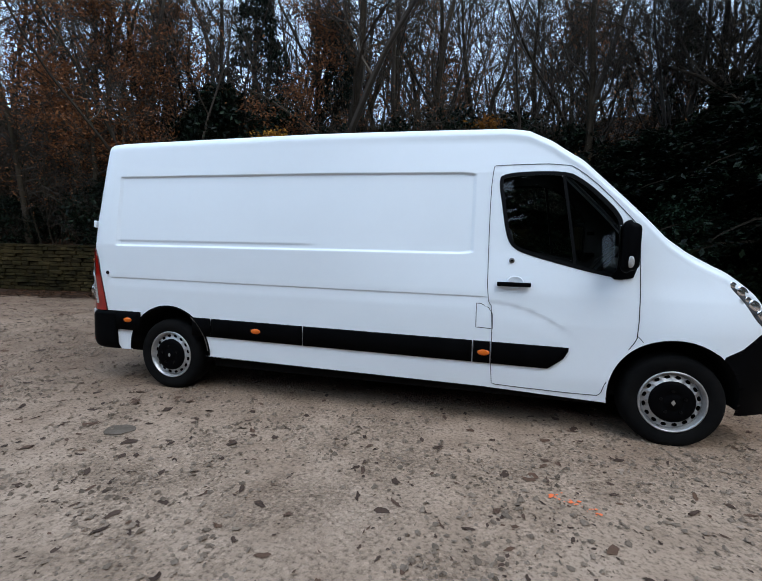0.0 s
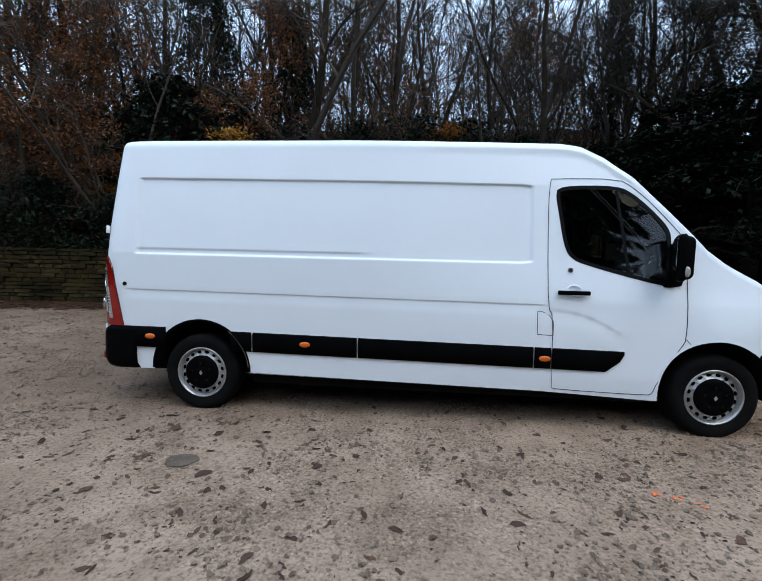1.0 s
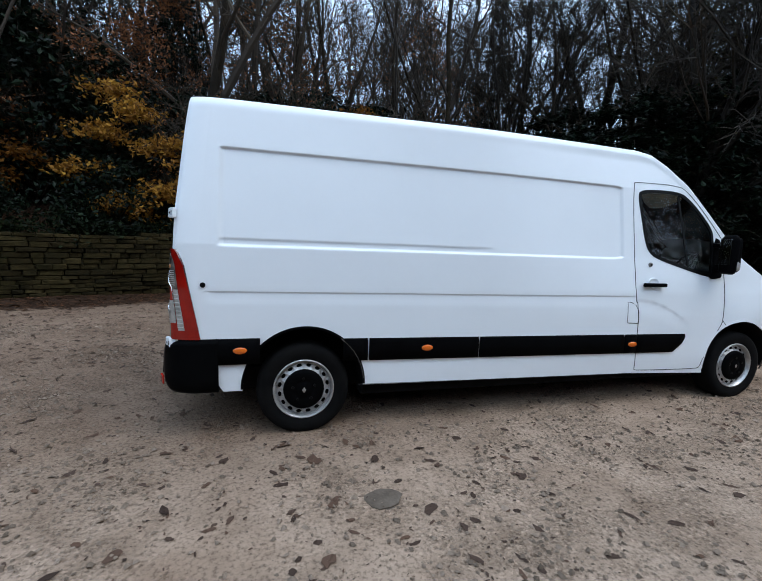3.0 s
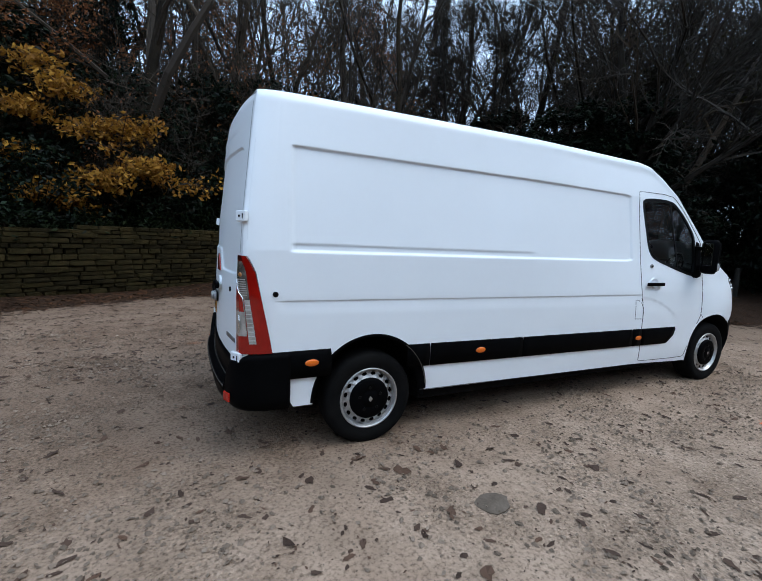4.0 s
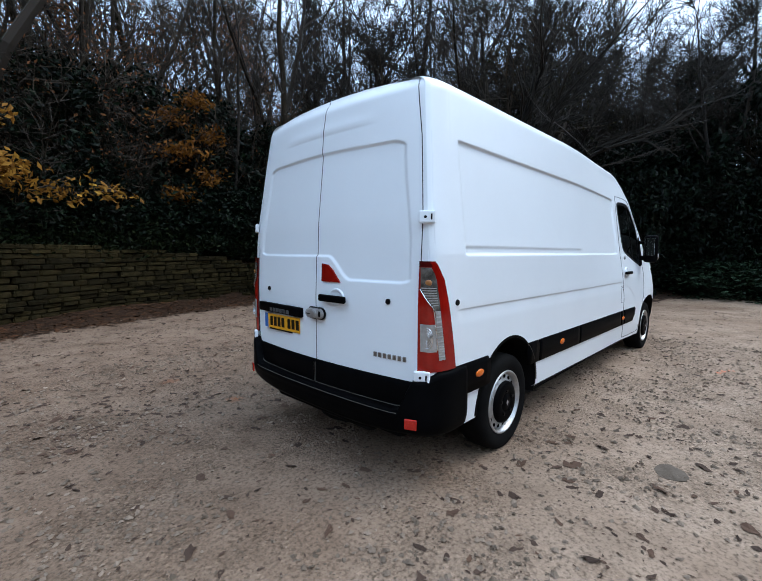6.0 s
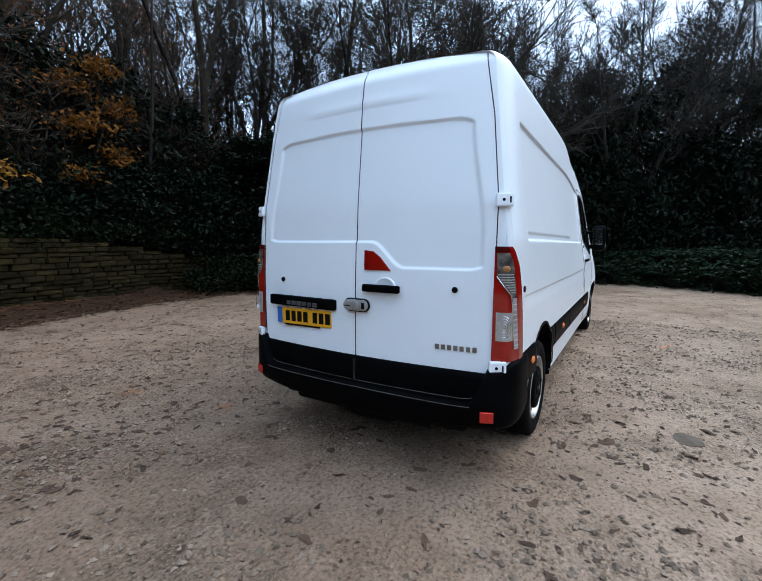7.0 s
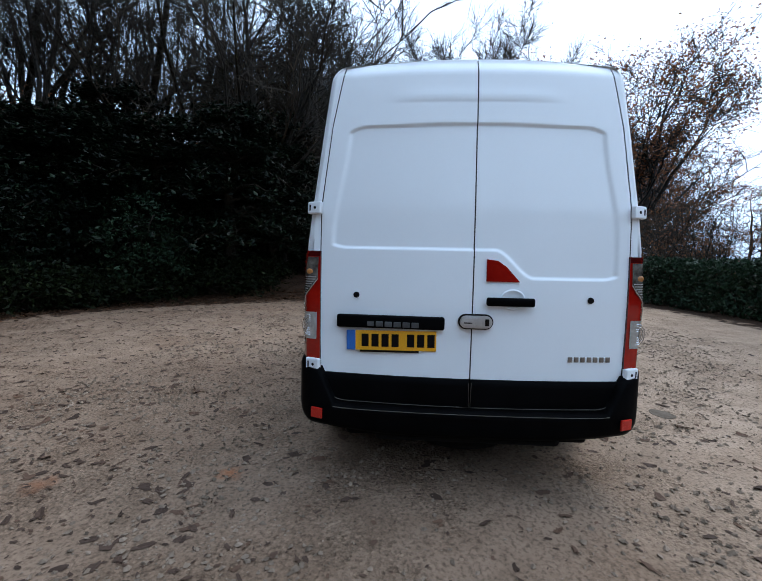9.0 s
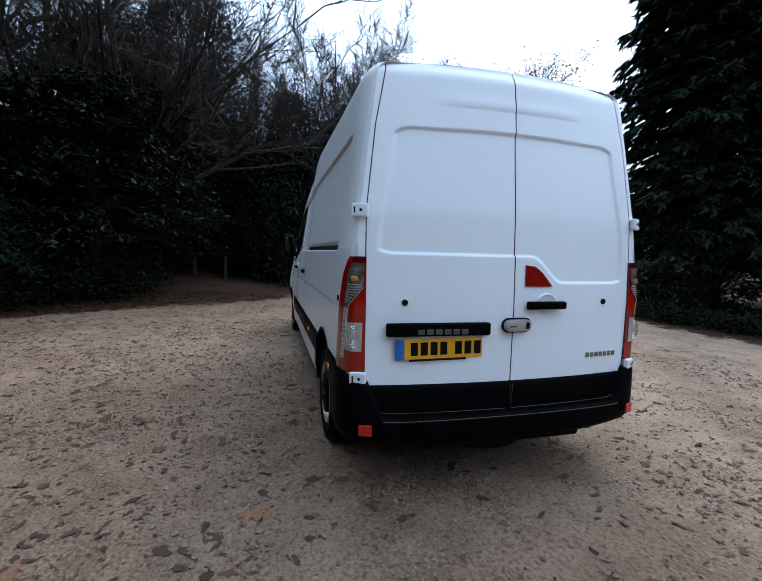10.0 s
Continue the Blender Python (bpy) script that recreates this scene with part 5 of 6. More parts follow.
def leaf_sheet(spots, size, seed, per=1, scatter=0.1, flat=0.0):
    """Folded leaf blades, two triangles each, round the given spots."""
    rnd = random.Random(seed)
    v, f = [], []
    for s in spots:
        for _ in range(per):
            c = Vector(s) + Vector((rnd.gauss(0, scatter), rnd.gauss(0, scatter), rnd.gauss(0, scatter * 0.6)))
            a = Vector((rnd.gauss(0, 1), rnd.gauss(0, 1), rnd.gauss(0, 1) * (1 - flat))).normalized()
            b = a.cross(Vector((rnd.gauss(0, 1) * (1 - flat), rnd.gauss(0, 1) * (1 - flat), rnd.gauss(0, 1) + flat * 3))).normalized()
            n = a.cross(b)
            k = size * rnd.uniform(0.6, 1.3)
            o = len(v)
            v += [c - a * k, c + b * k * 0.5 + n * k * 0.15, c + a * k, c - b * k * 0.5 + n * k * 0.15]
            f += [(o, o + 1, o + 2), (o, o + 2, o + 3)]
    return v, f


def tree_kind(name, label, category, seed, leaves=None, group="", wood_mat=None, **how):
    wood, crown_, tips = grow(seed, **how)
    t = empty(name, label, category, group)
    part("trunk", wood, wood_mat or M_BARK, t, "", True)
    part("crown", crown_, wood_mat or M_TWIG, t, "")
    if leaves:
        mat, size, share, per, word = leaves
        rnd = random.Random(seed + 5)
        part("foliage", leaf_sheet([p for p in tips if rnd.random() < share], size, seed, per, 0.16, 0.4), mat, t, word)
    return t


def plant(t, spots, seed, tall=(0.85, 1.15), sink=0.0):
    """Sets a tree at the first spot and copies of it at the others; a spot may give a scale of its own."""
    rnd = random.Random(seed)
    for i, (x, y, *own) in enumerate(spots):
        s = rnd.uniform(*tall)
        size = own if len(own) == 3 else (s, s, s)
        m = Matrix.Translation((x, y, ground_z(x, y) - sink)) @ pose(0, 0, 0, 0, 0, rnd.uniform(0, 360) if len(own) < 3 else 0)
        c = t if i == 0 else copy_thing(t, m)
        c.matrix_basis = m
        c.scale = size


def scatter_spots(count, near, far, gap, seed, lo=-4, hi=178, least=0.0):
    rnd = random.Random(seed)
    spots = []
    for _ in range(9000):
        if len(spots) >= count:
            break
        a, r = radians(rnd.uniform(lo, hi)), rnd.uniform(6, 46)
        x, y = 1 + r * math.cos(a), 1 + r * math.sin(a)
        d = outside(x, y)
        if not near < d < far or (x > 7.5 and 0.2 < y < 5.2 and x < 24):
            continue
        if all((x - p) ** 2 + (y - q) ** 2 > gap * gap for p, q in spots):
            spots.append((x, y))
    return spots


def woodland():
    kinds = [dict(height=13, trunk_r=0.10, spread=3.4, first=0.16, limbs=18, branches=6, twigs=7, up=1.2, lean=0.12, stems=2, fork=0.25),
             dict(height=15, trunk_r=0.14, spread=4.2, first=0.18, limbs=18, branches=6, twigs=7, up=1.0, lean=0.10, stems=2, fork=0.3),
             dict(height=11, trunk_r=0.075, spread=2.8, first=0.10, limbs=18, branches=6, twigs=7, up=1.4, lean=0.2, stems=3, fork=0.08),
             dict(height=14, trunk_r=0.19, spread=5.2, first=0.20, limbs=18, branches=7, twigs=7, up=0.8, lean=0.1, stems=3, fork=0.22),
             dict(height=12, trunk_r=0.09, spread=3.2, first=0.08, limbs=18, branches=6, twigs=7, up=1.2, lean=0.25, stems=4, fork=0.05)]
    spots = scatter_spots(54, 2.6, 11, 1.35, 11) + scatter_spots(20, 11, 20, 2.2, 12)
    for k, how in enumerate(kinds):
        t = tree_kind("tree", "bare leafless woodland tree with brown bark", "tree", 20 + k, group="woodland trees", **how)
        plant(t, spots[k::len(kinds)], 40 + k)


def thickets():
    """Low twiggy undergrowth, some with russet leaves left on."""
    for seed, leaves, count, place in ((71, None, 24, 3), (72, (L_RUSSET, 0.045, 0.30, 1, "withered russet leaves"), 36, 4), (73, (L_BRAMBLE, 0.045, 0.35, 1, "dull green leaves"), 26, 5)):
        rnd = random.Random(seed)
        sv, sf, cv, cf, tips = [], [], [], [], []
        for _ in range(13):
            a, r = rnd.uniform(0, 6.28), rnd.uniform(0, 0.7)
            p, d, pts = Vector((r * math.cos(a), r * math.sin(a), -0.1)), Vector((math.cos(a) * 0.3, math.sin(a) * 0.3, 1)), []
            n = 7
            for _ in range(n + 1):
                pts.append(p.copy())
                d = (d + Vector((rnd.gauss(0, 0.14), rnd.gauss(0, 0.14), 0.02))).normalized()
                p = p + d * rnd.uniform(0.5, 0.72)
            tube(sv, sf, pts, [0.022 * (1 - 0.12 * i) for i in range(n + 1)], 4)
            for _ in range(23):
                s = rnd.uniform(0.12, 1) * n
                k = min(n - 1, int(s))
                q = pts[k].lerp(pts[k + 1], s - k)
                e = Vector((rnd.gauss(0, 1), rnd.gauss(0, 1), rnd.gauss(0.6, 0.5))).normalized()
                size = rnd.uniform(0.4, 1.3)
                spike(cv, cf, q, e, size, 0.011)
                for _ in range(2):
                    spike(cv, cf, q + e * size * rnd.uniform(0.3, 0.7), e + Vector((rnd.gauss(0, 0.7), rnd.gauss(0, 0.7), rnd.gauss(0.2, 0.5))), rnd.uniform(0.25, 0.6), 0.009)
                    tips.append(Vector(cv[-1]))
                tips += [q + e * size * 0.75]
        t = empty("thicket", "twiggy undergrowth thicket" + (" with " + leaves[4] if leaves else " of bare stems"), "shrub", "undergrowth thickets")
        tagged(part("stemwork", (sv, sf), M_BARK, t), kind="stuff")
        tagged(part("twigwork", (cv, cf), M_TWIG, t), kind="stuff")
        if leaves:
            part("foliage", leaf_sheet([p for p in tips if rnd.random() < leaves[2]], leaves[1], seed, 2, 0.12), leaves[0], t, leaves[4])
        plant(t, scatter_spots(count, 2.0 if place > 3 else 2.4, 9 if place > 3 else 16, 1.2, 80 + place, 52), 90 + place, (0.75, 1.25))
        if place == 4:
            plant(copy_thing(t, Matrix()), [(13.4, -8.7), (15.2, -7.6), (12.0, -9.6), (17.0, -9.0), (14.6, -10.8), (10.6, -9.4), (18.6, -7.4), (17.4, -11.6), (20.2, -9.6), (19.4, -13.8), (23.0, -10.4), (25.5, -15.5), (22.0, -17.0), (27.0, -11.0)], 97, (0.6, 0.9))


def evergreen(seed, radius, height, clumps, per, size):
    """A dense evergreen bush of clumped leaves on short limbs, ragged in outline."""
    rnd = random.Random(seed)
    sv, sf, spots = [], [], []
    for _ in range(clumps):
        a, h = rnd.uniform(0, 2 * math.pi), rnd.uniform(0.0, 1.0) ** 0.8
        r = radius * (0.6 + 0.4 * math.sin(math.pi * min(1, h * 0.8 + 0.2))) * rnd.uniform(0.5, 1.12) * (1 - 0.6 * h ** 3)
        c = Vector((r * math.cos(a), r * math.sin(a), 0.1 + (height - 0.2) * h))
        if rnd.random() < 0.5:
            tube(sv, sf, [(0, 0, 0.0), c * 0.5 + Vector((0, 0, 0.1 * height)), c], [0.04, 0.022, 0.006], 3)
        k = rnd.uniform(0.13, 0.30)
        for _ in range(per):
            spots.append(c + Vector((rnd.gauss(0, k), rnd.gauss(0, k), rnd.gauss(0, k * 0.55))))
    return (sv, sf), leaf_sheet(spots, size, seed, 1, 0.02, 0.25)


def boughs(seed):
    """An evergreen of arching limbs with flat hanging sprays of leaves."""
    rnd = random.Random(seed)
    tv, tf, sv, sf, spots = [], [], [], [], []
    tube(tv, tf, [(0, 0, -0.2), (0.1, 0.05, 2.0), (0.0, 0.1, 4.0), (0.05, 0, 5.6)], [0.20, 0.16, 0.10, 0.02], 6)
    for _ in range(78):
        h = rnd.uniform(1.2, 5.3)
        reach = 3.1 * (1 - (h / 6.4) ** 2.2) * rnd.uniform(0.6, 1.1)
        a = rnd.uniform(0, 6.283)
        way, side = Vector((math.cos(a), math.sin(a), 0)), Vector((-math.sin(a), math.cos(a), 0))
        line = [Vector((0, 0, h)) + way * reach * k + Vector((0, 0, reach * (0.42 * k - 0.55 * k * k))) for k in (0, 0.3, 0.6, 0.85, 1.0)]
        tube(sv, sf, line, [0.05, 0.038, 0.025, 0.014, 0.005], 3)
        for _ in range(9):
            k = rnd.uniform(0.35, 1.0)
            c = Vector((0, 0, h)) + way * reach * k + Vector((0, 0, reach * (0.42 * k - 0.55 * k * k))) + side * rnd.gauss(0, 0.22 * reach * (1.2 - k))
            wide = rnd.uniform(0.12, 0.26)
            for _ in range(18):
                spots.append(c + Vector((rnd.gauss(0, wide), rnd.gauss(0, wide), rnd.gauss(-0.05, wide * 0.4))))
    return (tv, tf), (sv, sf), leaf_sheet(spots, 0.085, seed, 1, 0.02, 0.55)


def evergreens():
    rnd = random.Random(5)
    # spots far to -x and -y are unseen trees added to block low sky light
    tall = [(6.9, 10.4, 1.0, 1.0, 0.7), (8.6, 9.9, 1.1, 1.1, 0.88), (11.6, 8.4, 1.1, 1.1, 0.65), (5.2, -9.2, 0.6, 0.6, 0.6), (24.2, 3.2, 1.3, 1.3, 1.6), (19.6, 2.8, 1.1, 1.1, 1.2), (21.5, 1.2, 1.1, 1.1, 1.3), (27.5, 1.0, 1.4, 1.4, 0.9), (16.0, 6.4), (8.0, 11.2, 0.9, 0.9, 0.75), (10.6, 10.2, 1.0, 1.0, 0.95), (13.0, 10.0, 1.0, 1.0, 0.75), (19.5, 7.0), (18.0, -1.2), (20.0, -3.6), (22.5, -0.5), (13.6, 5.7, 0.8, 0.8, 0.6), (16.8, 3.9, 0.9, 0.9, 1.25), (15.6, 0.6, 1.0, 1.0, 1.3), (16.2, -1.2, 1.1, 1.1, 1.6), (16.4, -3.4, 1.0, 1.0, 1.2), (15.8, -5.0, 0.9, 0.9, 1.05), (15.3, 2.2, 0.8, 0.8, 1.15), (14.9, -0.6, 0.8, 0.8, 1.05), (18.0, -5.6), (20.5, 5.8), (23.5, 1.2), (26.5, 4.6), (9.6, 13.0, 1.0, 1.0, 0.65), (-5.0, 10.6), (-6.6, 10.0), (-2.6, 10.8), (-0.4, 11.6), (1.5, 12.2), (3.6, 12.0), (5.6, 11.2), (-4.4, 11.4), (-7.6, 10.8), (-8.5, 10.2), (1.4, -11.6), (-1.2, -11.8), (-3.8, -12.2), (-6.4, -12.8), (-9.0, -13.2), (-11.8, -13.4), (5.5, -13.2), (8.0, -13.4), (3.2, -12.6), (10.6, -12.8), (-15, -15), (-9, -15.5), (-3, -14), (-22, -4), (-21, -10), (3, -13.5)]
    giant = [(9.5, 13.7, 0.30, 0.30, 0.95), (21.0, 3.6, 0.8, 0.8, 0.72), (19.4, 0.3, 0.8, 0.8, 0.85), (18.9, -2.9, 0.9, 0.9, 0.85), (17.6, -5.6, 0.7, 0.7, 0.75), (16.5, 9.2, 0.8, 0.8, 0.7), (-3.4, 12.6, 0.4, 0.4, 0.8), (-7.0, 12.4, 0.6, 0.6, 0.9), (-22.5, -3, 1, 1, 0.35), (-21.5, 3.8, 1, 1, 0.35), (-23, 0.5, 1, 1, 0.35), (-22, -7, 1, 1, 0.35), (-19, -12.5, 1, 1, 0.35), (-15.5, -14.5, 1, 1, 0.4)]
    low = [(14.7, 0.6), (15.1, -0.5, 1.0, 1.0, 0.8), (15.0, -1.8, 1.0, 1.0, 1.7), (14.6, -2.9, 1.0, 1.0, 0.9), (13.8, 0.9, 1.0, 1.0, 1.9), (13.6, -5.4, 1.2, 1.2, 1.3), (-13, 6.8), (-9.5, 7.3), (-6.9, 7.4), (-4.2, 8.4), (-1.8, 9.9), (0.2, 10.6), (1.6, 11.0), (2.2, 10.9), (2.9, 10.8), (3.7, 10.6), (4.7, 10.3), (5.6, 9.3), (5.6, 9.8), (6.9, 9.0), (8.1, 8.3), (9.3, 7.7), (10.5, 7.2), (5.0, 11.6), (15.6, -1.4), (16.2, -3.2)]
    for name, spots, radius, height, clumps, per, size, seed, word in (
            ("evergreen_tree", tall, 1.9, 4.6, 165, 32, 0.092, 300, "tall dark green holly thick to the ground"), ("ivy_clad_tree", giant, 2.6, 10.5, 250, 38, 0.112, 330, "tall ivy-clad tree, dark green from foot to top"),
            ("evergreen_bush", low, 1.25, 2.1, 110, 42, 0.062, 320, "dense dark green evergreen bush")):
        for k in range(1 if name == "ivy_clad_tree" else 2):
            wood, leaves = evergreen(seed + k, radius, height, clumps, per, size)
            t = empty(name, word, "tree" if "tree" in name else "bush", name.replace("_", " ") + " group")
            tagged(part("branchwork", wood, M_BARK, t), kind="stuff")
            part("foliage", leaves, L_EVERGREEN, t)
            plant(t, spots[k::2] if name != "ivy_clad_tree" else spots, seed + 10 + k, (0.82, 1.15), sink=0.1)
    # laurels at the edge, lighter than the wood behind
    wood, leaves = evergreen(347, 1.5, 3.0, 150, 34, 0.085)
    t = empty("laurel", "rounded laurel bush with mid-green leaves", "bush", "laurel bushes")
    tagged(part("branchwork", wood, M_BARK, t), kind="stuff")
    part("foliage", leaves, L_LAUREL, t)
    plant(t, [(7.5, 7.4, 0.8, 0.8, 0.9), (9.6, 8.4, 1.0, 1.0, 1.15), (8.6, 9.0), (13.9, -1.0, 0.9, 0.9, 0.40), (13.7, -2.4, 0.9, 0.9, 0.42), (13.1, -3.7, 0.9, 0.9, 0.44), (12.4, -4.9, 0.9, 0.9, 0.44)], 348, (0.95, 1.1), sink=0.1)
    # yews whose drooping boughs hang over a dark hollow
    trunk, wood, leaves = boughs(345)
    t = empty("yew", "dark evergreen with drooping boughs over bare ground", "tree", "yew trees")
    part("trunk", trunk, M_BARK, t)
    tagged(part("branchwork", wood, M_BARK, t), kind="stuff")
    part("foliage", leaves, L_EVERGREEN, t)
    plant(t, [(9.3, 5.7, 0.95, 0.95, 1.0), (11.2, 5.0, 0.9, 0.9, 1.05), (8.8, 7.6, 1.0, 1.0, 0.85), (12.4, 7.0), (7.2, 9.3, 0.9, 0.9, 0.72), (14.2, 6.4, 0.9, 0.9, 0.8), (10.2, 9.9, 1.1, 1.1, 0.95)], 346, (0.95, 1.1), sink=0.05)
    # low bramble banks along the far edge and the open side
    wood, leaves = evergreen(340, 0.95, 0.95, 70, 38, 0.055)
    t = empty("bramble_bank", "low tangled bramble bank with dark green leaves", "bramble", "bramble banks")
    tagged(part("branchwork", wood, M_TWIG, t), kind="stuff")
    part("foliage", leaves, L_BRAMBLE, t)
    spots = [(4.9, 8.5), (5.8, 7.9), (6.8, 7.3), (7.8, 6.9), (8.8, 6.5), (9.8, 6.0), (10.4, 5.6), (11.2, 5.3), (8.6, 5.7), (9.4, 5.2), (-8.0, 6.75), (-6.2, 7.1), (-4.6, 7.75), (-3.3, 8.45), (-1.9, 9.2), (-0.4, 9.85), (1.0, 10.15), (2.4, 10.35), (3.6, 10.3), (15.0, -1.8), (14.4, -3.0), (13.5, -4.2), (12.6, -5.0), (11.6, -5.6), (10.7, -6.1),
             (4.5, -7.5, 0.9, 0.6, 0.45), (3.5, -7.6, 0.9, 0.6, 0.42), (2.5, -7.7, 0.9, 0.6, 0.42), (1.4, -7.8, 0.9, 0.6, 0.42)]
    plant(t, spots, 350, (0.9, 1.15), sink=0.08)


def clipped_hedge():
    """The clipped hedge along the open side."""
    rnd = random.Random(9)
    run = [(10.2, -6.9), (8.7, -7.5), (7.0, -7.9), (5.3, -8.1)]
    spots, sv, sf = [], [], []
    for (x0, y0), (x1, y1) in zip(run, run[1:]):
        for _ in range(2400):
            t = rnd.random()
            u = rnd.choice((-1, 1)) * rnd.uniform(0.30, 0.52) if rnd.random() < 0.6 else rnd.uniform(-0.5, 0.5)
            z = rnd.uniform(0.03, 1.28) if abs(u) > 0.29 else rnd.uniform(1.1, 1.36)
            spots.append(Vector((x0 + (x1 - x0) * t + u * 0.25, y0 + (y1 - y0) * t + u, z + 0.07 * noise.noise((x0 + t * 3, u, z)))))
        for _ in range(16):
            t = rnd.random()
            p = Vector((x0 + (x1 - x0) * t, y0 + (y1 - y0) * t, 0))
            tube(sv, sf, [p, p + Vector((rnd.gauss(0, 0.15), rnd.gauss(0, 0.15), 0.6)), p + Vector((rnd.gauss(0, 0.25), rnd.gauss(0, 0.25), 1.2))], [0.025, 0.016, 0.006], 4)
    t = empty("hedge", "clipped evergreen hedge with glossy mid-green leaves", "hedge")
    tagged(part("stemwork", (sv, sf), M_BARK, t), kind="stuff")
    part("foliage", leaf_sheet(spots, 0.055, 7, 2, 0.05), L_LAUREL, t)


def conifer():
    """A tall conifer in ragged tiers; each limb ends in hanging fans of needles."""
    rnd = random.Random(31)
    tv, tf, nv, nf, lv, lf = [], [], [], [], [], []
    height, base_r = 19.0, 3.35
    tube(tv, tf, [(0, 0, -0.2), (0.05, 0, 6), (0, 0.05, 13), (0, 0, height)], [0.32, 0.24, 0.12, 0.02], 8)
    h = 1.5
    while h < height - 0.6:
        tier = min(2.3, base_r * (1 - h / height) ** 0.65)
        for k in range(20):
            a = 6.283 * (k + rnd.random()) / 20 + h * 2.1
            reach = (tier * rnd.uniform(0.62, 1.12) + 0.25)
            start = Vector((0, 0, h + rnd.uniform(-0.22, 0.22)))
            way, side = Vector((math.cos(a), math.sin(a), 0)), Vector((-math.sin(a), math.cos(a), 0))

            def along(q):
                return start + way * reach * q + Vector((0, 0, reach * (0.16 * q - 0.36 * q * q)))
            tube(lv, lf, [along(q) for q in (0, 0.35, 0.7, 1.0)], [0.035, 0.025, 0.014, 0.004], 3)
            for _ in range(int(12 + reach * 8)):
                q = rnd.uniform(0.15, 1.0) ** 0.8
                c = along(q) + side * rnd.gauss(0, 0.17 * reach * (1.15 - q))
                d0 = (way * rnd.uniform(0.4, 1) + side * rnd.gauss(0, 0.5) + Vector((0, 0, -rnd.uniform(0.15, 0.7)))).normalized()
                flat = d0.cross(Vector((0, 0, 1))).normalized()
                for _ in range(9):
                    d = (d0 + flat * rnd.gauss(0, 0.55) + Vector((0, 0, rnd.gauss(-0.25, 0.25)))).normalized()
                    n = d.cross(Vector((rnd.gauss(0, 0.4), rnd.gauss(0, 0.4), 1))).normalized()
                    k1, w = rnd.uniform(0.14, 0.34), rnd.uniform(0.028, 0.055)
                    e = c + d0 * rnd.uniform(-0.1, 0.2)
                    o = len(nv)
                    nv += [e - d * k1 * 0.3, e + n * w, e + d * k1, e - n * w]
                    nf += [(o, o + 1, o + 2), (o, o + 2, o + 3)]
        h += 0.35
    t = empty("conifer", "tall dark green conifer with drooping branches", "tree")
    part("trunk", (tv, tf), M_BARK, t)
    tagged(part("branchwork", (lv, lf), M_BARK, t), kind="stuff")
    part("foliage", (nv, nf), L_CONIFER, t)
    plant(t, [(6.1, -10.9)], 33, (1.0, 1.02))


def far_woods():
    """The wood going on up the bank, too far off to tell its trees apart."""
    rnd = random.Random(400)
    v, f, tips = [], [], []
    spots = scatter_spots(150, 8.5, 36, 1.5, 14, 12, 176) + scatter_spots(18, 6.5, 18, 1.6, 15, 62, 140) + [(24 + rnd.uniform(0, 16), rnd.uniform(-9, 9)) for _ in range(16)] + [(rnd.uniform(40, 62), rnd.uniform(-45, 4)) for _ in range(34)]
    spots = [p for p in spots if not 34 < math.degrees(math.atan2(p[1], p[0] + 3)) < 52 or rnd.random() < 0.5]
    for x, y in spots:
        z, h, r = ground_z(x, y) - 0.2, rnd.uniform(9, 15), rnd.uniform(0.05, 0.14)
        p, d, pts = Vector((x, y, z)), Vector((rnd.gauss(0, 0.08), rnd.gauss(0, 0.08), 1)).normalized(), []
        for _ in range(7):
            pts.append(p.copy())
            d = (d + Vector((rnd.gauss(0, 0.07), rnd.gauss(0, 0.07), 0.05))).normalized()
            p = p + d * h / 6
        tube(v, f, pts, [r * (1 - 0.145 * i) for i in range(7)], 4)
        for _ in range(26):
            s = 6 * rnd.uniform(0.06, 1.0)
            k = min(5, int(s))
            q = pts[k].lerp(pts[k + 1], s - k)
            e = Vector((rnd.gauss(0, 0.8), rnd.gauss(0, 0.8), rnd.uniform(0.5, 2.0))).normalized()
            size = rnd.uniform(1.0, 3.4) * (1.15 - s / 9)
            twig(v, f, q, e, size, 0.028, rnd)
            for _ in range(7):
                c = q + e * size * rnd.uniform(0.15, 0.95)
                g = (e + Vector((rnd.gauss(0, 0.6), rnd.gauss(0, 0.6), rnd.gauss(0.3, 0.4)))).normalized()
                n = rnd.uniform(0.5, 1.6)
                spike(v, f, c, g, n, 0.015)
                if rnd.random() < 0.28 - 0.04 * s:
                    tips.append(c + g * n * 0.7)
    wood = empty("far_woods", "leafless brown woodland rising up the bank", "woods", kind="stuff")
    tagged(part("stems_and_twigs", (v, f), M_TWIG, wood), kind="stuff")
    tagged(part("withered_foliage", leaf_sheet(tips, 0.10, 401, 3, 0.35), L_RUSSET, wood), kind="stuff")


woodland()
far_woods()
thickets()
evergreens()
clipped_hedge()
conifer()

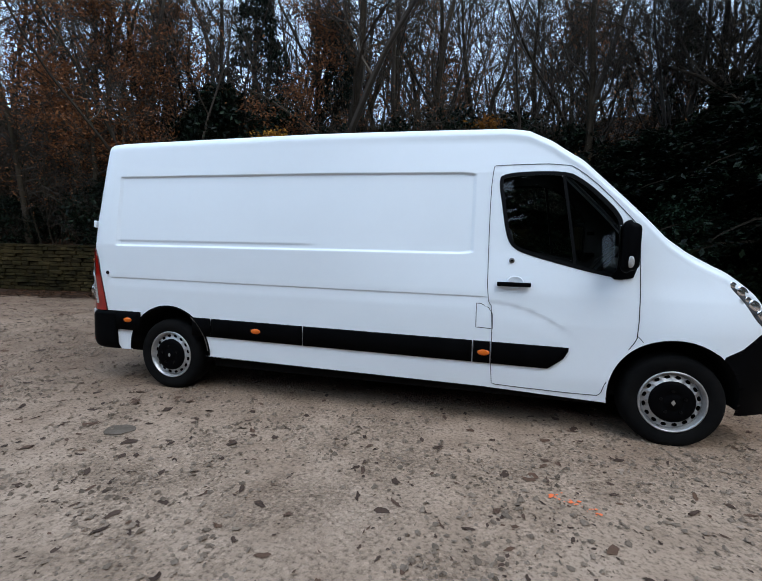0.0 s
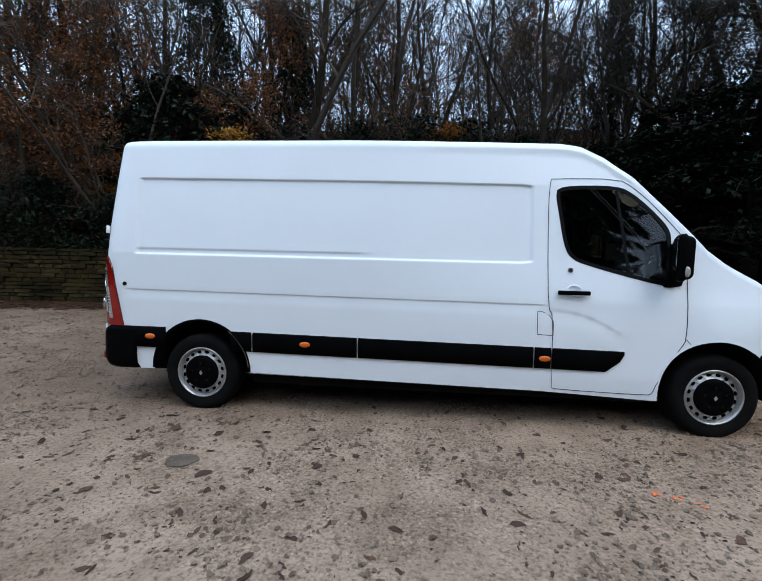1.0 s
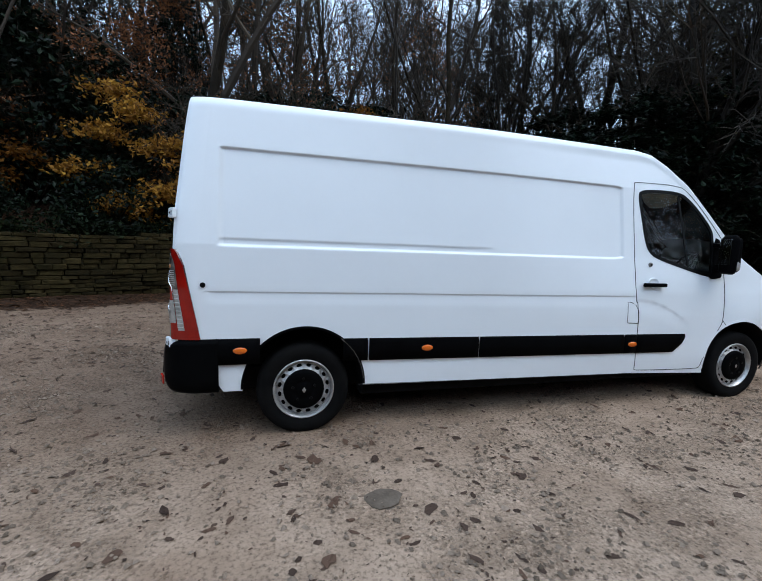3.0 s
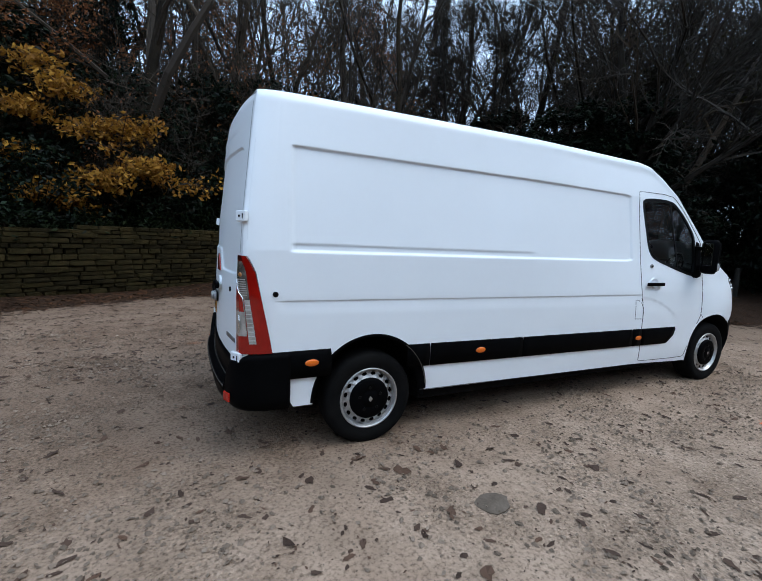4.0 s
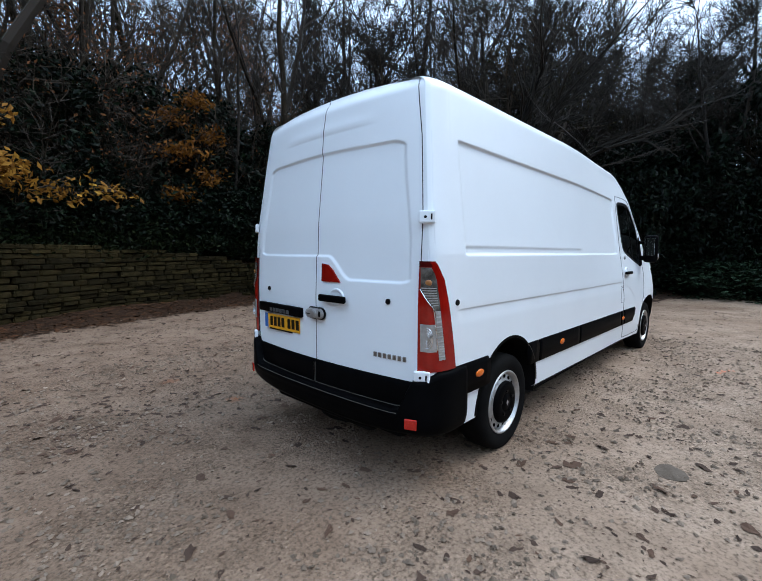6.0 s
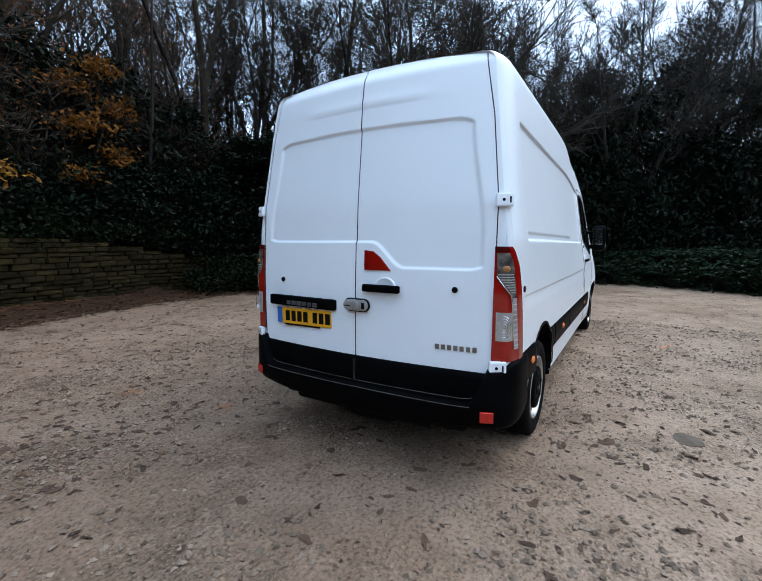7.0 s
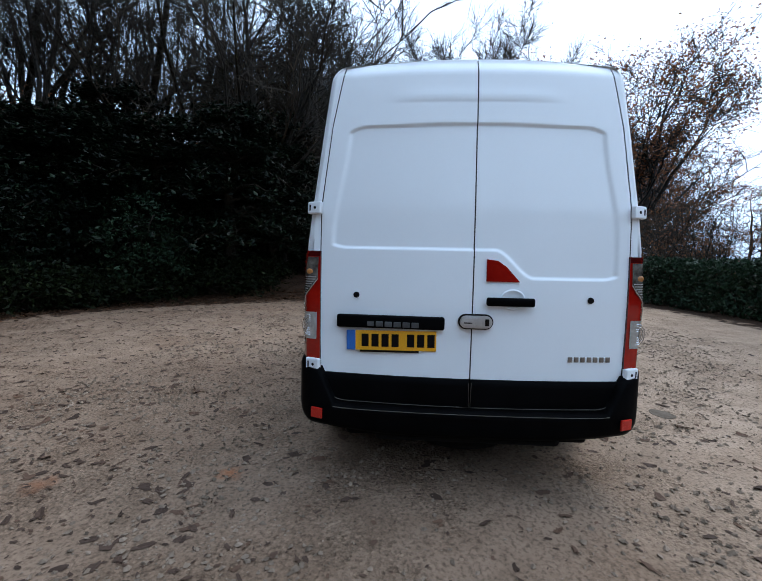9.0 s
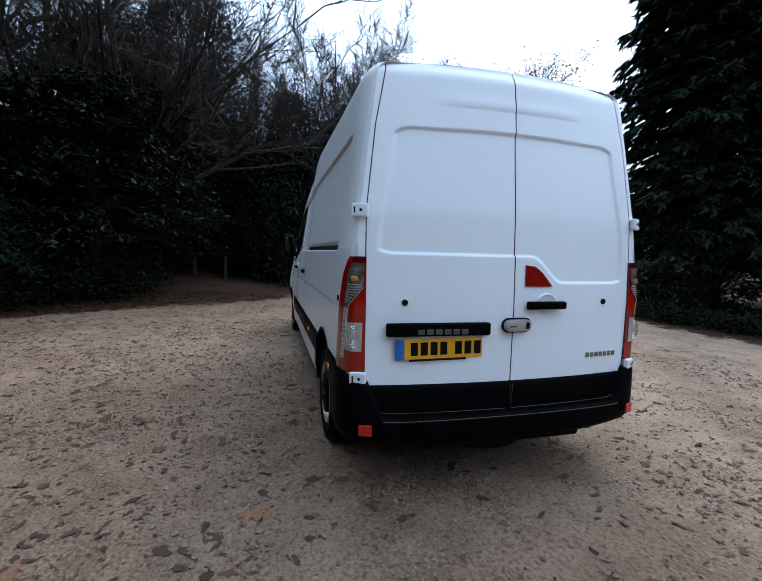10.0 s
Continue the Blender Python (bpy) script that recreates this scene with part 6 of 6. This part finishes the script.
def layered_maple(label, word, root, sprays, material, seed, per=560, size=0.073):
    """A small maple whose leaves lie in flat drooping sprays; each spray is a centre, a half width and a share of leaves."""
    rnd = random.Random(seed)
    x0, y0 = root
    z0 = ground_z(x0, y0) - 0.2
    top = max(p[2] for p in sprays)
    tv, tf, cv, cf, spots = [], [], [], [], []
    stem = [Vector((x0 + 0.12 * math.sin(1.7 * i), y0 + 0.1 * math.cos(2.3 * i), z0 + (top - z0) * i / 6)) for i in range(7)]
    tube(tv, tf, stem, [0.075, 0.068, 0.058, 0.046, 0.034, 0.022, 0.008], 7)
    for x, y, z, half, share in sprays:
        c = Vector((x, y, z))
        start = min(stem, key=lambda p: abs(p.z - (z - 0.55)))
        mid = start.lerp(c, 0.5) + Vector((0, 0, 0.18))
        tube(tv, tf, [start, mid, c], [0.028, 0.019, 0.009], 5)
        for _ in range(16):
            a, r = rnd.uniform(0, 6.28), half * rnd.uniform(0.45, 1.0)
            end = c + Vector((r * math.cos(a), 0.75 * r * math.sin(a), rnd.gauss(0.03, 0.15) - 0.28 * r * r))
            tube(cv, cf, [c, c.lerp(end, 0.5) + Vector((0, 0, 0.06)), end], [0.008, 0.006, 0.003], 3)
            for _ in range(int(per * share / 16)):
                s = rnd.uniform(0.15, 1.08)
                spots.append(c.lerp(end, s) + Vector((rnd.gauss(0, 0.13), rnd.gauss(0, 0.13), rnd.gauss(-0.03, 0.10))))
    t = empty("maple", label, "tree", "maple trees")
    part("trunk", (tv, tf), M_BARK, t, "", True)
    part("crown", (cv, cf), M_TWIG, t)
    part("foliage", leaf_sheet(spots, size, seed, 1, 0.03, 0.2), material, t, word)


layered_maple("small maple with layered sprays of yellow autumn leaves", "bright yellow leaves", (-3.5, 9.9),
              [(-2.17, 8.41, 3.06, 0.90, 1.50), (-2.92, 8.32, 2.68, 0.78, 0.90), (-3.87, 8.22, 2.25, 0.90, 1.40), (-3.11, 8.60, 3.91, 0.90, 1.10), (-2.22, 8.60, 4.00, 0.67, 0.70),
               (-3.49, 8.70, 4.76, 0.90, 0.80), (-4.62, 8.51, 4.14, 0.90, 0.90), (-4.25, 8.89, 5.28, 0.78, 0.60), (-4.81, 8.32, 3.10, 0.84, 1.00), (-0.94, 8.60, 2.68, 0.62, 0.22), (0.10, 8.70, 2.73, 0.50, 0.15)], L_YELLOW, 201)
layered_maple("small maple with thin amber sprays beside the wall", "sparse amber leaves", (2.9, 10.9),
              [(2.2, 10.2, 3.0, 0.75, 0.5), (3.1, 10.3, 3.6, 0.70, 0.45), (2.3, 10.2, 4.3, 0.80, 0.5), (3.2, 10.5, 4.9, 0.75, 0.4), (2.0, 10.5, 5.3, 0.70, 0.35), (2.8, 10.6, 5.9, 0.6, 0.4)], L_AMBER, 203)
layered_maple("small maple with amber and brown leaves over the wall", "amber and brown leaves", (-8.0, 9.6),
              [(-7.2, 8.8, 2.9, 0.90, 1.3), (-8.3, 8.8, 3.4, 0.95, 1.4), (-9.4, 8.6, 2.8, 0.90, 1.2), (-8.8, 9.2, 4.4, 0.90, 0.9), (-7.4, 9.2, 4.1, 0.85, 0.8), (-10.2, 8.8, 3.9, 0.9, 0.9), (-6.3, 9.0, 3.5, 0.8, 0.8)], L_AMBER, 205)
russet = tree_kind("beech", "beech tree holding withered russet leaves", "tree", 207, (L_RUSSET, 0.06, 0.95, 8, "withered russet leaves"), group="beech trees", height=10, trunk_r=0.12, spread=3.8, first=0.10, limbs=18,
                   branches=6, twigs=5, up=0.3, droop=0.0, twig_len=0.6)
plant(russet, [(-9.6, 7.0), (-12.2, 6.6), (-11.0, 8.9), (-8.4, 10.4), (-5.2, 12.0), (7.5, 16.0), (0.0, 15.0), (36, -22), (40, -16), (20.5, -12.6, 0.7, 0.7, 0.24), (22.6, -15.4, 0.8, 0.8, 0.27), (25.0, -13.2, 0.8, 0.8, 0.30), (24.4, -17.8, 0.8, 0.8, 0.30), (28.0, -12.0, 0.9, 0.9, 0.33), (19.0, -15.0, 0.7, 0.7, 0.24), (22.0, -19.5, 0.9, 0.9, 0.58), (19.6, -18.2, 0.8, 0.8, 0.45), (24.2, -16.6, 0.9, 0.9, 0.50)], 3, (0.85, 1.2))
oak = tree_kind("oak", "spreading bare oak with thin russet leaves", "tree", 211, (L_RUSSET, 0.062, 0.8, 3, "thin russet leaves"), group="oak trees", wood_mat=M_BRANCH, height=10.2, trunk_r=0.24, spread=6.2, first=0.08, limbs=42,
                branches=10, twigs=11, up=0.75, twig_len=0.7, stems=7, fork=0.07, droop=0.05, fine=0.012)
plant(oak, [(23.4, -13.4, 1.35, 1.35, 1.22), (33, -21), (36, -11)], 4, (1.0, 1.1))
dome = tree_kind("spreading_tree", "low-forked spreading tree, dense with fine twigs", "tree", 221, (L_OLIVE, 0.045, 0.40, 1, "thin olive leaves"), group="spreading trees", wood_mat=M_BRANCH, height=8.6, trunk_r=0.27, spread=7.2, first=0.14,
                 limbs=42, branches=13, twigs=11, up=0.75, droop=0.03, twig_len=0.95, stems=3, fork=0.14, fine=0.011)
plant(dome, [(11.5, 5.4, 0.95, 0.95, 1.15), (17.6, 7.2, 0.85, 0.85, 1.0)], 7)
bare = tree_kind("tall_tree", "tall bare tree forked low into several stems", "tree", 215, (L_BRAMBLE, 0.04, 0.09, 1, "thin scatter of ivy leaves"), group="tall bare trees", wood_mat=M_BRANCH, height=10.2, trunk_r=0.13,
                 spread=3.6, first=0.20, limbs=32, branches=9, twigs=11, up=1.0, droop=0.07, twig_len=0.75, stems=4, fork=0.16, fine=0.008)
plant(bare, [(15.6, -0.7), (17.2, -5.2, 0.9, 0.9, 0.92), (17.4, -2.4, 0.9, 0.9, 0.9), (20, 3.2, 1.0, 1.0, 0.8), (27, -6.5, 1.0, 1.0, 0.75), (24.0, 6.4, 1.2, 1.2, 1.1), (27.5, 3.6, 1.2, 1.2, 1.0), (30, 1.0, 1.0, 1.0, 0.8), (8.6, 11.2, 1.0, 1.0, 0.95), (10.8, 11.4), (13.2, 10.2), (22.0, 2.2, 1.2, 1.2, 0.9), (22.5, -4.2, 1.35, 1.35, 1.42), (25.0, -3.0, 1.4, 1.4, 1.45), (25.0, -7.6, 1.3, 1.3, 1.3), (17.5, 2.8, 1.1, 1.1, 1.0), (20.6, 5.2, 1.3, 1.3, 1.2), (25.0, 8.6, 1.4, 1.4, 1.35)], 6, (0.97, 1.03))


# ---- dry stone wall ----
def wall_top(x):
    return table(x, ((-16, 1.40), (-4.5, 1.44), (-2.5, 1.52), (-0.3, 1.50), (1.2, 1.42), (2.4, 1.30), (3.4, 1.14), (4.6, 0.85)))


def stone_meshes():
    out = []
    rnd = random.Random(61)
    for k in range(7):
        bm = bmesh.new()
        bmesh.ops.create_cube(bm, size=1)
        bmesh.ops.bevel(bm, geom=bm.edges[:], offset=0.09, segments=1, affect="EDGES")
        for p in bm.verts:
            p.co += Vector((rnd.uniform(-0.03, 0.03), rnd.uniform(-0.05, 0.05), rnd.uniform(-0.06, 0.06)))
        me = bpy.data.meshes.new("stone")
        bm.to_mesh(me)
        bm.free()
        me.materials.append(M_STONE)
        out.append(me)
    return out


def stone_wall():
    wall = empty("stone_wall", "old dry stone retaining wall of flat courses", "wall", kind="structure")
    rnd = random.Random(62)
    shapes = stone_meshes()
    run = [Vector((x, y, 0)) for x, y in WALL]
    lengths = [(b - a).length for a, b in zip(run, run[1:])]
    total = sum(lengths)

    def at(s):
        for a, b, n in zip(run, run[1:], lengths):
            if s <= n:
                d = (b - a) / n
                return a + d * s, math.atan2(d.y, d.x)
            s -= n
        return run[-1], math.atan2(d.y, d.x)
    core_v, core_f = [], []
    steps = int(total / 0.4)
    for i in range(steps + 1):
        p, a = at(total * i / steps)
        side = Vector((-math.sin(a), math.cos(a), 0))
        top = wall_top(p.x) - 0.06
        for o, z in ((0.10, -0.2), (0.10, top), (0.45, top), (0.45, -0.2)):
            q = p + side * o
            core_v.append((q.x, q.y, z + (ground_z(p.x, p.y) * 0.3 if z < 0 else 0)))
    for i in range(steps):
        for k in range(4):
            a = 4 * i + k
            b = 4 * i + (k + 1) % 4
            core_f.append((a, b, b + 4, a + 4))
    core_f += [(0, 1, 2, 3), (4 * steps, 4 * steps + 1, 4 * steps + 2, 4 * steps + 3)]
    part("core", (core_v, core_f), M_JOINT, wall)
    made, jv, jf = 0, [], []
    z = 0.02
    while z < 1.8:
        h = rnd.uniform(0.075, 0.135)
        s = rnd.uniform(-0.3, 0.0)
        while s < total:
            w = rnd.uniform(0.18, 0.52)
            p, a = at(min(total, max(0, s + w / 2)))
            if z + h * 0.6 < wall_top(p.x):
                side = Vector((-math.sin(a), math.cos(a), 0))
                c = p + side * rnd.uniform(0.06, 0.12) + Vector((0, 0, z + h / 2))
                m = Matrix.Translation(c) @ pose(0, 0, 0, rnd.uniform(-2, 2), rnd.uniform(-1.5, 1.5), math.degrees(a) + rnd.uniform(-2, 2)) @ Matrix.Diagonal((w - 0.012, 0.26, h - 0.008, 1))
                me = rnd.choice(shapes)
                if -4.4 < p.x < 4.6 and made < 300:
                    o = new("stone", me)
                    o.parent, o.matrix_basis = wall, m
                    made += 1
                else:
                    b = len(jv)
                    jv += [m @ q.co for q in me.vertices]
                    jf += [tuple(b + i for i in q.vertices) for q in me.polygons]
            s += w
        z += h
    tagged(part("rest_of_stones", (jv, jf), M_STONE, wall), kind="stuff")


# ---- ground cover ----
def on_lot(rnd, n, box, margin=0.1):
    x0, x1, y0, y1 = box
    out = []
    while len(out) < n:
        x, y = rnd.uniform(x0, x1), rnd.uniform(y0, y1)
        if outside(x, y) < -margin:
            out.append((x, y))
    return out


def pebbles():
    rnd = random.Random(77)
    v, f = [], []
    spots = on_lot(rnd, 64000, (-5.5, 5.5, -4.4, 3.6)) + on_lot(rnd, 9000, (-11, 11, -6, 8))
    for x, y in spots:
        if noise.noise((x * 1.1, y * 1.1, 5.0)) + rnd.gauss(0, 0.3) < -0.05:
            continue
        r = 0.005 + 0.019 * rnd.random() ** 3.0
        z = ground_z(x, y, -1) + r * 0.1
        a, slim = rnd.uniform(0, 6.28), rnd.uniform(0.5, 0.95)
        ca, sa, o = math.cos(a), math.sin(a), len(v)
        for k in range(5):
            t = k * 1.2566
            q = r * rnd.uniform(0.65, 1.25)
            px, py = q * math.cos(t), slim * q * math.sin(t)
            v.append((x + ca * px - sa * py, y + sa * px + ca * py, z + rnd.uniform(-0.1, 0.35) * r))
        v.append((x + rnd.gauss(0, 0.25) * r, y + rnd.gauss(0, 0.25) * r, z + r * rnd.uniform(0.45, 0.95)))
        f += [(o + k, o + (k + 1) % 5, o + 5) for k in range(5)]
    tagged(new("pebbles", mesh_of("pebbles", v, f, M_PEBBLE)), "loose pale grit and pebbles on the gravel", "gravel", kind="stuff")


def curled_leaf(v, f, x, y, z, r, rnd):
    """A withered leaf with a ragged edge, curled up on one side."""
    a, o = rnd.uniform(0, 6.28), len(v)
    lift, slim = rnd.uniform(0.05, 0.45) * r, rnd.uniform(0.35, 0.8)
    ca, sa = math.cos(a), math.sin(a)
    for k in range(9):
        t = k * 0.698
        q = r * (1.25 if k in (0, 4, 5) else 1.0) * rnd.uniform(0.5, 1.15)
        px, py = q * math.cos(t), slim * q * math.sin(t)
        v.append((x + ca * px - sa * py, y + sa * px + ca * py, z + 0.003 + lift * (rnd.random() ** 2 if k < 5 else 0.1)))
    v.append((x, y, z + 0.003 + 0.1 * lift))
    f += [(o + k, o + (k + 1) % 9, o + 9) for k in range(9)]


def fallen_leaves():
    rnd = random.Random(78)
    v, f = [], []
    for x, y in on_lot(rnd, 3600, (-7, 7.5, -4.7, 5.5)):
        curled_leaf(v, f, x, y, ground_z(x, y, -1), 0.010 + 0.032 * rnd.random() ** 2.6, rnd)
    for x, y in on_lot(rnd, 1500, (-9, 11, -5, 7)):
        curled_leaf(v, f, x, y, ground_z(x, y, -1), 0.026 + 0.036 * rnd.random() ** 1.6, rnd)
    for x, y in on_lot(rnd, 8500, (-9.5, 10, 0.2, 7.6)):
        if y > 1.4 + 1.2 * noise.noise((x * 0.6, y * 0.6, 9.0)):
            curled_leaf(v, f, x, y, ground_z(x, y, -1), 0.012 + 0.030 * rnd.random() ** 2.0, rnd)
    for x, y in on_lot(rnd, 9000, (-7, 7.5, -4.7, 5.8)):
        if noise.noise((x * 0.7, y * 0.7, 2.0)) + rnd.gauss(0, 0.4) > -0.05:
            curled_leaf(v, f, x, y, ground_z(x, y, -1), 0.006 + 0.010 * rnd.random(), rnd)
    tagged(new("scattered_leaves", mesh_of("scattered_leaves", v, f, L_FALLEN)), "wet brown leaves scattered over the gravel", "leaves", kind="stuff")
    v, f = [], []
    n = 0
    while n < 11000:
        x, y = rnd.uniform(-11, 10), rnd.uniform(1, 10.5)
        d = outside(x, y)
        if -0.7 < d < 1.7 and rnd.random() < smoothstep(-0.8, 0.3, d):
            curled_leaf(v, f, x, y, ground_z(x, y, d), 0.032 + 0.04 * rnd.random(), rnd)
            n += 1
    tagged(new("leaf_drift", mesh_of("leaf_drift", v, f, L_DRIFT)), "drift of brown leaves along the wall foot", "leaves", kind="stuff")


def flat_stone():
    rnd = random.Random(4)
    bm = bmesh.new()
    bmesh.ops.create_circle(bm, cap_ends=True, segments=14, radius=1)
    for p in bm.verts:
        p.co *= rnd.uniform(0.80, 1.12)
    up = bmesh.ops.extrude_face_region(bm, geom=bm.faces[:])
    bmesh.ops.translate(bm, vec=(0, 0, 0.022), verts=[g for g in up["geom"] if isinstance(g, bmesh.types.BMVert)])
    bmesh.ops.transform(bm, matrix=Matrix.Diagonal((0.135, 0.100, 1, 1)), verts=bm.verts)
    bmesh.ops.bevel(bm, geom=[e for e in bm.edges if e.calc_length() > 0.01 and all(p.co.z > 0.01 for p in e.verts)], offset=0.008, segments=2, affect="EDGES")
    me = bpy.data.meshes.new("flat_stone")
    bm.normal_update()
    bm.to_mesh(me)
    bm.free()
    me.materials.append(M_SLAB)
    ob = tagged(new("flat_stone", me), "flat grey stone bedded in the gravel", "stone")
    ob.matrix_basis = pose(0.385, -1.87, ground_z(0.385, -1.87, -1) - 0.017, 0, 0, 12)


def spray_marks():
    rnd = random.Random(14)
    v, f = [], []
    for _ in range(26):
        k = rnd.choice((0.02, 0.05, 0.45, 0.75, 0.9, 0.95))
        x, y = 3.40 + 0.22 * k + rnd.gauss(0, 0.018), -1.88 - 0.11 * k + rnd.gauss(0, 0.018)
        r, a, o = rnd.uniform(0.003, 0.012), rnd.uniform(0, 6), len(v)
        z = ground_z(x, y, -1) + 0.006
        v += [(x + r * math.cos(a + t) * (1.8 if t < 1 else 1), y + r * math.sin(a + t), z) for t in (0, 1.3, 2.4, 3.6, 5.0)]
        f.append((o, o + 1, o + 2, o + 3, o + 4))
    tagged(new("spray_mark", mesh_of("spray_mark", v, f, M_PAINTMARK)), "orange sprayed survey mark broken up on gravel", "paint mark", kind="stuff")


def posts():
    """Short wooden posts at the mouth of the path."""
    first = None
    for x, y in ((12.9, 3.9), (13.3, 2.9), (13.7, 1.9), (12.4, 4.9)):
        z = ground_z(x, y)
        if first is None:
            first = tagged(new("post", mesh_of("post", *lathe_up([(0.0, 0.82), (0.05, 0.82), (0.07, 0.79), (0.075, 0.4), (0.08, -0.2)]), M_POST)), "short weathered wooden post beside the path", "post", "path posts")
            first.matrix_basis = pose(x, y, z, 2, -1, 0)
        else:
            copy_thing(first, pose(x, y, z, random.uniform(-3, 3), random.uniform(-3, 3), 40))


def lathe_up(profile, sides=10):
    v, f = [], []
    k = len(profile)
    for i in range(sides):
        a = 2 * math.pi * i / sides
        v += [(r * math.cos(a), r * math.sin(a), z) for r, z in profile]
    for i in range(sides):
        for j in range(k - 1):
            a, b = i * k + j, ((i + 1) % sides) * k + j
            f.append((a, a + 1, b + 1, b))
    return v, f


flat_stone()
spray_marks()
posts()
pebbles()
fallen_leaves()
stone_wall()
